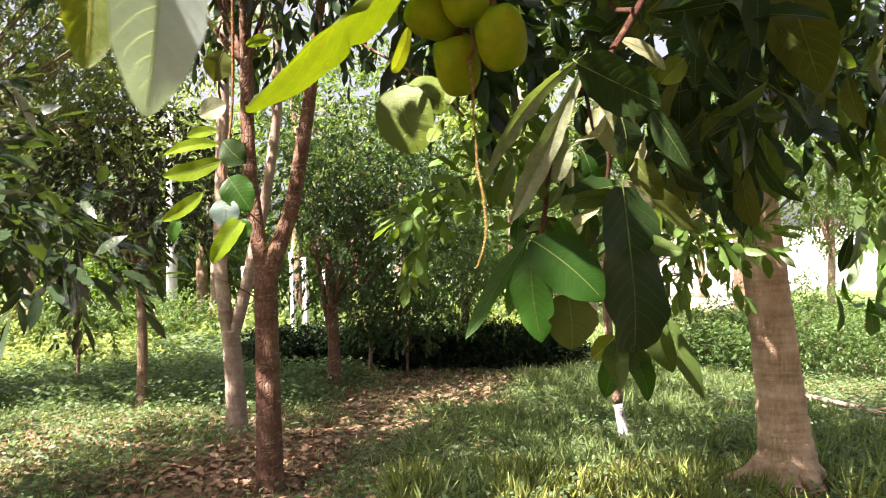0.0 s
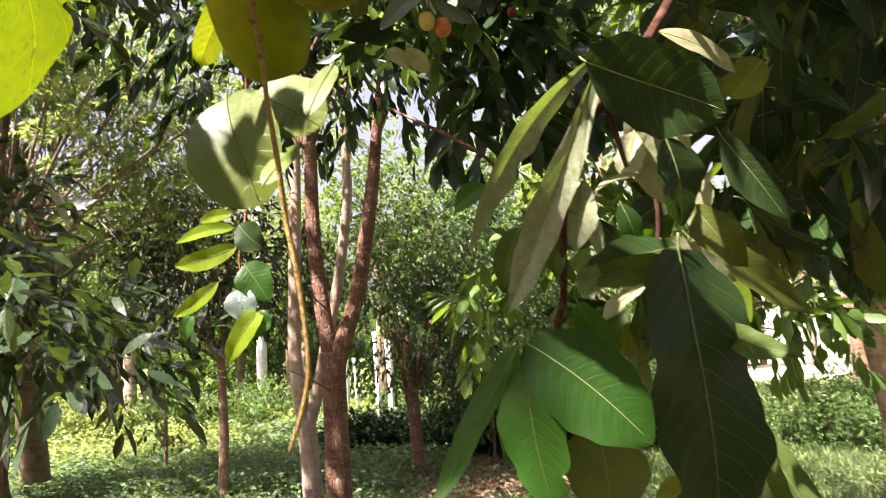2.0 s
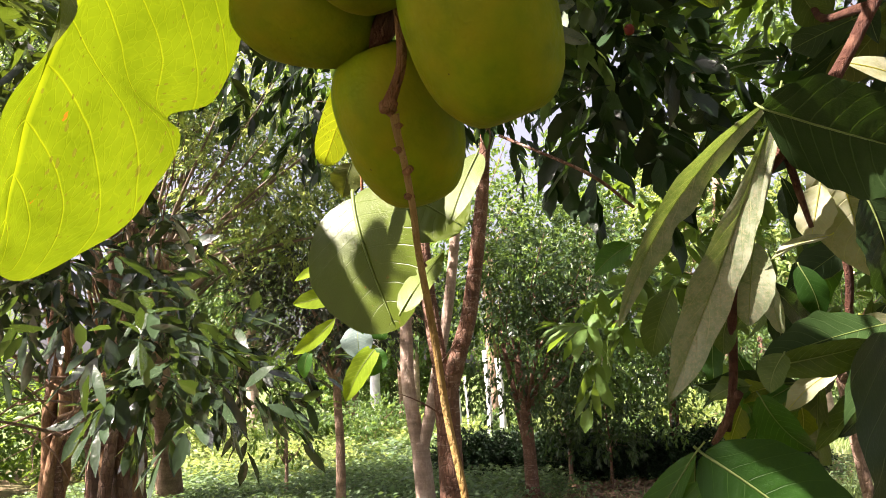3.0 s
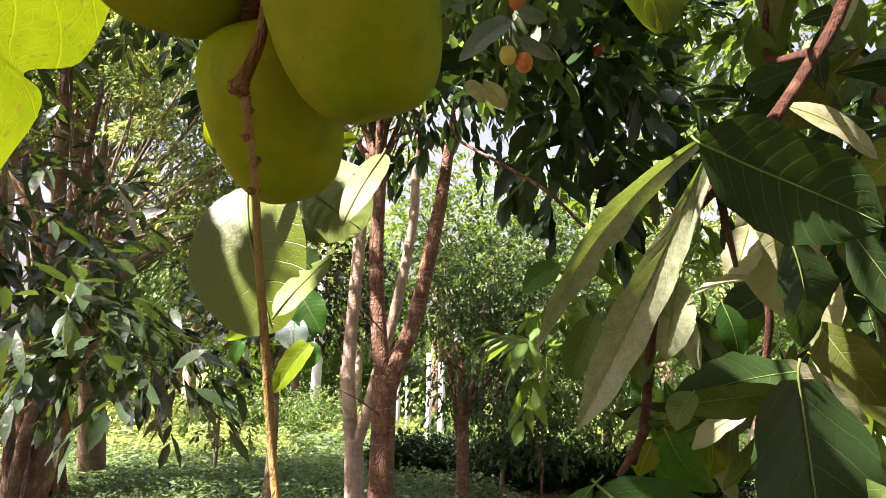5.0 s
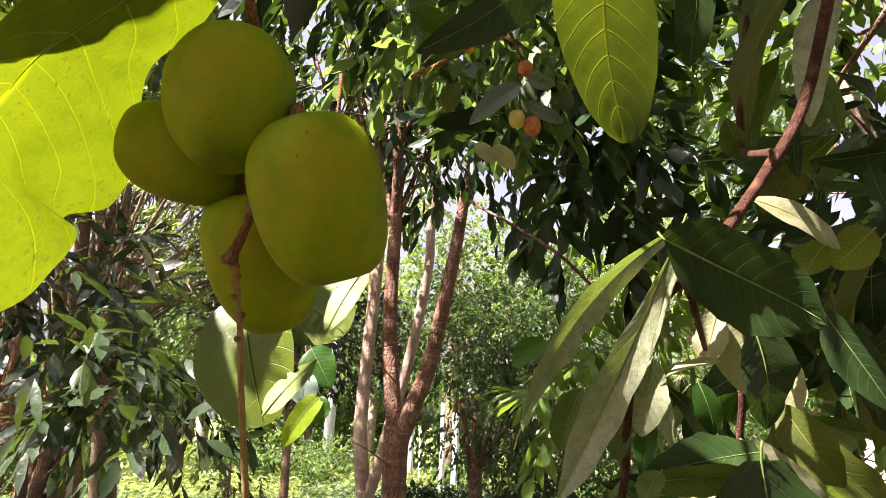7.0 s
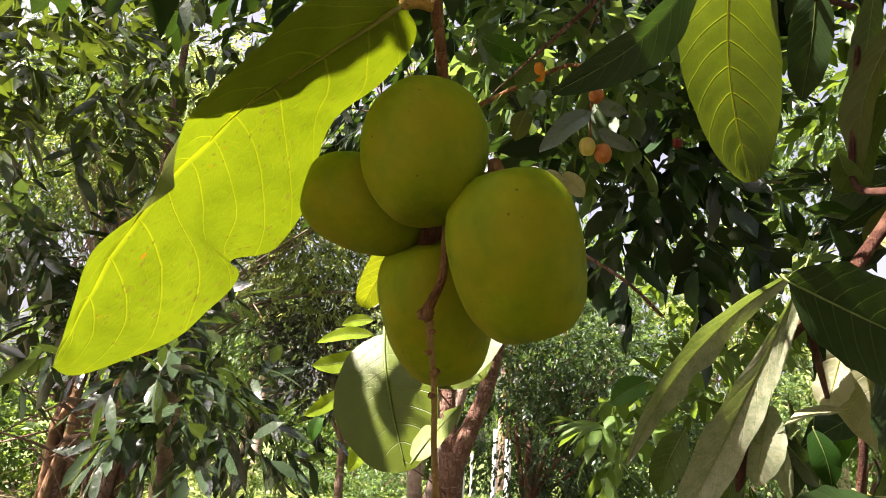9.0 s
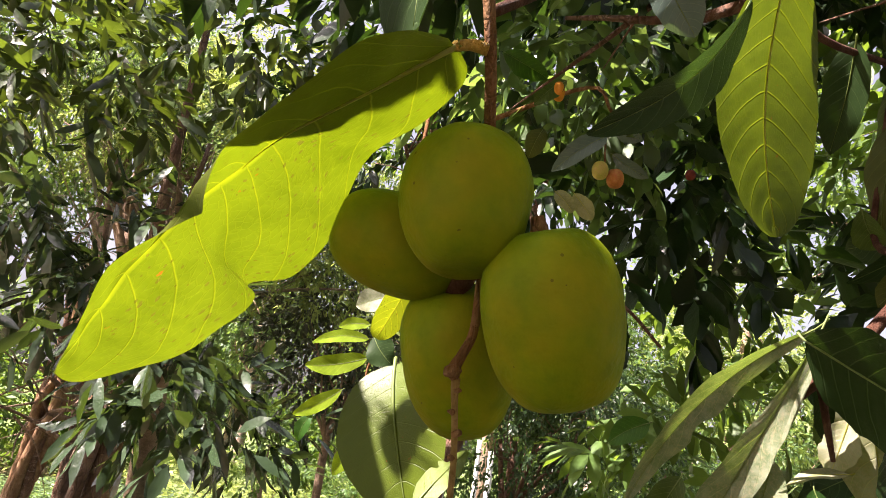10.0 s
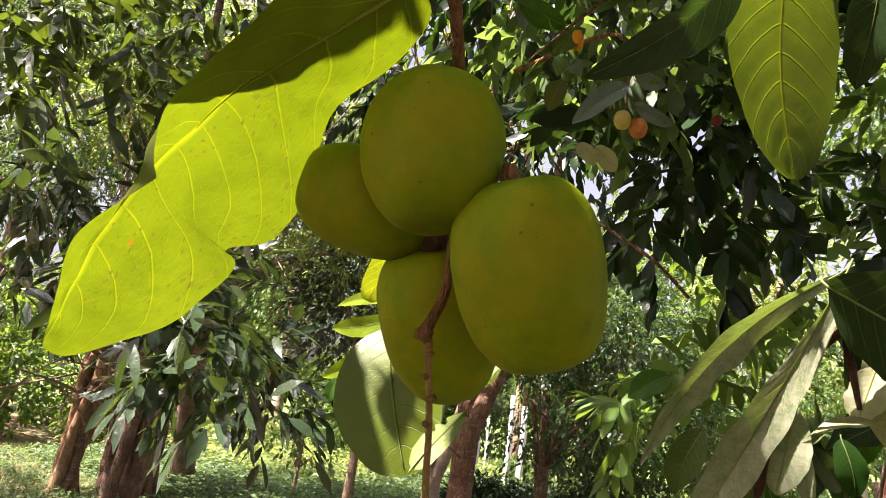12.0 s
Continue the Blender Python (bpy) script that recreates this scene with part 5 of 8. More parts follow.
leaf(drooping_branch, (0.337, 0.926, 1.976), (0.363, 0.931, 1.935), 0.029, (-0.35, -0.72, 0.55), leaf_pale, bend=0.03, fold=0.15, wave=0.9, arc=0.0, form=(1.0, 0.6, 0.2))
leaf(drooping_branch, (0.358, 0.950, 1.939), (0.369, 0.967, 1.860), 0.033, (-0.30, -0.75, 0.50), leaf_pale, bend=0.05, fold=0.18, detail=2, wave=1.0, form=(1.1, 0.7, 0.1), arc=-0.04)
leaf(drooping_branch, (0.342, 0.927, 1.934), (0.352, 0.947, 1.861), 0.050, (0.51, -0.85, -0.16), leaf_dark, bend=0.05, fold=0.15, detail=2, wave=1.2, form=(0.9, 0.6, 0.3))
leaf(drooping_branch, (0.321, 0.950, 1.949), (0.310, 0.956, 1.907), 0.027, (-0.34, -0.94, -0.04), leaf_pale, bend=0.05, fold=0.2, wave=1.6, form=(1.0, 0.6, 0.2))
leaf(drooping_branch, (0.322, 0.947, 1.911), (0.278, 0.941, 1.893), 0.014, (-0.35, -0.60, 0.65), leaf_pale, bend=0.05, fold=0.2, wave=1.2, form=(0.9, 0.8, 0.2))
leaf(drooping_branch, (0.350, 0.950, 1.846), (0.262, 0.930, 1.819), 0.035, (0.01, -0.81, 0.58), leaf_dark, bend=0.08, fold=0.3, detail=2, wave=1.4, form=(0.95, 0.55, 0.3))
leaf(drooping_branch, (0.324, 0.976, 1.815), (0.280, 0.971, 1.785), 0.021, (-0.35, -0.60, 0.65), leaf_pale, bend=0.05, fold=0.2, wave=1.4, form=(1.0, 0.7, 0.2))
leaf(drooping_branch, (0.364, 0.952, 1.880), (0.402, 0.950, 1.823), 0.037, (-0.39, -0.89, -0.23), leaf_olive, bend=0.08, fold=0.3, detail=2, wave=1.2, form=(0.9, 0.7, 0.3))
leaf(drooping_branch, (0.255, 0.971, 1.868), (0.245, 0.987, 1.830), 0.020, (-0.33, -0.90, -0.29), leaf_mid, bend=0.08, fold=0.3)
leaf(drooping_branch, (0.282, 0.984, 1.886), (0.290, 0.994, 1.844), 0.017, (-0.58, -0.76, -0.29), leaf_under, bend=0.08, fold=0.3)
leaf(drooping_branch, (0.213, 1.062, 1.891), (0.191, 1.089, 1.831), 0.031, (-0.27, -0.91, -0.31), leaf_mid, bend=0.08, fold=0.3)
leaf(drooping_branch, (0.182, 1.027, 1.931), (0.147, 1.044, 1.908), 0.023, (-0.32, -0.93, -0.20), leaf_green, bend=0.08, fold=0.3)
leaf(drooping_branch, (0.313, 1.020, 1.899), (0.326, 1.031, 1.855), 0.023, (-0.29, -0.90, -0.31), leaf_deep, bend=0.08, fold=0.3)
leaf(drooping_branch, (0.377, 0.978, 1.868), (0.389, 0.986, 1.836), 0.018, (-0.51, -0.77, -0.38), leaf_green, bend=0.1, fold=0.3)
leaf(drooping_branch, (0.254, 1.066, 1.803), (0.273, 1.087, 1.771), 0.021, (0.76, -0.64, 0.03), leaf_green, bend=0.1, fold=0.35, wave=1.8)
leaf(drooping_branch, (0.262, 1.071, 1.785), (0.249, 1.085, 1.750), 0.021, (-0.15, -0.94, -0.32), leaf_bright, bend=0.1, fold=0.35, wave=1.8)
leaf(drooping_branch, (0.270, 1.070, 1.802), (0.236, 1.075, 1.791), 0.021, (-0.30, -0.76, 0.57), leaf_mid, bend=0.1, fold=0.35, wave=1.8)
leaf(drooping_branch, (0.278, 1.075, 1.784), (0.268, 1.090, 1.748), 0.021, (0.02, -0.92, -0.39), leaf_green, bend=0.1, fold=0.35, wave=1.8)
leaf(drooping_branch, (0.286, 1.074, 1.800), (0.253, 1.080, 1.787), 0.021, (-0.32, -0.85, 0.42), leaf_bright, bend=0.1, fold=0.35, wave=1.8)
leaf(drooping_branch, (0.295, 1.079, 1.783), (0.287, 1.094, 1.746), 0.021, (0.19, -0.89, -0.40), leaf_mid, bend=0.1, fold=0.35, wave=1.8)
leaf(drooping_branch, (0.303, 1.078, 1.799), (0.271, 1.084, 1.783), 0.021, (-0.30, -0.92, 0.26), leaf_green, bend=0.1, fold=0.35, wave=1.8)
leaf(drooping_branch, (0.311, 1.083, 1.782), (0.306, 1.099, 1.745), 0.021, (0.36, -0.84, -0.41), leaf_bright, bend=0.1, fold=0.35, wave=1.8)
leaf(drooping_branch, (0.319, 1.082, 1.798), (0.288, 1.089, 1.780), 0.021, (-0.27, -0.96, 0.10), leaf_mid, bend=0.1, fold=0.35, wave=1.8)
# Three broad leaves added above the view, to shade the drooping leaves.
leaf(drooping_branch, (0.029, 0.663, 2.301), (0.041, 0.670, 2.082), 0.140, (-0.50, -0.42, 0.76), leaf_dark, bend=0.02, fold=0.05, wave=0.5, arc=0.0, form=(1.0, 0.3, 0.0))
leaf(drooping_branch, (-0.045, 0.698, 2.333), (-0.096, 0.719, 2.217), 0.070, (-0.50, -0.42, 0.76), leaf_dark, bend=0.02, fold=0.05, wave=0.5, arc=0.0, form=(1.0, 0.3, 0.0))
leaf(drooping_branch, (0.345, 0.887, 2.729), (0.434, 0.943, 2.530), 0.160, (-0.50, -0.42, 0.76), leaf_dark, bend=0.02, fold=0.05, wave=0.5, arc=0.0, form=(1.0, 0.3, 0.0))
leaf(drooping_branch, (0.323, 1.151, 1.802), (0.228, 1.112, 1.803), 0.036, (0.30, -0.74, -0.60), leaf_dark, bend=0.055, fold=0.33, wave=1.3, form=(0.98, 0.91, 0.2))
leaf(drooping_branch, (0.336, 1.154, 1.919), (0.391, 1.287, 1.841), 0.029, (-0.77, -0.05, -0.63), leaf_dark, bend=0.056, fold=0.36, wave=1.8, form=(1.35, 0.94, 0.2))
leaf(drooping_branch, (0.430, 1.336, 2.047), (0.381, 1.373, 1.965), 0.036, (-0.75, -0.64, 0.16), leaf_mid, bend=0.106, fold=0.15, wave=1.7, form=(1.23, 0.67, 0.2))
leaf(drooping_branch, (0.426, 1.258, 1.884), (0.393, 1.231, 1.820), 0.024, (0.61, -0.79, 0.02), leaf_mid, bend=0.052, fold=0.17, wave=0.9, form=(1.03, 0.94, 0.2))
leaf(drooping_branch, (0.413, 1.265, 1.815), (0.415, 1.237, 1.729), 0.026, (0.13, -0.94, 0.31), leaf_dark, bend=0.065, fold=0.35, wave=1.2, form=(1.22, 0.77, 0.2))
leaf(drooping_branch, (0.429, 1.377, 1.772), (0.473, 1.368, 1.721), 0.022, (-0.64, -0.63, -0.44), leaf_dark, bend=0.095, fold=0.24, wave=0.8, form=(0.98, 0.71, 0.2))
leaf(drooping_branch, (0.326, 1.251, 1.945), (0.293, 1.260, 1.842), 0.037, (0.93, -0.20, -0.31), leaf_mid, bend=0.109, fold=0.35, wave=0.9, form=(1.00, 0.76, 0.2))
leaf(drooping_branch, (0.412, 1.184, 1.945), (0.325, 1.167, 1.888), 0.040, (-0.12, -0.89, 0.44), leaf_dark, bend=0.055, fold=0.28, wave=1.6, form=(1.35, 0.94, 0.2))
leaf(drooping_branch, (0.449, 1.309, 1.832), (0.490, 1.323, 1.744), 0.031, (-0.80, -0.42, -0.44), leaf_dark, bend=0.054, fold=0.26, wave=1.8, form=(1.03, 0.62, 0.2))
leaf(drooping_branch, (0.355, 1.270, 2.034), (0.387, 1.327, 1.966), 0.031, (0.35, -0.79, -0.50), leaf_dark, bend=0.103, fold=0.36, wave=1.0, form=(1.19, 0.72, 0.2))
leaf(drooping_branch, (0.404, 1.119, 2.013), (0.392, 1.137, 1.953), 0.023, (0.97, -0.12, -0.23), leaf_dark, bend=0.104, fold=0.26, wave=1.3, form=(1.22, 0.78, 0.2))
leaf(drooping_branch, (0.466, 1.259, 1.826), (0.460, 1.361, 1.750), 0.029, (-0.85, -0.35, -0.40), leaf_green, bend=0.092, fold=0.35, wave=1.8, form=(1.25, 0.92, 0.2))
leaf(drooping_branch, (0.399, 1.130, 1.833), (0.418, 1.119, 1.785), 0.017, (0.17, -0.94, 0.28), leaf_dark, bend=0.101, fold=0.27, wave=1.8, form=(0.93, 0.65, 0.2))
leaf(drooping_branch, (0.410, 1.213, 1.934), (0.352, 1.222, 1.905), 0.024, (0.30, -0.56, -0.77), leaf_mid, bend=0.071, fold=0.15, wave=1.0, form=(0.93, 0.70, 0.2))
leaf(drooping_branch, (0.373, 1.297, 1.880), (0.396, 1.443, 1.770), 0.039, (0.27, -0.61, -0.75), leaf_dark, bend=0.052, fold=0.38, wave=1.5, form=(1.33, 0.75, 0.2))
leaf(drooping_branch, (0.417, 1.232, 1.804), (0.330, 1.154, 1.736), 0.028, (-0.10, -0.59, 0.80), leaf_mid, bend=0.05, fold=0.36, wave=1.0, form=(1.27, 0.80, 0.2))
leaf(drooping_branch, (0.469, 1.370, 1.883), (0.560, 1.393, 1.871), 0.035, (0.17, -0.90, -0.40), leaf_mid, bend=0.106, fold=0.37, wave=0.8, form=(1.05, 0.87, 0.2))
leaf(drooping_branch, (0.413, 1.377, 1.822), (0.429, 1.386, 1.748), 0.032, (0.67, -0.74, 0.06), leaf_dark, bend=0.088, fold=0.38, wave=1.1, form=(1.05, 0.75, 0.2))
leaf(drooping_branch, (0.403, 1.279, 1.765), (0.465, 1.455, 1.631), 0.037, (0.20, -0.64, -0.74), leaf_mid, bend=0.063, fold=0.32, wave=1.2, form=(1.00, 0.72, 0.2))
leaf(drooping_branch, (0.323, 1.284, 1.925), (0.332, 1.275, 1.834), 0.029, (-0.12, -0.99, 0.09), leaf_dark, bend=0.053, fold=0.37, wave=1.7, form=(1.32, 0.65, 0.2))
leaf(drooping_branch, (0.357, 1.222, 1.788), (0.252, 1.107, 1.765), 0.031, (0.66, -0.49, -0.57), leaf_green, bend=0.052, fold=0.33, wave=2.0, form=(0.92, 0.90, 0.2))
leaf(drooping_branch, (0.367, 1.084, 2.007), (0.393, 1.088, 1.938), 0.023, (0.17, -0.98, 0.01), leaf_dark, bend=0.082, fold=0.28, wave=0.9, form=(0.94, 0.88, 0.2))
leaf(drooping_branch, (0.392, 1.133, 1.783), (0.402, 1.203, 1.694), 0.026, (0.60, -0.66, -0.45), leaf_dark, bend=0.056, fold=0.24, wave=1.9, form=(1.01, 0.86, 0.2))
leaf(drooping_branch, (0.462, 1.292, 2.002), (0.555, 1.303, 2.043), 0.038, (0.21, -0.95, -0.21), leaf_dark, bend=0.092, fold=0.37, wave=1.4, form=(1.16, 0.71, 0.2))
leaf(drooping_branch, (0.404, 1.297, 1.991), (0.391, 1.395, 1.877), 0.048, (0.01, -0.76, -0.65), leaf_green, bend=0.054, fold=0.28, wave=1.3, form=(1.05, 0.66, 0.2))
leaf(drooping_branch, (0.351, 1.168, 1.953), (0.461, 1.250, 1.946), 0.035, (0.58, -0.80, -0.15), leaf_dark, bend=0.082, fold=0.15, wave=1.2, form=(1.35, 0.65, 0.2))
leaf(drooping_branch, (0.407, 1.104, 2.140), (0.460, 1.188, 2.116), 0.018, (0.83, -0.55, -0.08), leaf_mid, bend=0.088, fold=0.39, wave=1.8, form=(1.23, 0.67, 0.2))
leaf(drooping_branch, (0.575, 1.389, 2.342), (0.494, 1.424, 2.349), 0.029, (-0.40, -0.89, -0.20), leaf_dark, bend=0.051, fold=0.29, wave=1.1, form=(1.33, 0.89, 0.2))
leaf(drooping_branch, (0.502, 1.262, 2.312), (0.510, 1.242, 2.217), 0.025, (-0.78, -0.62, 0.06), leaf_mid, bend=0.077, fold=0.37, wave=1.2, form=(1.04, 0.61, 0.2))
leaf(drooping_branch, (0.488, 1.183, 2.270), (0.560, 1.283, 2.254), 0.021, (0.75, -0.59, -0.29), leaf_dark, bend=0.076, fold=0.37, wave=1.3, form=(1.27, 0.69, 0.2))
leaf(drooping_branch, (0.476, 1.374, 2.395), (0.451, 1.412, 2.305), 0.036, (0.14, -0.90, -0.42), leaf_mid, bend=0.062, fold=0.2, wave=1.8, form=(1.27, 0.69, 0.2))
leaf(drooping_branch, (0.432, 1.126, 2.193), (0.426, 1.109, 2.113), 0.020, (-0.54, -0.81, 0.21), leaf_dark, bend=0.05, fold=0.34, wave=1.3, form=(1.22, 0.78, 0.2))
leaf(drooping_branch, (0.488, 1.232, 2.218), (0.435, 1.232, 2.181), 0.025, (0.55, -0.27, -0.79), leaf_mid, bend=0.107, fold=0.19, wave=1.7, form=(1.14, 0.93, 0.2))
leaf(drooping_branch, (0.556, 1.350, 2.297), (0.472, 1.335, 2.228), 0.036, (-0.07, -0.95, 0.30), leaf_mid, bend=0.092, fold=0.34, wave=1.6, form=(0.90, 0.84, 0.2))
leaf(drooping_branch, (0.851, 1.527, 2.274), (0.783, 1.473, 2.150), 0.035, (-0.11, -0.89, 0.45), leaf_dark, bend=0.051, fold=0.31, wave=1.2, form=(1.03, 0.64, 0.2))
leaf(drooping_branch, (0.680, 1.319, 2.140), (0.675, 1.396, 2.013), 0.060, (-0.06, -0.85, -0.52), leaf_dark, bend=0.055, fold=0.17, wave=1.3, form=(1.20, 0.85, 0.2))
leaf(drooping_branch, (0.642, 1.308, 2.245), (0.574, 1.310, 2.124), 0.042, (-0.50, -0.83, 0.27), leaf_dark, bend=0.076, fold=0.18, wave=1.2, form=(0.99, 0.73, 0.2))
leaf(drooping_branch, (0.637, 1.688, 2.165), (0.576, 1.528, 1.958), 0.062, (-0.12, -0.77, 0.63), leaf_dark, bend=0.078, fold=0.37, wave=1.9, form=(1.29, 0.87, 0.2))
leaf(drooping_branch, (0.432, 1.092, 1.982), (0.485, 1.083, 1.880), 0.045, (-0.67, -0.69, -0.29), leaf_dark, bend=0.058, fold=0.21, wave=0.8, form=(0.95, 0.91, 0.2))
leaf(drooping_branch, (0.718, 1.485, 2.298), (0.638, 1.439, 2.177), 0.037, (-0.25, -0.84, 0.48), leaf_olive, bend=0.075, fold=0.19, wave=0.9, form=(1.22, 0.68, 0.2))
leaf(drooping_branch, (0.819, 1.649, 2.229), (0.965, 1.695, 2.189), 0.053, (0.25, -0.95, -0.17), leaf_mid, bend=0.102, fold=0.18, wave=0.8, form=(1.38, 0.64, 0.2))
leaf(drooping_branch, (0.691, 1.377, 2.299), (0.590, 1.374, 2.170), 0.063, (-0.05, -1.00, 0.06), leaf_olive, bend=0.075, fold=0.34, wave=1.2, form=(1.18, 0.67, 0.2))
leaf(drooping_branch, (0.718, 1.379, 2.037), (0.628, 1.268, 1.925), 0.033, (0.18, -0.77, 0.61), leaf_dark, bend=0.082, fold=0.17, wave=0.8, form=(1.21, 0.93, 0.2))
leaf(drooping_branch, (0.487, 1.219, 1.930), (0.539, 1.309, 1.844), 0.035, (0.91, -0.18, 0.37), leaf_olive, bend=0.07, fold=0.37, wave=1.4, form=(1.07, 0.82, 0.2))
leaf(drooping_branch, (0.529, 1.306, 2.014), (0.447, 1.268, 1.910), 0.035, (0.62, -0.76, -0.21), leaf_dark, bend=0.059, fold=0.21, wave=1.3, form=(1.37, 0.87, 0.2))
leaf(drooping_branch, (0.492, 1.096, 2.045), (0.475, 1.176, 1.950), 0.042, (-0.99, -0.17, 0.04), leaf_olive, bend=0.072, fold=0.39, wave=1.1, form=(0.94, 0.73, 0.2))
leaf(drooping_branch, (0.651, 1.339, 1.984), (0.585, 1.312, 1.856), 0.051, (0.32, -0.95, 0.04), leaf_dark, bend=0.075, fold=0.15, wave=1.4, form=(1.00, 0.94, 0.2))
leaf(drooping_branch, (0.550, 1.397, 2.296), (0.401, 1.327, 2.170), 0.046, (0.51, -0.85, -0.14), leaf_dark, bend=0.074, fold=0.16, wave=1.4, form=(1.33, 0.81, 0.2))
leaf(drooping_branch, (0.533, 1.243, 2.084), (0.537, 1.279, 1.979), 0.044, (-0.26, -0.91, -0.32), leaf_dark, bend=0.085, fold=0.35, wave=1.2, form=(1.16, 0.91, 0.2))
leaf(drooping_branch, (0.808, 1.668, 2.300), (0.910, 1.727, 2.172), 0.059, (-0.46, -0.60, -0.65), leaf_dark, bend=0.066, fold=0.21, wave=1.2, form=(1.39, 0.70, 0.2))
leaf(drooping_branch, (0.851, 1.654, 2.308), (0.859, 1.583, 2.177), 0.041, (-0.93, -0.34, 0.13), leaf_dark, bend=0.083, fold=0.34, wave=1.3, form=(1.04, 0.79, 0.2))
leaf(drooping_branch, (0.476, 1.138, 2.176), (0.421, 1.271, 2.128), 0.043, (-0.39, -0.45, -0.80), leaf_olive, bend=0.051, fold=0.19, wave=0.9, form=(1.36, 0.78, 0.2))
leaf(drooping_branch, (0.528, 1.239, 2.041), (0.667, 1.274, 2.057), 0.049, (0.18, -0.89, 0.42), leaf_dark, bend=0.058, fold=0.26, wave=1.8, form=(1.07, 0.73, 0.2))
leaf(drooping_branch, (0.864, 1.664, 1.979), (0.864, 1.924, 1.838), 0.058, (-0.99, -0.07, -0.12), leaf_dark, bend=0.065, fold=0.38, wave=1.5, form=(1.10, 0.90, 0.2))
leaf(drooping_branch, (0.638, 1.241, 2.184), (0.635, 1.280, 2.053), 0.049, (0.09, -0.95, -0.29), leaf_mid, bend=0.073, fold=0.33, wave=1.3, form=(0.94, 0.62, 0.2))
leaf(drooping_branch, (0.491, 1.236, 2.214), (0.411, 1.399, 2.240), 0.048, (-0.83, -0.33, -0.46), leaf_dark, bend=0.059, fold=0.17, wave=1.5, form=(1.29, 0.74, 0.2))
leaf(drooping_branch, (0.700, 1.494, 2.028), (0.897, 1.598, 2.066), 0.060, (0.32, -0.79, 0.52), leaf_mid, bend=0.055, fold=0.2, wave=1.6, form=(1.37, 0.74, 0.2))
leaf(drooping_branch, (0.767, 1.501, 1.988), (0.740, 1.572, 1.843), 0.064, (-0.19, -0.89, -0.40), leaf_dark, bend=0.08, fold=0.35, wave=1.7, form=(0.96, 0.76, 0.2))
leaf(drooping_branch, (0.616, 1.626, 2.149), (0.531, 1.755, 2.042), 0.061, (0.57, -0.27, -0.78), leaf_mid, bend=0.08, fold=0.25, wave=0.9, form=(1.29, 0.83, 0.2))
leaf(drooping_branch, (0.653, 1.683, 2.154), (0.691, 1.650, 1.998), 0.062, (-0.83, 0.47, -0.30), leaf_mid, bend=0.086, fold=0.3, wave=1.5, form=(0.94, 0.75, 0.2))
leaf(drooping_branch, (0.470, 1.175, 1.923), (0.629, 1.258, 1.871), 0.047, (-0.24, -0.14, -0.96), leaf_dark, bend=0.106, fold=0.32, wave=1.8, form=(1.15, 0.95, 0.2))
leaf(drooping_branch, (0.551, 1.092, 2.141), (0.435, 1.107, 2.133), 0.041, (-0.02, -0.56, -0.83), leaf_dark, bend=0.073, fold=0.34, wave=1.8, form=(0.94, 0.91, 0.2))
leaf(drooping_branch, (0.494, 1.109, 2.031), (0.416, 1.156, 2.057), 0.030, (-0.22, -0.72, 0.65), leaf_dark, bend=0.058, fold=0.33, wave=1.3, form=(1.19, 0.72, 0.2))
leaf(drooping_branch, (0.563, 1.105, 2.186), (0.609, 1.371, 2.226), 0.031, (-0.66, 0.22, -0.71), leaf_olive, bend=0.073, fold=0.28, wave=0.9, form=(1.19, 0.89, 0.2))
leaf(drooping_branch, (0.447, 1.102, 1.998), (0.469, 1.297, 1.962), 0.025, (-0.72, -0.05, -0.69), leaf_dark, bend=0.108, fold=0.3, wave=2.0, form=(1.31, 0.73, 0.2))
leaf(drooping_branch, (0.702, 1.350, 2.248), (0.748, 1.399, 2.180), 0.025, (-0.72, -0.24, -0.66), leaf_mid, bend=0.054, fold=0.18, wave=0.9, form=(1.01, 0.79, 0.2))
leaf(drooping_branch, (0.560, 1.148, 2.144), (0.661, 1.365, 2.099), 0.038, (-0.88, 0.35, -0.31), leaf_olive, bend=0.077, fold=0.27, wave=1.1, form=(1.17, 0.67, 0.2))
leaf(drooping_branch, (0.613, 1.129, 2.106), (0.559, 1.168, 2.074), 0.024, (-0.12, -0.72, -0.68), leaf_dark, bend=0.082, fold=0.18, wave=2.0, form=(1.02, 0.87, 0.2))
leaf(drooping_branch, (0.709, 1.598, 2.200), (0.729, 1.867, 2.071), 0.066, (-0.59, -0.31, -0.75), leaf_olive, bend=0.058, fold=0.19, wave=1.7, form=(1.13, 0.82, 0.2))
leaf(drooping_branch, (0.586, 1.163, 1.988), (0.642, 1.279, 1.882), 0.040, (0.54, -0.69, -0.47), leaf_dark, bend=0.095, fold=0.35, wave=1.6, form=(1.08, 0.80, 0.2))
leaf(drooping_branch, (0.702, 1.234, 2.140), (0.731, 1.230, 2.040), 0.029, (-0.77, -0.61, -0.20), leaf_dark, bend=0.057, fold=0.21, wave=2.0, form=(1.39, 0.91, 0.2))
leaf(drooping_branch, (0.550, 1.139, 1.980), (0.590, 1.042, 2.007), 0.036, (-0.09, -0.30, -0.95), leaf_mid, bend=0.075, fold=0.2, wave=1.7, form=(1.05, 0.80, 0.2))
leaf(drooping_branch, (0.643, 1.184, 1.956), (0.692, 1.240, 1.849), 0.046, (-0.55, -0.61, -0.57), leaf_mid, bend=0.062, fold=0.19, wave=1.5, form=(0.93, 0.79, 0.2))
leaf(drooping_branch, (0.669, 1.521, 2.348), (0.690, 1.883, 2.435), 0.042, (0.12, 0.23, -0.97), leaf_dark, bend=0.075, fold=0.33, wave=1.5, form=(1.19, 0.63, 0.2))
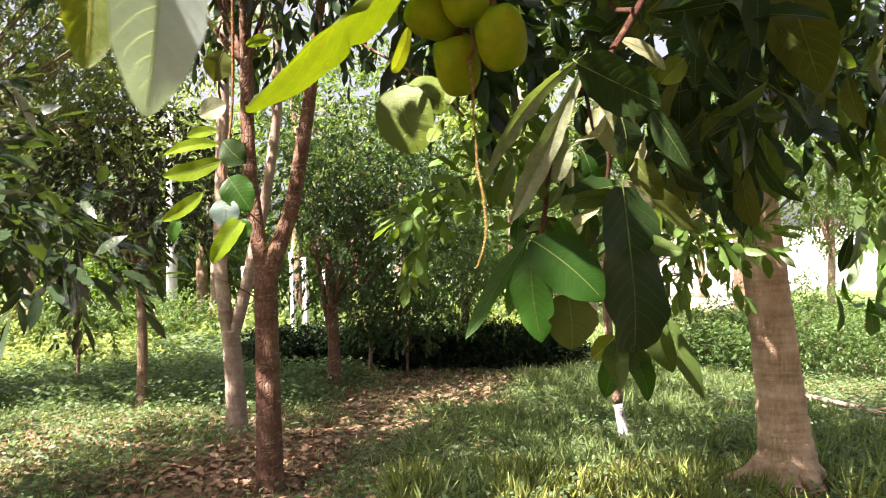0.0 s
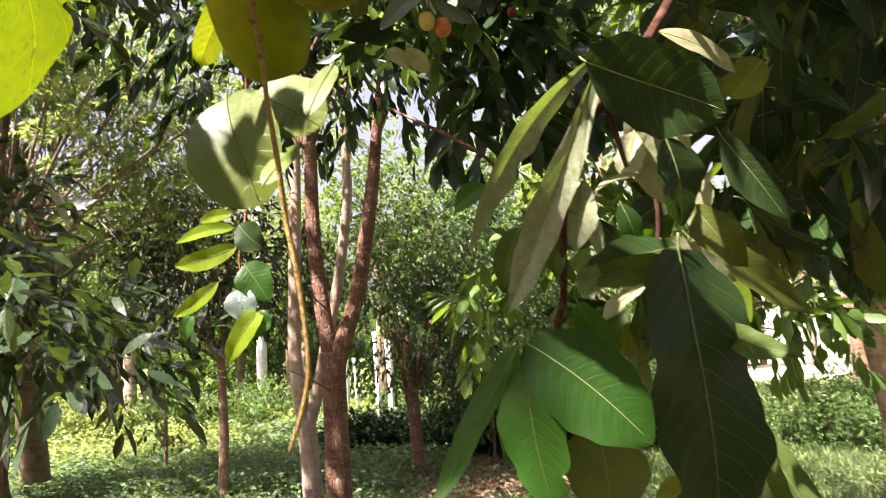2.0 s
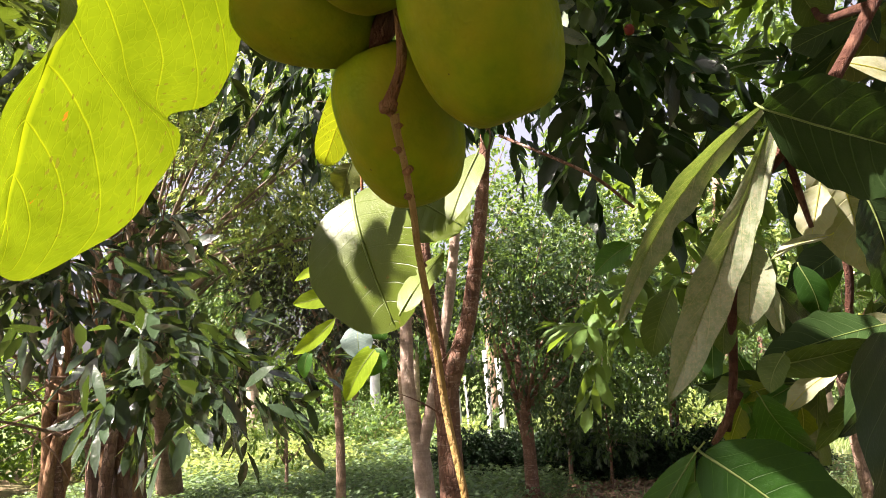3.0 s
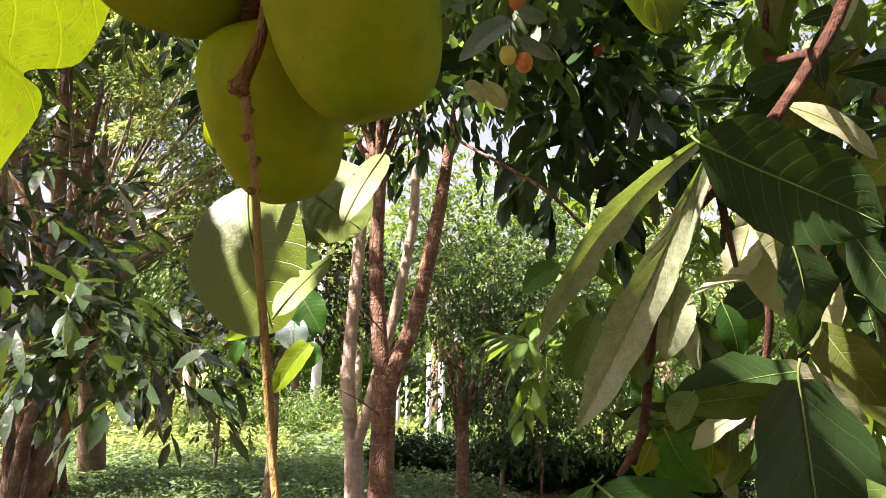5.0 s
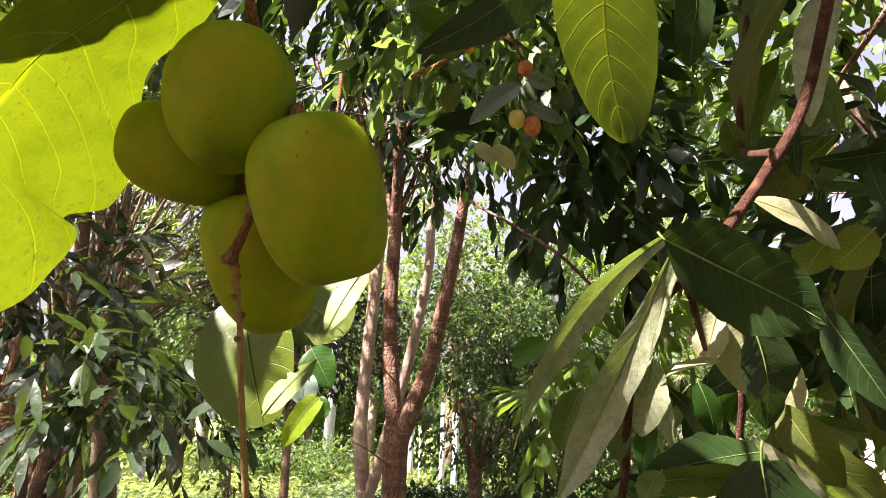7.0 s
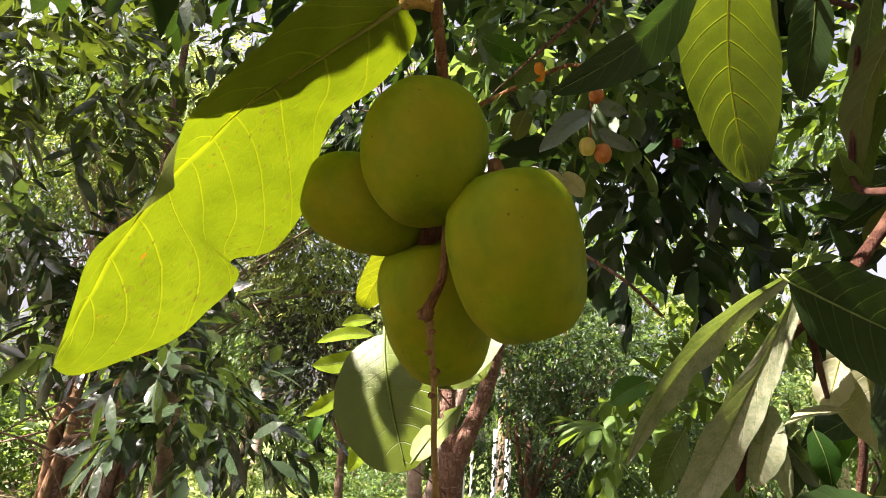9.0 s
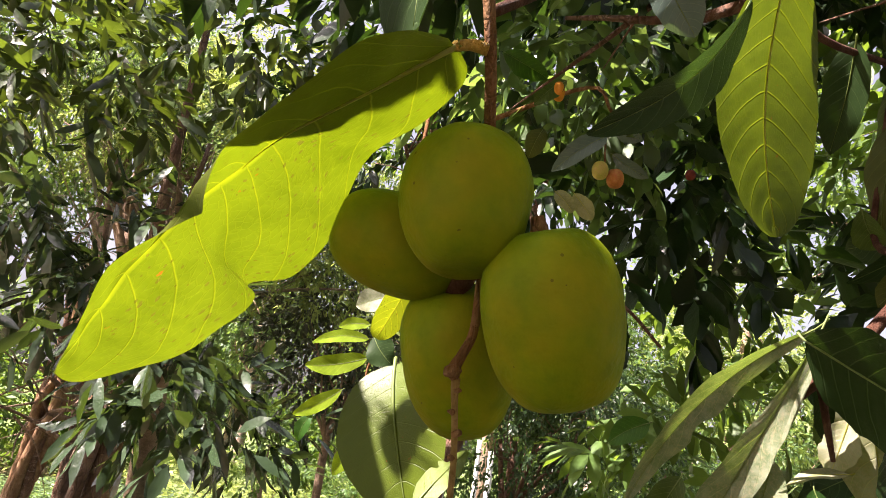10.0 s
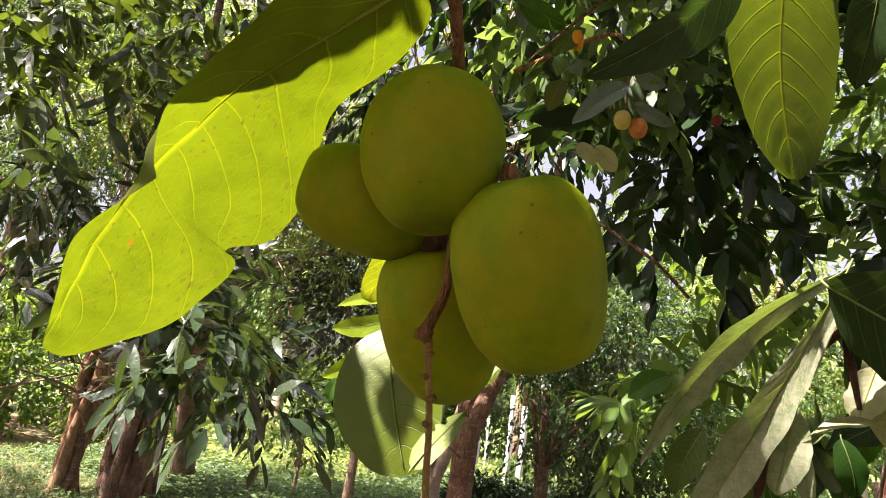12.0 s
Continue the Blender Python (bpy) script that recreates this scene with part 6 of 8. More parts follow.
leaf(drooping_branch, (0.835, 1.490, 2.338), (0.664, 1.405, 2.232), 0.060, (0.06, -0.83, 0.56), leaf_mid, bend=0.086, fold=0.19, wave=1.6, form=(0.95, 0.80, 0.2))
leaf(drooping_branch, (0.652, 1.208, 1.962), (0.623, 1.056, 1.833), 0.032, (-0.99, 0.07, 0.14), leaf_dark, bend=0.075, fold=0.26, wave=1.1, form=(1.04, 0.67, 0.2))
leaf(drooping_branch, (0.586, 1.321, 2.259), (0.705, 1.417, 2.196), 0.040, (-0.41, -0.09, -0.91), leaf_mid, bend=0.067, fold=0.29, wave=1.7, form=(1.18, 0.65, 0.2))
leaf(drooping_branch, (0.516, 1.341, 1.957), (0.595, 1.584, 1.870), 0.040, (0.05, -0.35, -0.93), leaf_mid, bend=0.063, fold=0.27, wave=0.9, form=(1.06, 0.64, 0.2))
leaf(drooping_branch, (0.675, 1.501, 2.332), (0.718, 1.627, 2.192), 0.052, (-0.07, -0.73, -0.68), leaf_dark, bend=0.079, fold=0.22, wave=1.0, form=(1.31, 0.75, 0.2))
leaf(drooping_branch, (0.525, 1.333, 2.076), (0.503, 1.127, 1.895), 0.054, (-0.98, -0.05, 0.18), leaf_olive, bend=0.1, fold=0.3, wave=1.5, form=(1.37, 0.68, 0.2))
leaf(drooping_branch, (0.849, 1.631, 2.134), (0.764, 1.599, 1.947), 0.057, (-0.56, -0.74, 0.38), leaf_dark, bend=0.052, fold=0.23, wave=1.1, form=(1.13, 0.90, 0.2))
leaf(drooping_branch, (0.663, 1.255, 2.226), (0.608, 1.135, 2.097), 0.024, (-0.17, -0.68, 0.71), leaf_olive, bend=0.11, fold=0.23, wave=1.5, form=(1.34, 0.70, 0.2))
leaf(drooping_branch, (0.560, 1.212, 1.915), (0.511, 1.014, 1.822), 0.022, (-0.83, -0.06, 0.56), leaf_dark, bend=0.058, fold=0.21, wave=1.3, form=(0.97, 0.87, 0.2))
leaf(drooping_branch, (0.845, 1.670, 2.212), (0.834, 1.744, 2.036), 0.078, (-0.94, -0.34, -0.09), leaf_dark, bend=0.069, fold=0.25, wave=1.4, form=(1.04, 0.62, 0.2))
leaf(drooping_branch, (0.617, 1.163, 2.047), (0.685, 1.111, 1.946), 0.037, (0.60, -0.48, 0.65), leaf_olive, bend=0.066, fold=0.18, wave=1.4, form=(1.25, 0.85, 0.2))
leaf(drooping_branch, (0.719, 1.362, 2.026), (0.530, 1.114, 1.946), 0.024, (0.34, -0.51, 0.79), leaf_dark, bend=0.087, fold=0.36, wave=1.4, form=(0.96, 0.70, 0.2))
leaf(drooping_branch, (0.729, 1.477, 1.978), (0.790, 1.544, 1.814), 0.051, (-0.53, -0.70, -0.48), leaf_olive, bend=0.103, fold=0.26, wave=1.2, form=(1.26, 0.69, 0.2))
leaf(drooping_branch, (0.635, 1.545, 2.200), (0.678, 1.626, 2.081), 0.049, (-0.69, -0.45, -0.56), leaf_dark, bend=0.062, fold=0.26, wave=1.0, form=(1.31, 0.60, 0.2))
leaf(drooping_branch, (0.595, 1.359, 2.111), (0.601, 1.411, 2.016), 0.031, (0.02, -0.88, -0.48), leaf_dark, bend=0.075, fold=0.19, wave=0.9, form=(1.09, 0.61, 0.2))
leaf(drooping_branch, (0.560, 1.338, 2.115), (0.653, 1.369, 2.090), 0.032, (0.25, -0.94, -0.23), leaf_dark, bend=0.099, fold=0.2, wave=1.2, form=(1.36, 0.93, 0.2))
leaf(drooping_branch, (0.760, 1.341, 2.276), (0.914, 1.566, 2.187), 0.050, (-0.27, -0.19, -0.94), leaf_olive, bend=0.074, fold=0.4, wave=1.0, form=(1.33, 0.66, 0.2))
leaf(drooping_branch, (0.543, 1.263, 1.958), (0.473, 1.295, 1.907), 0.034, (-0.32, -0.94, -0.15), leaf_mid, bend=0.056, fold=0.28, wave=1.1, form=(1.25, 0.68, 0.2))
leaf(drooping_branch, (0.621, 1.664, 2.056), (0.552, 1.627, 1.952), 0.040, (-0.02, -0.94, 0.34), leaf_dark, bend=0.105, fold=0.27, wave=1.7, form=(1.03, 0.94, 0.2))
leaf(drooping_branch, (0.767, 1.540, 2.052), (0.670, 1.336, 1.901), 0.038, (-0.73, -0.15, 0.67), leaf_mid, bend=0.065, fold=0.21, wave=1.6, form=(1.09, 0.84, 0.2))
leaf(drooping_branch, (0.604, 1.310, 2.125), (0.618, 1.341, 2.008), 0.034, (-0.89, -0.41, -0.21), leaf_dark, bend=0.081, fold=0.33, wave=1.7, form=(1.04, 0.85, 0.2))
leaf(drooping_branch, (0.568, 1.263, 2.213), (0.556, 1.175, 2.082), 0.036, (1.00, -0.06, -0.05), leaf_dark, bend=0.107, fold=0.32, wave=1.5, form=(1.09, 0.74, 0.2))
leaf(drooping_branch, (0.646, 1.410, 2.257), (0.673, 1.425, 2.091), 0.052, (0.98, 0.12, 0.17), leaf_dark, bend=0.088, fold=0.2, wave=1.3, form=(0.97, 0.69, 0.2))
leaf(drooping_branch, (0.806, 1.625, 1.989), (0.986, 1.770, 1.974), 0.046, (0.28, -0.44, -0.85), leaf_mid, bend=0.078, fold=0.38, wave=1.0, form=(0.99, 0.65, 0.2))
leaf(drooping_branch, (0.515, 1.352, 2.184), (0.450, 1.323, 2.026), 0.053, (-0.26, -0.92, 0.28), leaf_dark, bend=0.064, fold=0.39, wave=1.9, form=(1.30, 0.79, 0.2))
leaf(drooping_branch, (0.643, 1.445, 2.067), (0.472, 1.430, 2.087), 0.047, (0.12, -0.95, 0.30), leaf_dark, bend=0.095, fold=0.17, wave=1.5, form=(1.19, 0.68, 0.2))
leaf(drooping_branch, (0.815, 1.545, 2.117), (0.693, 1.614, 2.021), 0.056, (-0.64, -0.71, 0.31), leaf_olive, bend=0.099, fold=0.26, wave=1.9, form=(1.31, 0.92, 0.2))
leaf(drooping_branch, (0.584, 1.463, 2.001), (0.623, 1.464, 1.909), 0.038, (-0.52, -0.82, -0.23), leaf_mid, bend=0.072, fold=0.35, wave=2.0, form=(1.07, 0.93, 0.2))
leaf(drooping_branch, (0.673, 1.268, 2.162), (0.623, 1.233, 2.014), 0.042, (0.22, -0.96, 0.15), leaf_dark, bend=0.062, fold=0.39, wave=1.8, form=(1.32, 0.68, 0.2))
leaf(drooping_branch, (0.485, 1.085, 2.123), (0.476, 1.009, 2.031), 0.019, (-0.65, -0.56, 0.52), leaf_dark, bend=0.108, fold=0.28, wave=2.0, form=(1.18, 0.73, 0.2))
leaf(drooping_branch, (0.526, 1.228, 2.209), (0.448, 1.155, 2.108), 0.026, (-0.07, -0.78, 0.62), leaf_mid, bend=0.071, fold=0.23, wave=1.6, form=(1.02, 0.94, 0.2))
leaf(drooping_branch, (0.715, 1.502, 2.005), (0.737, 1.548, 1.912), 0.035, (-0.96, 0.25, -0.10), leaf_mid, bend=0.063, fold=0.18, wave=0.8, form=(1.34, 0.72, 0.2))
leaf(drooping_branch, (0.622, 1.165, 2.152), (0.653, 0.983, 2.071), 0.042, (-0.62, -0.40, 0.67), leaf_dark, bend=0.064, fold=0.38, wave=1.7, form=(0.91, 0.67, 0.2))
leaf(drooping_branch, (0.778, 1.403, 2.104), (0.896, 1.458, 2.019), 0.050, (-0.65, 0.43, -0.63), leaf_dark, bend=0.053, fold=0.39, wave=1.9, form=(1.36, 0.85, 0.2))
leaf(drooping_branch, (0.545, 1.366, 2.057), (0.596, 1.442, 1.985), 0.032, (0.44, -0.76, -0.49), leaf_dark, bend=0.064, fold=0.31, wave=1.3, form=(1.32, 0.86, 0.2))
leaf(drooping_branch, (0.758, 1.632, 2.262), (0.590, 1.439, 2.107), 0.051, (-0.49, -0.25, 0.84), leaf_dark, bend=0.071, fold=0.36, wave=1.5, form=(1.20, 0.71, 0.2))
leaf(drooping_branch, (0.717, 1.374, 2.255), (0.562, 1.144, 2.063), 0.039, (0.13, -0.69, 0.72), leaf_dark, bend=0.067, fold=0.37, wave=0.9, form=(0.93, 0.87, 0.2))
leaf(drooping_branch, (0.803, 1.635, 2.122), (0.743, 1.781, 2.055), 0.055, (-0.83, -0.48, -0.30), leaf_dark, bend=0.082, fold=0.15, wave=1.7, form=(1.31, 0.91, 0.2))
leaf(drooping_branch, (0.557, 1.201, 2.215), (0.665, 1.222, 2.139), 0.038, (-0.52, -0.27, -0.81), leaf_dark, bend=0.08, fold=0.26, wave=1.6, form=(0.98, 0.86, 0.2))
leaf(drooping_branch, (0.701, 1.625, 2.121), (0.505, 1.405, 2.050), 0.050, (0.76, -0.58, -0.29), leaf_dark, bend=0.089, fold=0.23, wave=1.3, form=(1.33, 0.74, 0.2))
leaf(drooping_branch, (0.572, 1.321, 2.036), (0.481, 1.172, 1.881), 0.050, (-0.90, 0.13, 0.41), leaf_dark, bend=0.074, fold=0.32, wave=0.9, form=(1.19, 0.73, 0.2))
leaf(drooping_branch, (0.647, 1.398, 2.123), (0.785, 1.545, 2.089), 0.041, (0.71, -0.69, -0.10), leaf_dark, bend=0.071, fold=0.27, wave=1.6, form=(1.19, 0.75, 0.2))
leaf(drooping_branch, (0.568, 1.296, 2.147), (0.687, 1.484, 2.107), 0.034, (0.27, -0.36, -0.89), leaf_mid, bend=0.089, fold=0.31, wave=1.7, form=(1.01, 0.72, 0.2))
leaf(drooping_branch, (0.568, 1.232, 1.966), (0.590, 1.188, 1.879), 0.026, (-0.84, -0.53, 0.06), leaf_dark, bend=0.1, fold=0.24, wave=1.3, form=(0.97, 0.80, 0.2))
leaf(drooping_branch, (0.623, 1.632, 2.025), (0.611, 1.455, 1.839), 0.067, (0.19, -0.72, 0.67), leaf_olive, bend=0.082, fold=0.35, wave=1.9, form=(1.11, 0.64, 0.2))
leaf(drooping_branch, (0.517, 1.113, 2.105), (0.527, 1.161, 2.024), 0.034, (-0.11, -0.85, -0.52), leaf_dark, bend=0.107, fold=0.23, wave=1.7, form=(1.20, 0.90, 0.2))
leaf(drooping_branch, (0.641, 1.159, 1.909), (0.676, 1.117, 1.831), 0.025, (-0.88, 0.12, -0.46), leaf_dark, bend=0.104, fold=0.3, wave=1.8, form=(1.34, 0.77, 0.2))
leaf(drooping_branch, (0.584, 1.267, 2.094), (0.558, 1.060, 1.976), 0.025, (-0.81, -0.21, 0.55), leaf_dark, bend=0.094, fold=0.21, wave=1.7, form=(1.10, 0.73, 0.2))
leaf(drooping_branch, (0.734, 1.435, 2.229), (0.604, 1.475, 2.268), 0.045, (-0.35, -0.91, -0.23), leaf_mid, bend=0.056, fold=0.34, wave=1.8, form=(1.19, 0.92, 0.2))
leaf(drooping_branch, (0.578, 1.269, 2.006), (0.555, 1.505, 1.998), 0.042, (-0.35, -0.07, -0.93), leaf_dark, bend=0.109, fold=0.2, wave=1.2, form=(1.00, 0.90, 0.2))
leaf(drooping_branch, (0.794, 1.467, 2.214), (0.868, 1.537, 2.091), 0.057, (-0.14, -0.82, -0.55), leaf_dark, bend=0.072, fold=0.39, wave=1.4, form=(1.31, 0.72, 0.2))
leaf(drooping_branch, (0.502, 1.160, 2.089), (0.449, 1.281, 2.029), 0.037, (-0.93, -0.34, 0.14), leaf_dark, bend=0.078, fold=0.29, wave=1.8, form=(0.94, 0.90, 0.2))
leaf(drooping_branch, (0.742, 1.317, 2.103), (0.737, 1.223, 2.008), 0.024, (0.83, -0.41, 0.37), leaf_dark, bend=0.101, fold=0.2, wave=1.1, form=(0.97, 0.65, 0.2))
leaf(drooping_branch, (0.519, 1.197, 2.223), (0.516, 1.156, 2.125), 0.031, (0.84, -0.51, 0.19), leaf_dark, bend=0.101, fold=0.25, wave=1.3, form=(0.96, 0.90, 0.2))
leaf(drooping_branch, (0.674, 1.190, 2.147), (0.710, 1.155, 2.079), 0.023, (-0.86, -0.45, -0.22), leaf_olive, bend=0.064, fold=0.33, wave=1.4, form=(1.12, 0.83, 0.2))
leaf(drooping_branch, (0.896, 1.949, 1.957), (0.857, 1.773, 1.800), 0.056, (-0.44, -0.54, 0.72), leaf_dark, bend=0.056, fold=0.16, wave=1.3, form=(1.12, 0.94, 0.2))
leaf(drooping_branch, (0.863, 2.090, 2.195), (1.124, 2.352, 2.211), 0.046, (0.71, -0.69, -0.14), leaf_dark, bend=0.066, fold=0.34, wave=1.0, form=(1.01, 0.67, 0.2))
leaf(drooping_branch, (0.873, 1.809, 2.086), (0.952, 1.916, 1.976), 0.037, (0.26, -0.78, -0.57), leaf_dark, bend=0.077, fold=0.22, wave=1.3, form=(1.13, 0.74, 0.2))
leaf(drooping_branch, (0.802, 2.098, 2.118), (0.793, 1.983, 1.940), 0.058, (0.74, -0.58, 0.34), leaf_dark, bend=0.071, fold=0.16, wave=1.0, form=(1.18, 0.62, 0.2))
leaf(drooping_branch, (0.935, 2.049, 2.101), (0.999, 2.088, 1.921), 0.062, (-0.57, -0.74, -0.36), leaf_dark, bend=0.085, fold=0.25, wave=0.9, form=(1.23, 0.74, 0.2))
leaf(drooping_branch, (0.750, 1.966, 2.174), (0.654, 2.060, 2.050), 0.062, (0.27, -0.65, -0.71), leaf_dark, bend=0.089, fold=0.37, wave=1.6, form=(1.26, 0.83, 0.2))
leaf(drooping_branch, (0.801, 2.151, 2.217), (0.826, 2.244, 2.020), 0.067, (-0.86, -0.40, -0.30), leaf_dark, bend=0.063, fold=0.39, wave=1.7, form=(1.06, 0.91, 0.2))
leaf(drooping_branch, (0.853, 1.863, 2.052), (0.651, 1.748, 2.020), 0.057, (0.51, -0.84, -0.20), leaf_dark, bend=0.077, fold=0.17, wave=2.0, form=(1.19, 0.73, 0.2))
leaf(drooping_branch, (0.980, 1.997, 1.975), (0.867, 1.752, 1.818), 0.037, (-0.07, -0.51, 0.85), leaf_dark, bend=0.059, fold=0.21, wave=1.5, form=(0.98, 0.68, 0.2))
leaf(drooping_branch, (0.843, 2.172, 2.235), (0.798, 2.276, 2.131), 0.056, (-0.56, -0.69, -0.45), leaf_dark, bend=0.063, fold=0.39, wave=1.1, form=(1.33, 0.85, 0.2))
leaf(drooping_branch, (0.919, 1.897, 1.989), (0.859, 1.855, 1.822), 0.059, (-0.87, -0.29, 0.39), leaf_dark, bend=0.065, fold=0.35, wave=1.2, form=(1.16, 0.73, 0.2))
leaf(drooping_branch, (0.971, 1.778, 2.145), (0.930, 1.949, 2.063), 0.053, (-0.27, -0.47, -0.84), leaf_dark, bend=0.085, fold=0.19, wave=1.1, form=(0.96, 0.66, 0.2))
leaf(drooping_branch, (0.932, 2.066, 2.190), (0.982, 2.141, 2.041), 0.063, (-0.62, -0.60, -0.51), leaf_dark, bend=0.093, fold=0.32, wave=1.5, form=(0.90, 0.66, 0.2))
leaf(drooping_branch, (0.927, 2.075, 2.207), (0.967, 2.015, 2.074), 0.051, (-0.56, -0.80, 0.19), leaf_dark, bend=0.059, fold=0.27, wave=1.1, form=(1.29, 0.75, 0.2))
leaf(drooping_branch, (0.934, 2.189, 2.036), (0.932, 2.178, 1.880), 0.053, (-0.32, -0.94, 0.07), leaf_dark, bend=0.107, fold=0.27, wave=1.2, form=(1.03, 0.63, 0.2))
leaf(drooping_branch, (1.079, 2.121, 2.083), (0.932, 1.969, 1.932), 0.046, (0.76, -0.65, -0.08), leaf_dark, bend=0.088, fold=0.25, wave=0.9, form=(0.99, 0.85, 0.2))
leaf(drooping_branch, (1.001, 1.697, 2.253), (0.957, 1.505, 2.088), 0.045, (-0.97, 0.25, -0.03), leaf_olive, bend=0.076, fold=0.25, wave=1.6, form=(1.27, 0.86, 0.2))
leaf(drooping_branch, (0.847, 1.430, 2.210), (0.769, 1.242, 2.045), 0.039, (-0.07, -0.64, 0.76), leaf_dark, bend=0.082, fold=0.28, wave=1.4, form=(0.95, 0.95, 0.2))
leaf(drooping_branch, (1.251, 1.883, 2.467), (1.118, 1.664, 2.264), 0.036, (0.16, -0.72, 0.68), leaf_dark, bend=0.097, fold=0.37, wave=0.8, form=(1.36, 0.84, 0.2))
leaf(drooping_branch, (1.421, 2.087, 2.218), (1.484, 2.174, 2.041), 0.060, (-0.69, -0.53, -0.50), leaf_olive, bend=0.079, fold=0.2, wave=1.1, form=(1.20, 0.85, 0.2))
leaf(drooping_branch, (1.206, 1.700, 2.320), (1.210, 1.625, 2.214), 0.028, (-0.86, -0.43, 0.27), leaf_olive, bend=0.109, fold=0.32, wave=1.7, form=(0.98, 0.75, 0.2))
leaf(drooping_branch, (1.275, 1.979, 2.543), (1.242, 1.983, 2.428), 0.044, (-0.80, -0.56, 0.21), leaf_dark, bend=0.078, fold=0.23, wave=1.0, form=(0.98, 0.68, 0.2))
leaf(drooping_branch, (1.198, 2.167, 2.351), (1.166, 2.211, 2.169), 0.054, (-0.53, -0.84, -0.11), leaf_olive, bend=0.101, fold=0.31, wave=1.2, form=(1.30, 0.66, 0.2))
leaf(drooping_branch, (1.105, 1.722, 2.365), (1.155, 1.853, 2.280), 0.039, (-0.82, -0.05, -0.56), leaf_olive, bend=0.055, fold=0.26, wave=1.3, form=(1.12, 0.65, 0.2))
leaf(drooping_branch, (1.138, 2.089, 2.362), (1.232, 2.096, 2.179), 0.071, (0.42, -0.89, 0.18), leaf_olive, bend=0.093, fold=0.34, wave=1.4, form=(1.03, 0.84, 0.2))
leaf(drooping_branch, (1.117, 2.016, 2.546), (1.318, 2.213, 2.530), 0.048, (0.22, -0.30, -0.93), leaf_olive, bend=0.096, fold=0.32, wave=1.5, form=(1.24, 0.75, 0.2))
leaf(drooping_branch, (0.914, 1.548, 2.309), (0.753, 1.424, 2.172), 0.037, (-0.14, -0.64, 0.75), leaf_mid, bend=0.076, fold=0.2, wave=1.4, form=(1.05, 0.69, 0.2))
leaf(drooping_branch, (0.900, 1.405, 2.132), (0.792, 1.309, 2.024), 0.033, (0.40, -0.85, 0.35), leaf_olive, bend=0.06, fold=0.17, wave=1.5, form=(1.31, 0.72, 0.2))
leaf(drooping_branch, (1.405, 2.187, 2.536), (1.134, 2.044, 2.428), 0.065, (0.13, -0.74, 0.66), leaf_olive, bend=0.073, fold=0.4, wave=1.2, form=(0.92, 0.67, 0.2))
leaf(drooping_branch, (0.962, 1.546, 2.219), (0.951, 1.601, 2.153), 0.028, (-0.48, -0.71, -0.51), leaf_olive, bend=0.056, fold=0.34, wave=0.8, form=(1.28, 0.89, 0.2))
leaf(drooping_branch, (1.474, 2.107, 2.619), (1.430, 2.106, 2.400), 0.070, (0.30, -0.95, -0.06), leaf_olive, bend=0.089, fold=0.3, wave=0.9, form=(1.24, 0.75, 0.2))
leaf(drooping_branch, (0.911, 1.691, 2.268), (0.879, 1.560, 2.105), 0.043, (-0.30, -0.72, 0.63), leaf_olive, bend=0.099, fold=0.35, wave=1.6, form=(1.23, 0.92, 0.2))
leaf(drooping_branch, (1.319, 2.130, 2.372), (1.012, 1.937, 2.308), 0.073, (0.55, -0.81, -0.22), leaf_olive, bend=0.057, fold=0.33, wave=1.7, form=(0.92, 0.73, 0.2))
leaf(drooping_branch, (1.026, 1.797, 2.199), (0.980, 1.738, 2.023), 0.061, (0.04, -0.95, 0.31), leaf_dark, bend=0.085, fold=0.18, wave=1.5, form=(1.05, 0.63, 0.2))
leaf(drooping_branch, (1.187, 2.162, 2.502), (1.273, 2.114, 2.338), 0.074, (0.15, -0.92, 0.35), leaf_olive, bend=0.062, fold=0.29, wave=1.1, form=(1.29, 0.70, 0.2))
leaf(drooping_branch, (0.768, 1.383, 2.261), (0.763, 1.389, 2.170), 0.026, (-0.93, -0.37, 0.03), leaf_olive, bend=0.085, fold=0.21, wave=2.0, form=(1.21, 0.86, 0.2))
leaf(drooping_branch, (1.391, 1.946, 2.509), (1.226, 1.815, 2.368), 0.037, (-0.65, 0.00, 0.76), leaf_dark, bend=0.109, fold=0.38, wave=1.0, form=(1.28, 0.87, 0.2))
leaf(drooping_branch, (1.145, 2.093, 2.390), (1.360, 2.121, 2.329), 0.066, (0.01, -0.92, -0.39), leaf_mid, bend=0.061, fold=0.25, wave=1.6, form=(1.36, 0.76, 0.2))
leaf(drooping_branch, (0.856, 1.582, 2.158), (0.866, 1.512, 1.994), 0.049, (0.45, -0.81, 0.37), leaf_dark, bend=0.058, fold=0.34, wave=1.8, form=(1.32, 0.73, 0.2))
leaf(drooping_branch, (1.299, 1.926, 2.182), (1.441, 1.966, 2.093), 0.054, (0.19, -0.97, -0.14), leaf_olive, bend=0.072, fold=0.4, wave=0.8, form=(1.21, 0.74, 0.2))
leaf(drooping_branch, (1.346, 2.141, 2.595), (1.375, 2.400, 2.497), 0.073, (-0.69, 0.32, 0.65), leaf_olive, bend=0.087, fold=0.25, wave=1.7, form=(0.92, 0.93, 0.2))
leaf(drooping_branch, (1.011, 1.640, 2.413), (1.169, 1.852, 2.395), 0.040, (-0.20, 0.07, -0.98), leaf_olive, bend=0.061, fold=0.2, wave=1.6, form=(1.05, 0.83, 0.2))
leaf(drooping_branch, (1.057, 1.541, 2.084), (1.122, 1.553, 2.006), 0.039, (-0.24, -0.91, -0.34), leaf_mid, bend=0.104, fold=0.27, wave=1.8, form=(1.00, 0.84, 0.2))
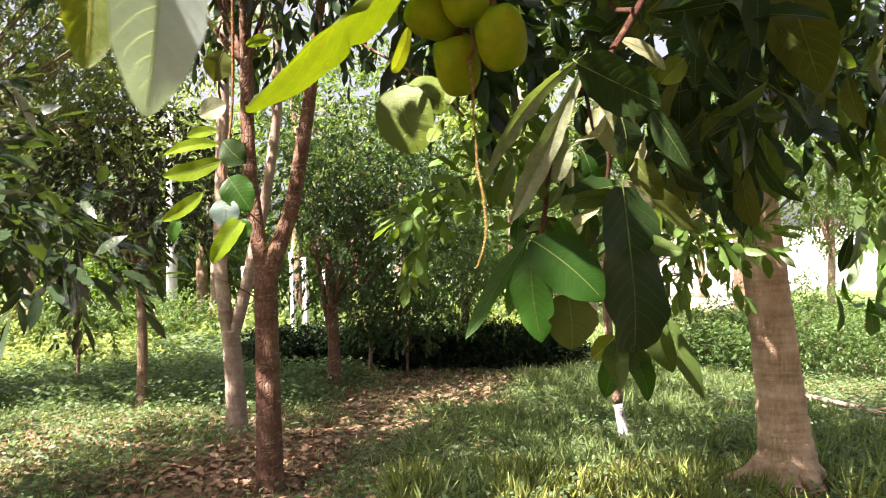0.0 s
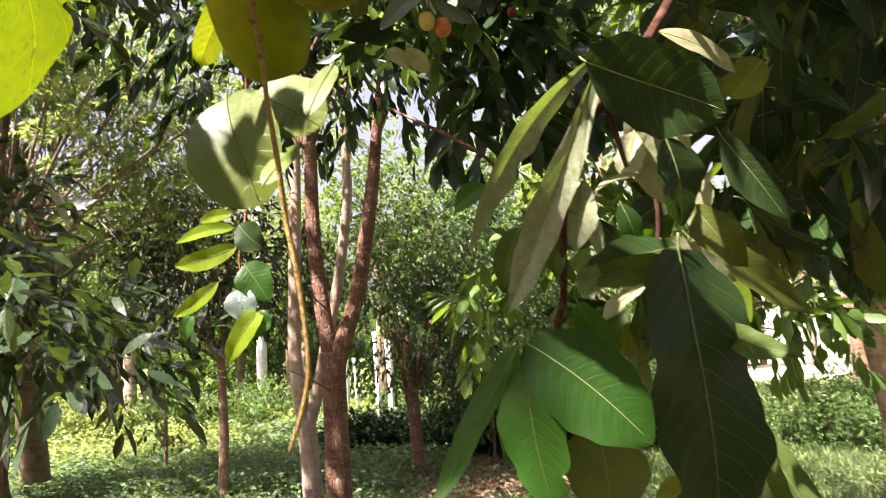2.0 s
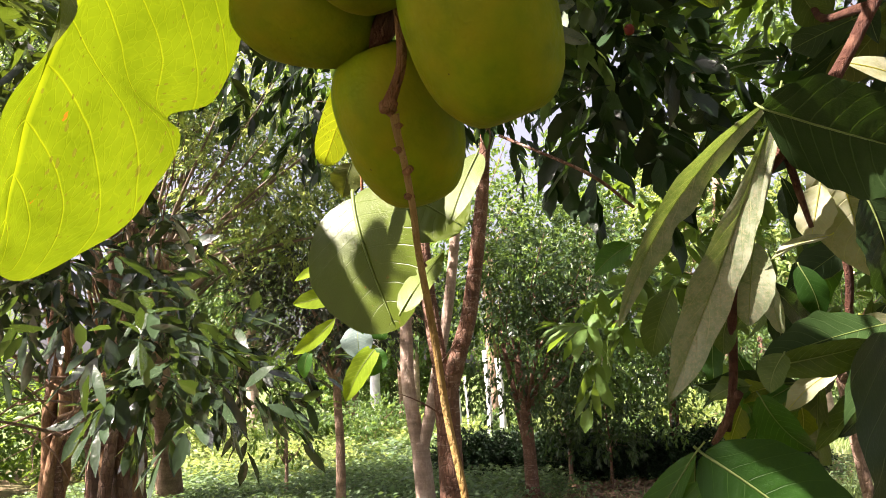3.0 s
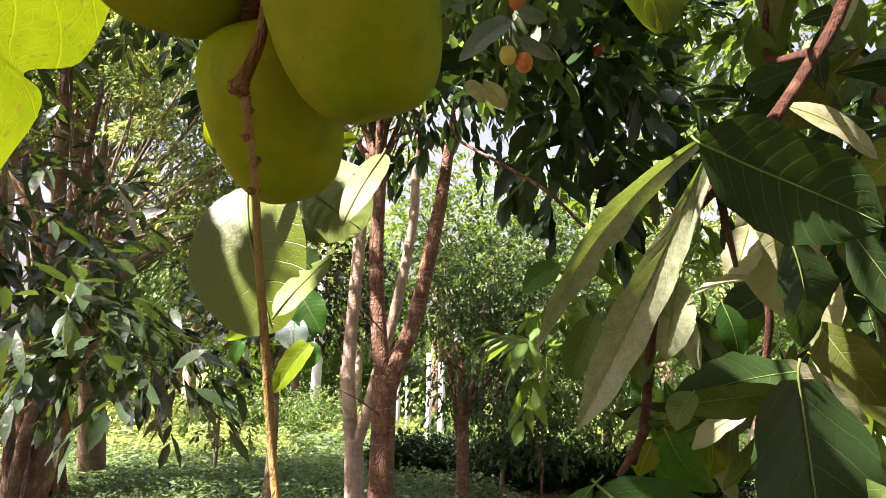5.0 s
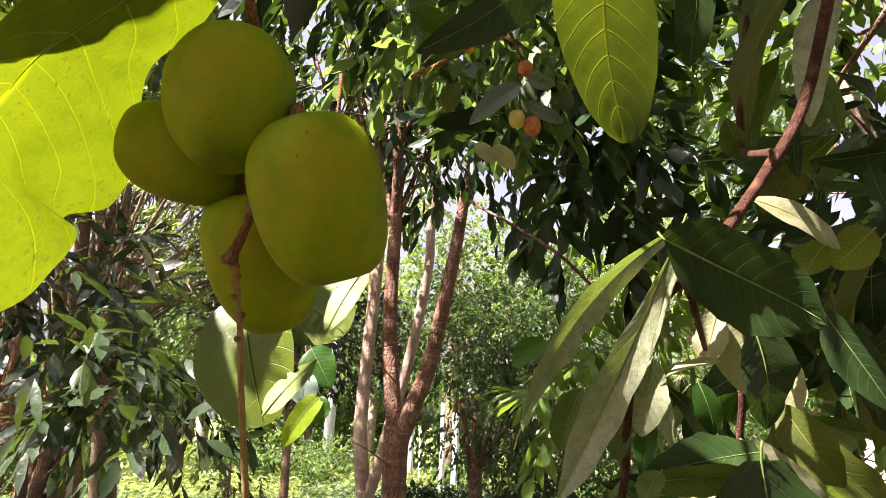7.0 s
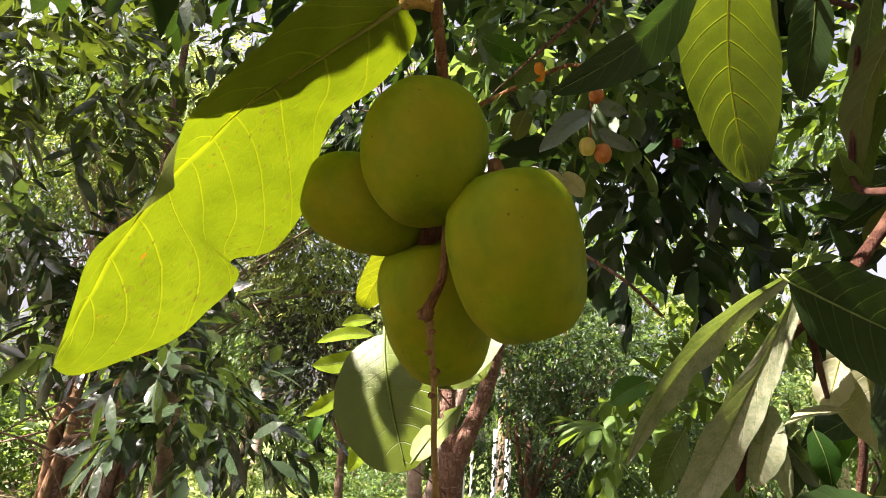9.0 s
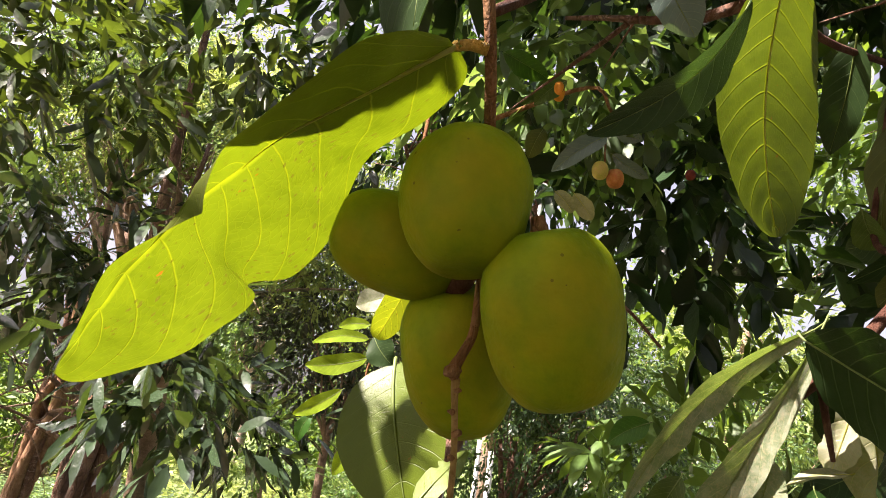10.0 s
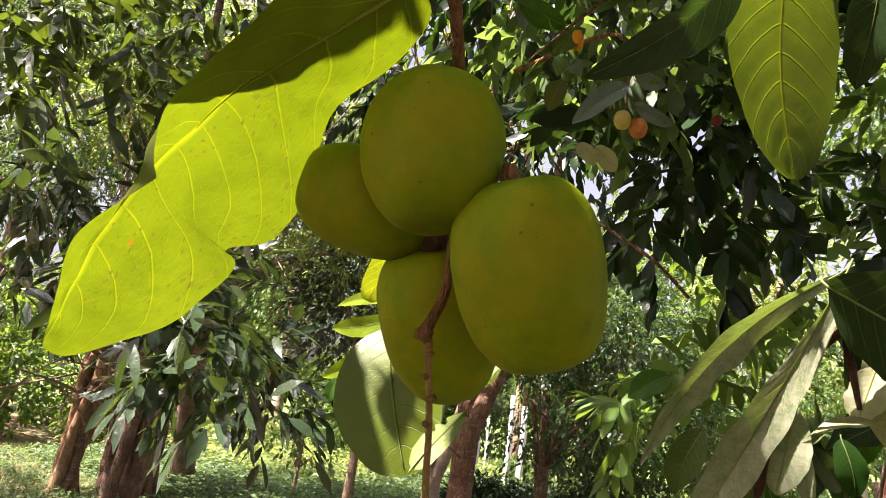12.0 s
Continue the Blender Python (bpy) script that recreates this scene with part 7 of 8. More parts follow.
leaf(drooping_branch, (0.984, 1.485, 2.328), (0.977, 1.502, 2.211), 0.044, (0.89, -0.44, -0.12), leaf_dark, bend=0.098, fold=0.16, wave=1.2, form=(1.15, 0.79, 0.2))
leaf(drooping_branch, (1.028, 1.472, 2.143), (0.950, 1.377, 2.035), 0.031, (0.88, -0.33, -0.35), leaf_dark, bend=0.066, fold=0.26, wave=1.3, form=(1.34, 0.61, 0.2))
leaf(drooping_branch, (1.389, 2.013, 2.395), (1.352, 1.991, 2.212), 0.070, (-0.64, 0.77, 0.04), leaf_olive, bend=0.072, fold=0.25, wave=1.8, form=(0.98, 0.80, 0.2))
leaf(drooping_branch, (1.168, 1.969, 2.414), (1.126, 1.773, 2.224), 0.055, (-0.97, -0.04, 0.25), leaf_dark, bend=0.089, fold=0.37, wave=1.8, form=(1.21, 0.87, 0.2))
leaf(drooping_branch, (0.786, 1.366, 2.163), (0.868, 1.542, 2.114), 0.029, (-0.15, -0.20, -0.97), leaf_olive, bend=0.055, fold=0.27, wave=1.8, form=(1.13, 0.66, 0.2))
leaf(drooping_branch, (1.147, 1.832, 2.162), (1.161, 1.768, 1.973), 0.056, (-0.97, 0.21, -0.14), leaf_dark, bend=0.075, fold=0.21, wave=1.1, form=(1.16, 0.91, 0.2))
leaf(drooping_branch, (1.232, 1.814, 2.322), (1.225, 1.877, 2.246), 0.036, (0.02, -0.77, -0.64), leaf_mid, bend=0.064, fold=0.25, wave=1.3, form=(1.34, 0.89, 0.2))
leaf(drooping_branch, (1.051, 1.681, 2.163), (1.128, 1.788, 2.079), 0.034, (-0.26, -0.47, -0.84), leaf_mid, bend=0.055, fold=0.28, wave=1.4, form=(1.29, 0.72, 0.2))
leaf(drooping_branch, (0.885, 1.356, 2.101), (0.892, 1.305, 1.981), 0.041, (-0.91, -0.39, 0.11), leaf_olive, bend=0.087, fold=0.34, wave=2.0, form=(1.09, 0.81, 0.2))
leaf(drooping_branch, (1.792, 2.801, 1.566), (1.555, 2.213, 1.524), 0.053, (-0.54, 0.16, 0.83), leaf_green, bend=0.081, fold=0.23, wave=1.3, form=(1.06, 0.62, 0.2))
leaf(drooping_branch, (1.544, 2.439, 2.243), (1.505, 2.535, 2.162), 0.049, (-0.56, -0.65, -0.51), leaf_dark, bend=0.064, fold=0.2, wave=1.8, form=(1.14, 0.73, 0.2))
leaf(drooping_branch, (1.729, 2.908, 2.243), (1.589, 2.732, 2.029), 0.057, (-0.69, 0.71, -0.13), leaf_mid, bend=0.063, fold=0.24, wave=1.4, form=(0.95, 0.85, 0.2))
leaf(drooping_branch, (1.491, 2.448, 1.697), (1.734, 2.754, 1.574), 0.036, (-0.58, 0.14, -0.80), leaf_green, bend=0.098, fold=0.32, wave=1.6, form=(0.92, 0.74, 0.2))
leaf(drooping_branch, (1.726, 2.816, 2.274), (1.839, 2.845, 2.149), 0.052, (-0.69, 0.53, -0.50), leaf_dark, bend=0.063, fold=0.26, wave=1.2, form=(1.21, 0.68, 0.2))
leaf(drooping_branch, (1.727, 2.847, 2.381), (1.645, 2.708, 2.191), 0.053, (-0.77, -0.30, 0.56), leaf_mid, bend=0.099, fold=0.34, wave=1.2, form=(1.36, 0.66, 0.2))
leaf(drooping_branch, (1.996, 3.042, 2.354), (1.948, 3.026, 2.186), 0.047, (-0.18, -0.97, 0.14), leaf_green, bend=0.09, fold=0.22, wave=1.1, form=(1.01, 0.61, 0.2))
leaf(drooping_branch, (2.095, 3.154, 1.673), (2.235, 3.315, 1.493), 0.067, (0.40, -0.82, -0.42), leaf_mid, bend=0.064, fold=0.24, wave=1.7, form=(1.31, 0.79, 0.2))
leaf(drooping_branch, (1.843, 2.761, 1.870), (2.013, 2.924, 1.710), 0.057, (0.20, -0.78, -0.59), leaf_mid, bend=0.079, fold=0.29, wave=1.7, form=(1.26, 0.67, 0.2))
leaf(drooping_branch, (1.689, 2.647, 1.873), (1.465, 2.402, 1.706), 0.056, (0.44, -0.74, 0.51), leaf_mid, bend=0.093, fold=0.37, wave=1.0, form=(1.05, 0.83, 0.2))
leaf(drooping_branch, (1.575, 2.461, 1.621), (1.732, 2.701, 1.460), 0.050, (0.05, -0.58, -0.81), leaf_green, bend=0.098, fold=0.16, wave=0.9, form=(1.07, 0.64, 0.2))
leaf(drooping_branch, (1.726, 2.627, 2.135), (1.723, 2.409, 2.064), 0.040, (-0.88, 0.16, -0.44), leaf_mid, bend=0.081, fold=0.29, wave=1.7, form=(0.95, 0.61, 0.2))
leaf(drooping_branch, (1.532, 2.456, 1.859), (1.508, 2.509, 1.703), 0.045, (-0.36, -0.90, -0.25), leaf_dark, bend=0.064, fold=0.25, wave=1.0, form=(1.31, 0.86, 0.2))
leaf(drooping_branch, (1.629, 2.759, 1.621), (1.653, 2.827, 1.447), 0.059, (0.73, -0.66, -0.16), leaf_green, bend=0.092, fold=0.21, wave=1.1, form=(1.00, 0.72, 0.2))
leaf(drooping_branch, (1.938, 2.916, 2.383), (2.203, 3.054, 2.434), 0.066, (0.27, -0.74, 0.61), leaf_mid, bend=0.101, fold=0.33, wave=1.8, form=(0.98, 0.85, 0.2))
leaf(drooping_branch, (0.780, 1.973, 2.103), (0.717, 1.932, 2.007), 0.035, (-0.32, -0.78, 0.54), leaf_mid, bend=0.072, fold=0.28, wave=1.7, form=(1.30, 0.63, 0.2))
leaf(drooping_branch, (0.469, 1.804, 2.165), (0.471, 1.756, 2.052), 0.035, (-0.65, -0.71, 0.29), leaf_dark, bend=0.098, fold=0.37, wave=1.7, form=(1.39, 0.89, 0.2))
leaf(drooping_branch, (0.434, 1.740, 1.873), (0.481, 1.775, 1.761), 0.045, (-0.47, -0.77, -0.44), leaf_deep, bend=0.064, fold=0.36, wave=1.5, form=(0.92, 0.76, 0.2))
leaf(drooping_branch, (0.607, 1.582, 1.989), (0.699, 1.690, 1.957), 0.027, (-0.03, -0.26, -0.97), leaf_dark, bend=0.065, fold=0.21, wave=1.7, form=(0.99, 0.91, 0.2))
leaf(drooping_branch, (0.331, 1.734, 1.839), (0.359, 1.718, 1.762), 0.030, (0.12, -0.96, 0.24), leaf_deep, bend=0.064, fold=0.27, wave=1.2, form=(1.37, 0.80, 0.2))
leaf(drooping_branch, (0.634, 1.633, 1.975), (0.615, 1.462, 1.872), 0.032, (-0.74, -0.29, 0.61), leaf_dark, bend=0.085, fold=0.26, wave=1.6, form=(1.38, 0.63, 0.2))
leaf(drooping_branch, (0.628, 1.747, 2.022), (0.578, 1.792, 1.919), 0.044, (-0.86, 0.16, 0.49), leaf_deep, bend=0.091, fold=0.16, wave=1.4, form=(1.13, 0.75, 0.2))
leaf(drooping_branch, (0.455, 2.021, 1.962), (0.305, 1.688, 1.867), 0.041, (0.55, -0.45, 0.70), leaf_mid, bend=0.057, fold=0.26, wave=1.8, form=(1.13, 0.85, 0.2))
leaf(drooping_branch, (0.526, 1.542, 1.896), (0.490, 1.593, 1.816), 0.032, (-0.65, -0.74, -0.18), leaf_dark, bend=0.053, fold=0.23, wave=1.3, form=(1.27, 0.80, 0.2))
leaf(drooping_branch, (0.352, 1.387, 1.915), (0.371, 1.330, 1.852), 0.022, (-0.69, -0.63, 0.36), leaf_mid, bend=0.051, fold=0.31, wave=1.2, form=(1.28, 0.80, 0.2))
leaf(drooping_branch, (0.563, 1.921, 1.910), (0.565, 1.925, 1.777), 0.039, (0.79, -0.61, -0.01), leaf_dark, bend=0.085, fold=0.28, wave=1.9, form=(1.20, 0.71, 0.2))
leaf(drooping_branch, (0.658, 1.756, 1.886), (0.769, 1.896, 1.797), 0.043, (0.83, -0.43, 0.36), leaf_deep, bend=0.091, fold=0.39, wave=0.9, form=(1.33, 0.67, 0.2))
leaf(drooping_branch, (0.356, 1.657, 1.932), (0.386, 1.480, 1.840), 0.027, (0.01, -0.46, 0.89), leaf_dark, bend=0.091, fold=0.18, wave=1.6, form=(1.08, 0.75, 0.2))
leaf(drooping_branch, (0.491, 1.814, 2.088), (0.493, 1.858, 1.984), 0.041, (0.11, -0.92, -0.39), leaf_mid, bend=0.077, fold=0.19, wave=1.7, form=(0.94, 0.65, 0.2))
leaf(drooping_branch, (0.610, 1.630, 2.004), (0.593, 1.529, 1.914), 0.028, (0.68, -0.55, 0.49), leaf_mid, bend=0.057, fold=0.16, wave=1.1, form=(1.17, 0.78, 0.2))
leaf(drooping_branch, (0.556, 1.617, 1.870), (0.597, 1.611, 1.762), 0.046, (-0.78, -0.57, -0.26), leaf_deep, bend=0.058, fold=0.21, wave=1.9, form=(1.32, 0.85, 0.2))
leaf(drooping_branch, (0.314, 1.938, 1.898), (0.298, 1.872, 1.758), 0.043, (0.08, -0.91, 0.42), leaf_deep, bend=0.1, fold=0.24, wave=1.9, form=(1.05, 0.71, 0.2))
leaf(drooping_branch, (0.329, 1.546, 1.960), (0.306, 1.738, 1.911), 0.028, (-0.85, -0.22, -0.48), leaf_mid, bend=0.072, fold=0.16, wave=1.0, form=(1.21, 0.73, 0.2))
leaf(drooping_branch, (0.487, 1.538, 2.042), (0.425, 1.446, 1.944), 0.028, (0.75, -0.65, 0.14), leaf_dark, bend=0.102, fold=0.34, wave=1.5, form=(1.01, 0.78, 0.2))
leaf(drooping_branch, (0.647, 1.804, 1.950), (0.658, 1.750, 1.829), 0.035, (-0.88, -0.46, 0.13), leaf_dark, bend=0.086, fold=0.33, wave=1.3, form=(1.10, 0.66, 0.2))
leaf(drooping_branch, (0.738, 1.800, 2.156), (0.671, 1.757, 2.059), 0.034, (0.16, -0.94, 0.30), leaf_mid, bend=0.1, fold=0.31, wave=0.9, form=(1.13, 0.83, 0.2))
leaf(drooping_branch, (0.548, 1.668, 2.076), (0.595, 1.769, 1.958), 0.051, (-0.29, -0.67, -0.69), leaf_dark, bend=0.066, fold=0.36, wave=1.0, form=(1.00, 0.75, 0.2))
leaf(drooping_branch, (0.710, 1.976, 2.088), (0.676, 2.099, 1.989), 0.041, (-0.22, -0.65, -0.73), leaf_deep, bend=0.1, fold=0.22, wave=1.9, form=(1.31, 0.65, 0.2))
leaf(drooping_branch, (0.522, 1.667, 2.076), (0.471, 1.695, 1.955), 0.053, (-0.78, -0.59, 0.19), leaf_dark, bend=0.062, fold=0.33, wave=1.2, form=(1.22, 0.83, 0.2))
leaf(drooping_branch, (0.291, 1.183, 1.807), (0.237, 1.217, 1.774), 0.021, (-0.64, -0.34, 0.69), leaf_dark, bend=0.079, fold=0.24, wave=1.5, form=(1.12, 0.68, 0.2))
leaf(drooping_branch, (0.430, 1.132, 1.832), (0.418, 1.242, 1.751), 0.033, (0.47, -0.49, -0.73), leaf_mid, bend=0.104, fold=0.16, wave=2.0, form=(1.18, 0.88, 0.2))
leaf(drooping_branch, (0.312, 1.103, 1.901), (0.259, 1.126, 1.873), 0.021, (0.37, -0.24, -0.90), leaf_mid, bend=0.084, fold=0.28, wave=1.7, form=(1.13, 0.77, 0.2))
leaf(drooping_branch, (0.385, 0.996, 1.785), (0.361, 1.028, 1.740), 0.018, (0.74, -0.29, -0.60), leaf_mid, bend=0.108, fold=0.2, wave=1.8, form=(1.39, 0.85, 0.2))
leaf(drooping_branch, (0.430, 1.221, 1.878), (0.541, 1.435, 1.841), 0.023, (0.84, -0.48, -0.24), leaf_mid, bend=0.096, fold=0.34, wave=0.9, form=(1.27, 0.60, 0.2))
leaf(drooping_branch, (0.280, 1.060, 1.905), (0.344, 1.173, 1.853), 0.022, (0.61, -0.59, -0.53), leaf_dark, bend=0.064, fold=0.19, wave=1.2, form=(1.29, 0.89, 0.2))
leaf(drooping_branch, (0.298, 1.219, 1.830), (0.308, 1.257, 1.722), 0.041, (0.02, -0.94, -0.33), leaf_dark, bend=0.076, fold=0.23, wave=1.1, form=(1.38, 0.87, 0.2))
leaf(drooping_branch, (0.340, 1.135, 1.818), (0.356, 1.290, 1.710), 0.037, (-0.66, -0.38, -0.65), leaf_mid, bend=0.077, fold=0.33, wave=1.7, form=(1.24, 0.74, 0.2))
leaf(drooping_branch, (0.378, 0.983, 1.786), (0.419, 0.892, 1.749), 0.023, (-0.84, -0.48, 0.24), leaf_mid, bend=0.081, fold=0.34, wave=1.5, form=(1.26, 0.84, 0.2))
leaf(drooping_branch, (0.377, 1.074, 1.838), (0.314, 0.960, 1.768), 0.027, (0.81, -0.56, 0.18), leaf_dark, bend=0.052, fold=0.31, wave=1.2, form=(1.16, 0.72, 0.2))
leaf(drooping_branch, (0.405, 1.163, 1.836), (0.337, 1.069, 1.753), 0.031, (0.30, -0.74, 0.60), leaf_dark, bend=0.1, fold=0.29, wave=1.3, form=(0.95, 0.70, 0.2))
leaf(drooping_branch, (0.368, 1.012, 1.832), (0.459, 1.161, 1.780), 0.026, (0.86, -0.51, 0.03), leaf_mid, bend=0.051, fold=0.35, wave=1.5, form=(0.97, 0.74, 0.2))
leaf(drooping_branch, (0.215, 0.864, 1.770), (0.297, 0.847, 1.696), 0.066, (-0.07, -0.99, 0.15), leaf_deep, bend=0.06, fold=0.1, detail=2)
leaf(drooping_branch, (0.215, 0.865, 1.756), (0.227, 0.878, 1.644), 0.051, (-0.36, -0.92, -0.15), leaf_green, bend=0.04, fold=0.12, detail=2, bites=((0.75, -1, 0.25, 0.04),))
leaf(drooping_branch, (0.212, 0.864, 1.770), (0.133, 0.887, 1.650), 0.025, (-0.60, -0.76, 0.25), leaf_green, bend=-0.08, fold=0.35)
leaf(drooping_branch, (0.209, 0.875, 1.760), (0.192, 0.927, 1.674), 0.028, (-0.73, -0.64, -0.25), leaf_green, bend=-0.08, fold=0.35)
leaf(drooping_branch, (0.265, 0.907, 1.703), (0.269, 0.909, 1.631), 0.066, (-0.33, -0.94, -0.04), leaf_olive, bend=0.05, fold=0.12)
leaf(drooping_branch, (0.344, 0.923, 1.840), (0.350, 0.930, 1.626), 0.112, (0.58, -0.81, -0.01), leaf_dark, bend=0.04, fold=0.1, detail=2, wave=1.3, form=(1.0, 0.2, 0.0), arc=0.0)
leaf(drooping_branch, (0.259, 0.924, 1.801), (0.292, 0.945, 1.761), 0.027, (-0.19, -0.80, -0.57), leaf_green, bend=0.1, fold=0.3)
leaf(drooping_branch, (0.267, 0.923, 1.819), (0.337, 0.923, 1.833), 0.029, (0.11, -0.84, -0.54), leaf_mid, bend=0.05, fold=0.3)
leaf(drooping_branch, (0.274, 0.903, 1.828), (0.263, 0.904, 1.803), 0.021, (-0.56, -0.80, 0.22), leaf_mid, bend=0.05, fold=0.3)
leaf(drooping_branch, (0.372, 1.030, 1.885), (0.496, 1.067, 1.783), 0.033, (0.25, -0.97, -0.05), leaf_olive, bend=0.05, fold=0.3, detail=2, wave=1.4, form=(1.0, 0.8, 0.2))
leaf(drooping_branch, (0.387, 1.053, 1.861), (0.443, 1.060, 1.825), 0.029, (-0.21, -0.85, -0.49), leaf_pale, bend=0.05, fold=0.3, wave=1.4)
leaf(drooping_branch, (0.445, 1.099, 2.045), (0.421, 1.098, 2.008), 0.040, (-0.39, -0.88, 0.28), leaf_bright, bend=0.05, fold=0.2, wave=1.2)
leaf(drooping_branch, (0.595, 1.269, 1.949), (0.578, 1.269, 1.912), 0.021, (-0.33, -0.93, 0.15), leaf_brown, bend=0.1, fold=0.2)
leaf(drooping_branch, (0.337, 0.953, 1.851), (0.393, 0.954, 1.812), 0.030, (-0.31, -0.83, -0.46), leaf_pale, bend=0.05, fold=0.2)
leaf(drooping_branch, (0.456, 1.179, 1.672), (0.531, 1.184, 1.516), 0.037, (0.19, -0.98, 0.06), leaf_mid, bend=0.06, fold=0.4)
leaf(drooping_branch, (0.470, 1.190, 1.652), (0.538, 1.195, 1.508), 0.013, (0.34, -0.93, 0.13), leaf_bright, bend=0.06, fold=0.3)
leaf(drooping_branch, (0.432, 1.129, 1.666), (0.473, 1.152, 1.564), 0.045, (-0.31, -0.89, -0.33), leaf_mid, bend=0.06, fold=0.3)
leaf(drooping_branch, (0.374, 1.080, 1.623), (0.350, 1.092, 1.536), 0.036, (-0.44, -0.90, -0.00), leaf_green, bend=0.1, fold=0.3)
leaf(drooping_branch, (0.374, 1.080, 1.623), (0.420, 1.113, 1.527), 0.036, (0.27, -0.94, -0.20), leaf_green, bend=0.1, fold=0.3)
leaf(drooping_branch, (0.370, 1.080, 1.627), (0.361, 1.032, 1.559), 0.038, (-0.21, -0.79, 0.58), leaf_mid, bend=0.1, fold=0.3)
leaf(drooping_branch, (0.366, 1.080, 1.631), (0.332, 1.090, 1.597), 0.034, (-0.41, -0.90, 0.15), leaf_bright, bend=0.1, fold=0.3)
leaf(drooping_branch, (0.379, 1.080, 1.627), (0.419, 1.092, 1.582), 0.034, (-0.10, -0.94, -0.34), leaf_mid, bend=0.1, fold=0.3)
part('stem', tube([(0.360, 1.031, 1.837), (0.355, 0.954, 1.820), (0.363, 1.007, 1.730), (0.373, 1.080, 1.627)], [0.0035, 0.0030, 0.0030, 0.0025]), bark_stem, drooping_branch)
leaf(drooping_branch, (0.475, 1.068, 2.048), (0.442, 1.078, 2.014), 0.039, (-0.17, -0.98, -0.12), leaf_bright, bend=0.1, fold=0.2)
leaf(drooping_branch, (0.698, 1.769, 2.065), (0.714, 1.771, 2.010), 0.037, (-0.33, -0.94, -0.13), leaf_brown, bend=0.1, fold=0.2)
leaf(drooping_branch, (0.671, 1.164, 2.229), (0.764, 1.220, 2.030), 0.107, (-0.52, -0.72, -0.45), leaf_olive, bend=0.05, fold=0.2)
leaf(drooping_branch, (0.611, 1.114, 2.208), (0.613, 1.118, 2.074), 0.045, (-0.76, -0.65, -0.03), leaf_dark, bend=0.05, fold=0.2)
leaf(drooping_branch, (0.736, 1.164, 2.237), (0.790, 1.217, 2.132), 0.086, (-0.50, -0.64, -0.58), leaf_dark, bend=0.05, fold=0.2)
leaf_count[0] += 100
leaf(drooping_branch, (0.2725, 0.955, 1.912), (0.2625, 0.968, 1.850), 0.035, (-0.25, -0.92, 0.25), leaf_under, bend=0.04, fold=0.12, detail=2, wave=0.5, form=(0.95, 0.6, 0.2), arc=0.0)
leaf(drooping_branch, (0.352, 0.963, 2.045), (0.425, 0.992, 2.010), 0.027, (-0.45, -0.75, 0.50), leaf_pale, bend=0.05, fold=0.15, wave=0.8, form=(0.9, 0.6, 0.2))
leaf_count[0] -= 102
# ---- upper branch with hanging leaves
hanging_branch = thing('hanging_branch', (0.35, 0.9, 2.5), 'upper branch with broad hanging backlit leaves', 'branch')
leaf(hanging_branch, (0.239, 0.774, 2.207), (0.250, 0.835, 2.044), 0.094, (0.66, -0.50, -0.50), leaf_bright2, bend=-0.03, fold=0.08, detail=2, wave=0.25, quilt=0.6, form=(0.95, 0.5, 0.1), arc=0.02)
leaf(hanging_branch, (0.217, 0.736, 2.154), (0.142, 0.691, 2.039), 0.029, (0.84, -0.36, -0.41), leaf_dark, bend=0.05, fold=0.45, detail=2)
leaf_count[0] += 1
leaf(hanging_branch, (0.1523, 0.9022, 2.3172), (0.1900, 0.9315, 2.2634), 0.048, (-0.15, -0.95, 0.30), leaf_blue, bend=0.05, fold=0.2, form=(0.9, 0.6, 0.2))
leaf(hanging_branch, (0.311, 0.912, 2.245), (0.310, 0.986, 2.181), 0.037, (-0.51, -0.57, -0.65), leaf_dark, bend=0.05, fold=0.2)
leaf(hanging_branch, (0.400, 1.051, 2.221), (0.374, 1.065, 2.121), 0.030, (-0.62, -0.79, 0.05), leaf_mid, bend=0.1, fold=0.4)
leaf(hanging_branch, (0.346, 1.031, 2.149), (0.379, 1.065, 2.126), 0.030, (-0.28, -0.34, -0.90), leaf_mid, bend=0.1, fold=0.4)
part('stem', tube([(0.239, 0.775, 2.203), (0.237, 0.772, 2.246), (0.217, 0.736, 2.154)], [0.0012, 0.0024, 0.0015]), bark_stem, hanging_branch)
part('stem', tube([(0.237, 0.772, 2.246), (0.266, 0.848, 2.214), (0.354, 0.978, 2.266)], [0.0030, 0.0028, 0.0030]), bark_stem, hanging_branch)
part('stem', tube([(0.237, 0.772, 2.246), (0.117, 0.790, 2.219), (0.130, 0.541, 2.003)], [0.0030, 0.0022, 0.0020]), bark_stem, hanging_branch)
leaf_count[0] += 100
leaf(hanging_branch, (0.4162, 1.0233, 2.2954), (0.3669, 1.0528, 2.1289), 0.038, (-0.6, -0.6, 0.3), leaf_olive, bend=0.06, fold=0.3, detail=2, wave=1.2, form=(0.95, 0.6, 0.2))
leaf(hanging_branch, (0.3920, 1.0495, 2.3305), (0.3691, 1.0739, 2.2136), 0.028, (-0.5, -0.8, 0.2), leaf_mid, bend=0.06, fold=0.3, detail=2, wave=1.2, form=(0.95, 0.6, 0.2))
leaf(hanging_branch, (0.4389, 0.9949, 2.2662), (0.4159, 1.0236, 2.1333), 0.035, (-0.3, -0.9, 0.2), leaf_under, bend=0.06, fold=0.3, detail=2, wave=1.2, form=(0.95, 0.6, 0.2))
leaf_count[0] -= 103
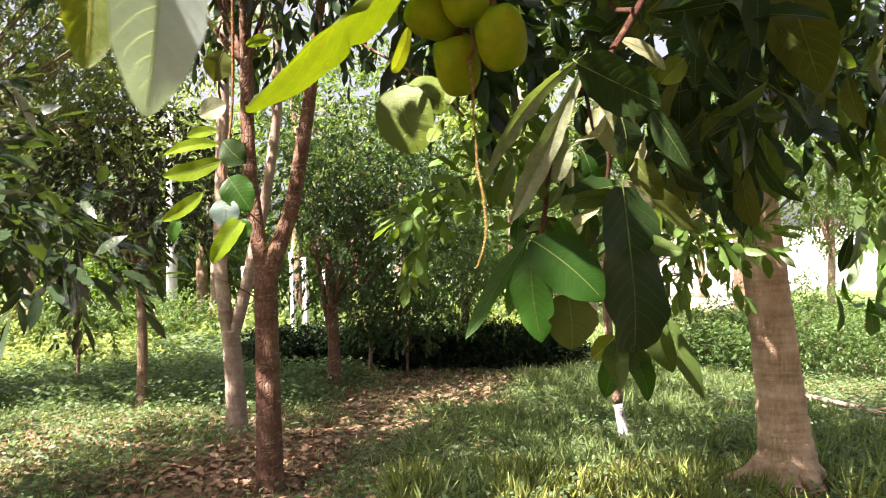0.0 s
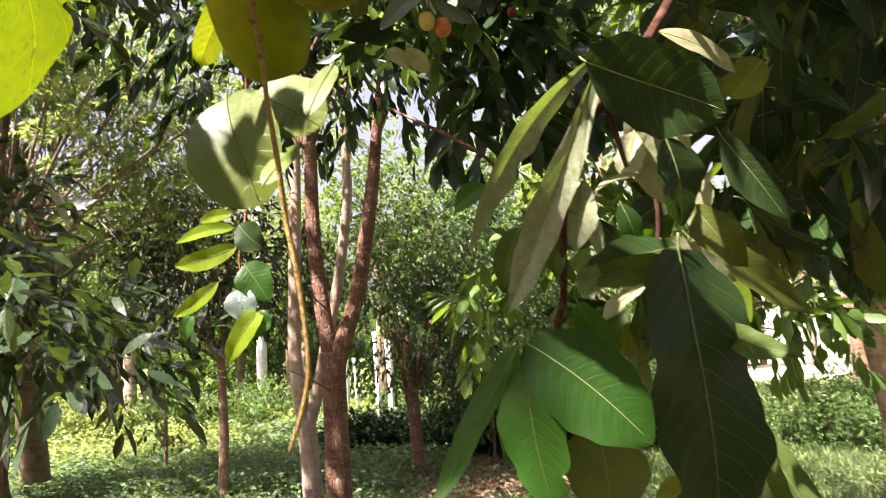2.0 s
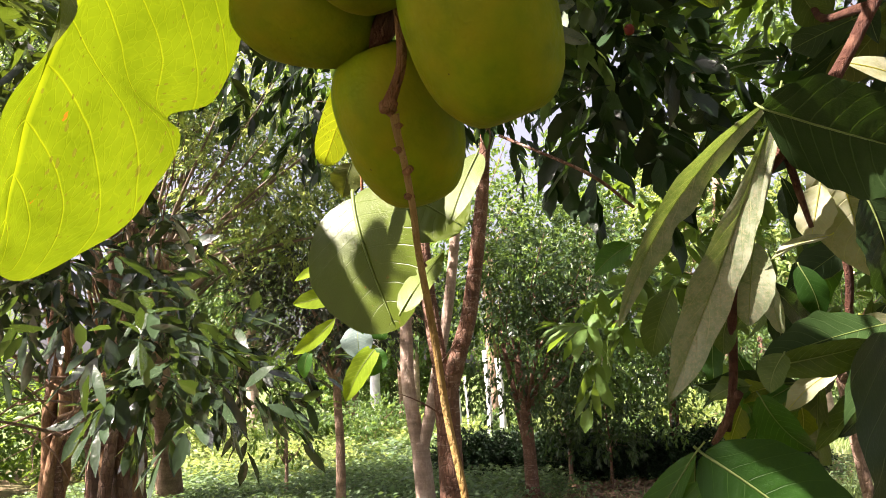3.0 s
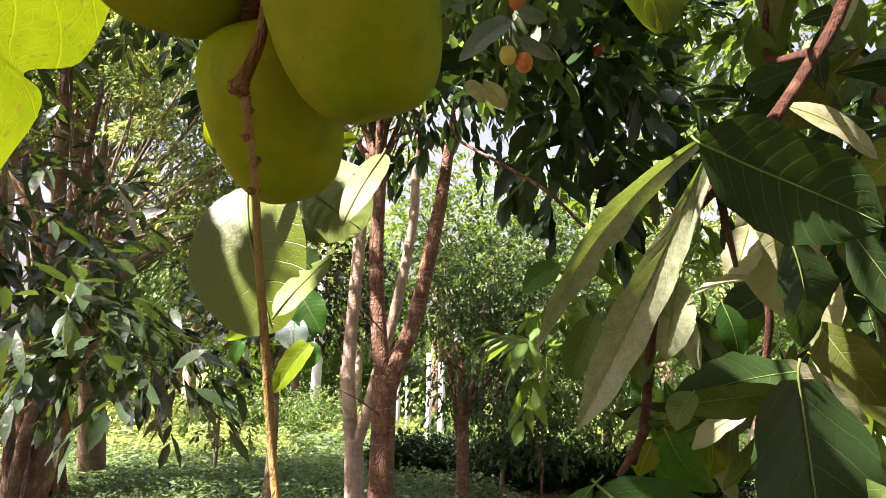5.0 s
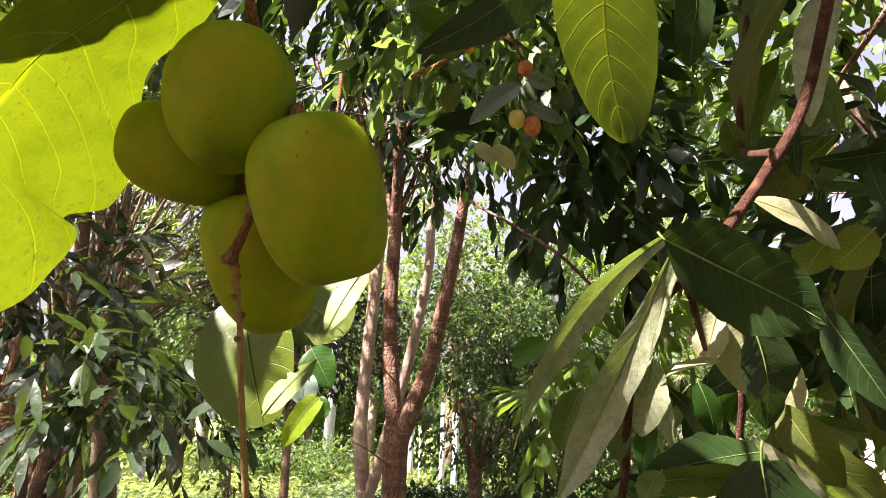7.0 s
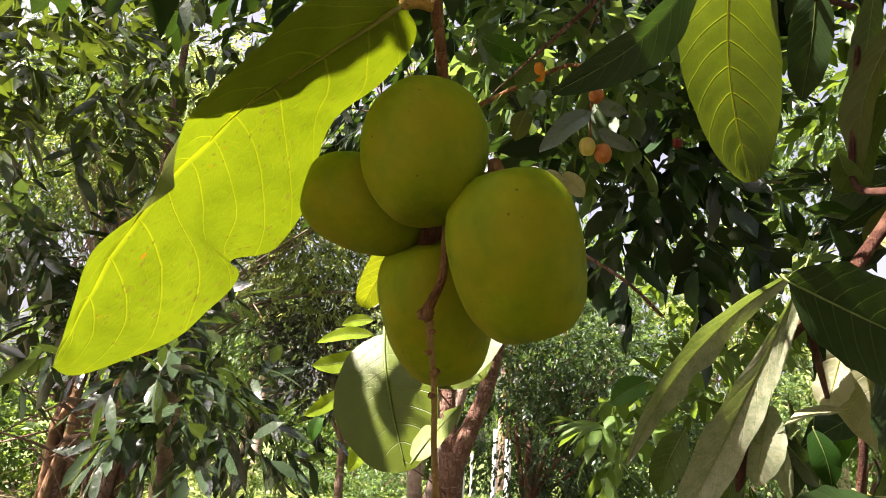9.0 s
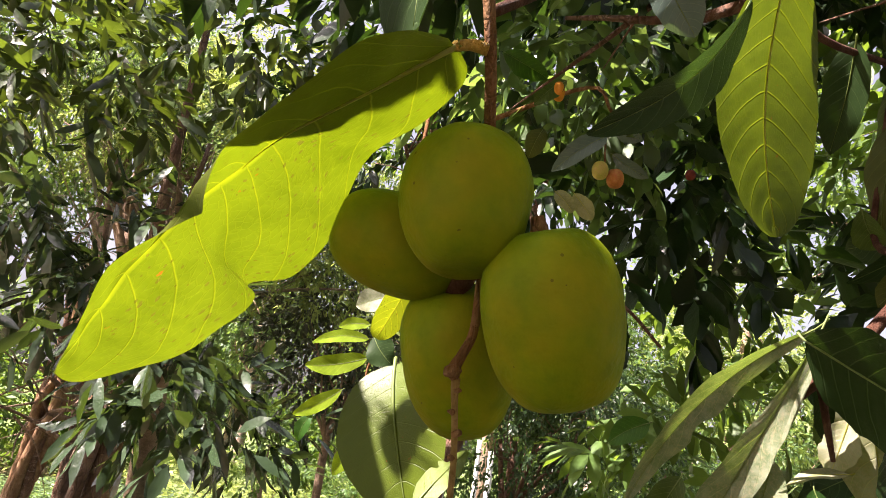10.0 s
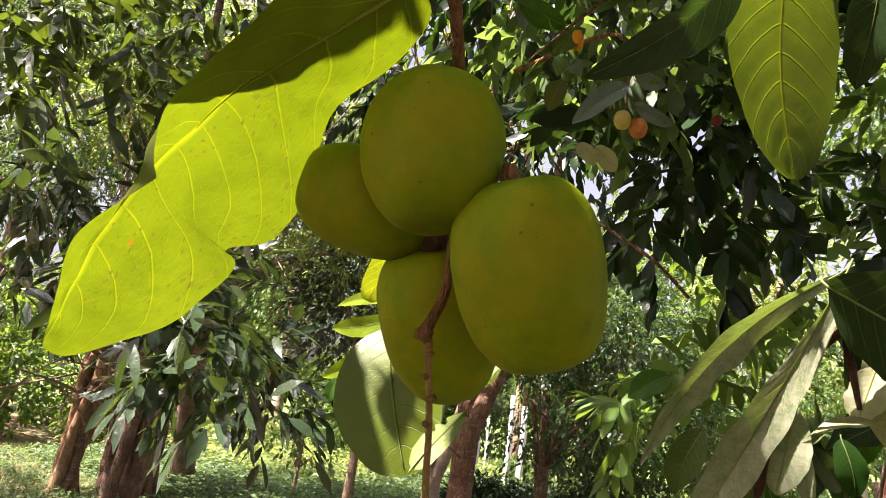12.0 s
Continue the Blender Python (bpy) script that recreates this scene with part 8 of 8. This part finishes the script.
# ---- sprig before the forked tree
leaf_sprig = thing('leaf_sprig', (-0.65, 2.1, 2.2), 'thin sprig with yellow-green leaves, backlight put into their colour', 'sprig')
part('stem', tube([(-0.507, 2.039, 2.791), (-0.527, 2.103, 2.305), (-0.542, 2.108, 2.135), (-0.560, 2.111, 2.033), (-0.536, 2.114, 1.947)], [0.0060, 0.0040, 0.0040, 0.0035, 0.0030]), bark_twig, leaf_sprig)
leaf(leaf_sprig, (-0.575, 2.107, 2.166), (-0.670, 2.107, 2.149), 0.034, (0.02, -0.99, -0.10), leaf_lit_lime, bend=0.06, fold=0.2)
leaf(leaf_sprig, (-0.571, 2.108, 2.127), (-0.742, 2.108, 2.095), 0.036, (0.02, -0.99, -0.10), leaf_lit_lime, bend=0.06, fold=0.2)
leaf(leaf_sprig, (-0.568, 2.110, 2.075), (-0.743, 2.110, 2.032), 0.056, (0.05, -0.98, -0.15), leaf_lit_lime, bend=0.06, fold=0.2)
leaf(leaf_sprig, (-0.621, 2.113, 1.982), (-0.750, 2.114, 1.896), 0.044, (0.05, -0.97, -0.20), leaf_lit_lime, bend=0.06, fold=0.2)
leaf(leaf_sprig, (-0.544, 2.112, 2.024), (-0.477, 2.115, 1.920), 0.102, (0.02, -1.00, -0.01), leaf_green, bend=0.06, fold=0.2)
leaf(leaf_sprig, (-0.553, 2.114, 1.964), (-0.554, 2.116, 1.871), 0.090, (-0.04, -1.00, -0.02), leaf_blue, bend=0.06, fold=0.2)
leaf(leaf_sprig, (-0.503, 2.116, 1.904), (-0.599, 2.119, 1.764), 0.061, (0.08, -0.99, -0.08), leaf_lit_lime, bend=0.06, fold=0.2)
leaf(leaf_sprig, (-0.559, 2.108, 2.135), (-0.492, 2.111, 2.066), 0.085, (-0.03, -1.00, -0.08), leaf_dark, bend=0.06, fold=0.2)
leaf(leaf_sprig, (-0.520, 2.116, 1.904), (-0.521, 2.118, 1.827), 0.085, (0.12, -0.99, -0.03), leaf_green, bend=0.06, fold=0.2)
leaf(leaf_sprig, (-0.694, 2.114, 1.907), (-0.717, 2.116, 1.830), 0.038, (0.18, -0.98, -0.08), leaf_green, bend=0.06, fold=0.2)
leaf(leaf_sprig, (-0.549, 2.105, 2.246), (-0.631, 2.105, 2.213), 0.068, (-0.01, -1.00, 0.01), leaf_under, bend=0.06, fold=0.2)
leaf(leaf_sprig, (-0.554, 2.100, 2.408), (-0.585, 2.103, 2.315), 0.085, (0.35, -0.93, -0.15), leaf_olive, bend=0.06, fold=0.2)
leaf(leaf_sprig, (-0.409, 2.100, 2.440), (-0.486, 2.100, 2.424), 0.038, (0.07, -0.93, -0.35), leaf_lit_lime, bend=0.06, fold=0.2)
# ---- fruit bearing twig in the canopy
berry_twig = thing('berry_twig', (0.02, 2.25, 2.9), 'canopy twig with small green and brown fruits', 'twig')
part('stem', tube([(-0.017, 2.207, 2.893), (-0.026, 2.227, 2.814), (-0.022, 2.251, 2.736)], [0.0040, 0.0030, 0.0025]), bark_twig, berry_twig)
part('stem', tube([(-0.017, 2.207, 2.893), (-0.100, 2.255, 3.002), (-0.432, 2.461, 2.999)], [0.0040, 0.0060, 0.0090]), bark_twig, berry_twig)
part('stem', tube([(-0.170, 2.267, 2.484), (0.067, 2.287, 2.346), (0.177, 2.460, 2.276)], [0.0040, 0.0050, 0.0050]), bark_red, berry_twig)
small_fruit((-0.034, 2.249, 2.726), 0.0244, 0.0276, fruit_yellow)
small_fruit((0.009, 2.270, 2.712), 0.0260, 0.0293, fruit_brown)
small_fruit((-0.167, 2.142, 2.919), 0.0179, 0.0309, fruit_orange)
small_fruit((0.215, 2.333, 2.765), 0.015, 0.016, fruit_red)
small_fruit((-0.009, 2.217, 2.871), 0.0228, 0.0228, fruit_brown)
leaf(berry_twig, (-0.026, 2.224, 2.822), (-0.166, 2.207, 2.696), 0.066, (0.13, -0.99, -0.01), leaf_blue, bend=0.06, fold=0.2)
leaf(berry_twig, (-0.011, 2.220, 2.855), (0.076, 2.260, 2.834), 0.046, (0.18, -0.74, -0.65), leaf_blue, bend=0.06, fold=0.2)
leaf(berry_twig, (-0.004, 2.246, 2.778), (0.101, 2.299, 2.732), 0.042, (0.21, -0.84, -0.49), leaf_blue, bend=0.06, fold=0.2)
leaf(berry_twig, (-0.199, 2.162, 2.809), (-0.232, 2.175, 2.719), 0.062, (0.28, -0.93, -0.24), leaf_olive, bend=0.06, fold=0.2)
leaf(berry_twig, (-0.148, 2.139, 2.955), (-0.230, 2.133, 2.867), 0.065, (0.16, -0.98, -0.08), leaf_mid, bend=0.06, fold=0.2)
leaf(berry_twig, (-0.097, 2.247, 2.649), (-0.042, 2.287, 2.586), 0.055, (-0.11, -0.79, -0.60), leaf_pale, bend=0.06, fold=0.2)
leaf(berry_twig, (-0.150, 2.229, 2.643), (-0.096, 2.264, 2.595), 0.046, (0.43, -0.89, -0.16), leaf_pale, bend=0.06, fold=0.2)
leaf(berry_twig, (-0.324, 2.060, 2.997), (-0.201, 2.121, 2.949), 0.073, (0.02, -0.65, -0.76), leaf_green, bend=0.06, fold=0.2)
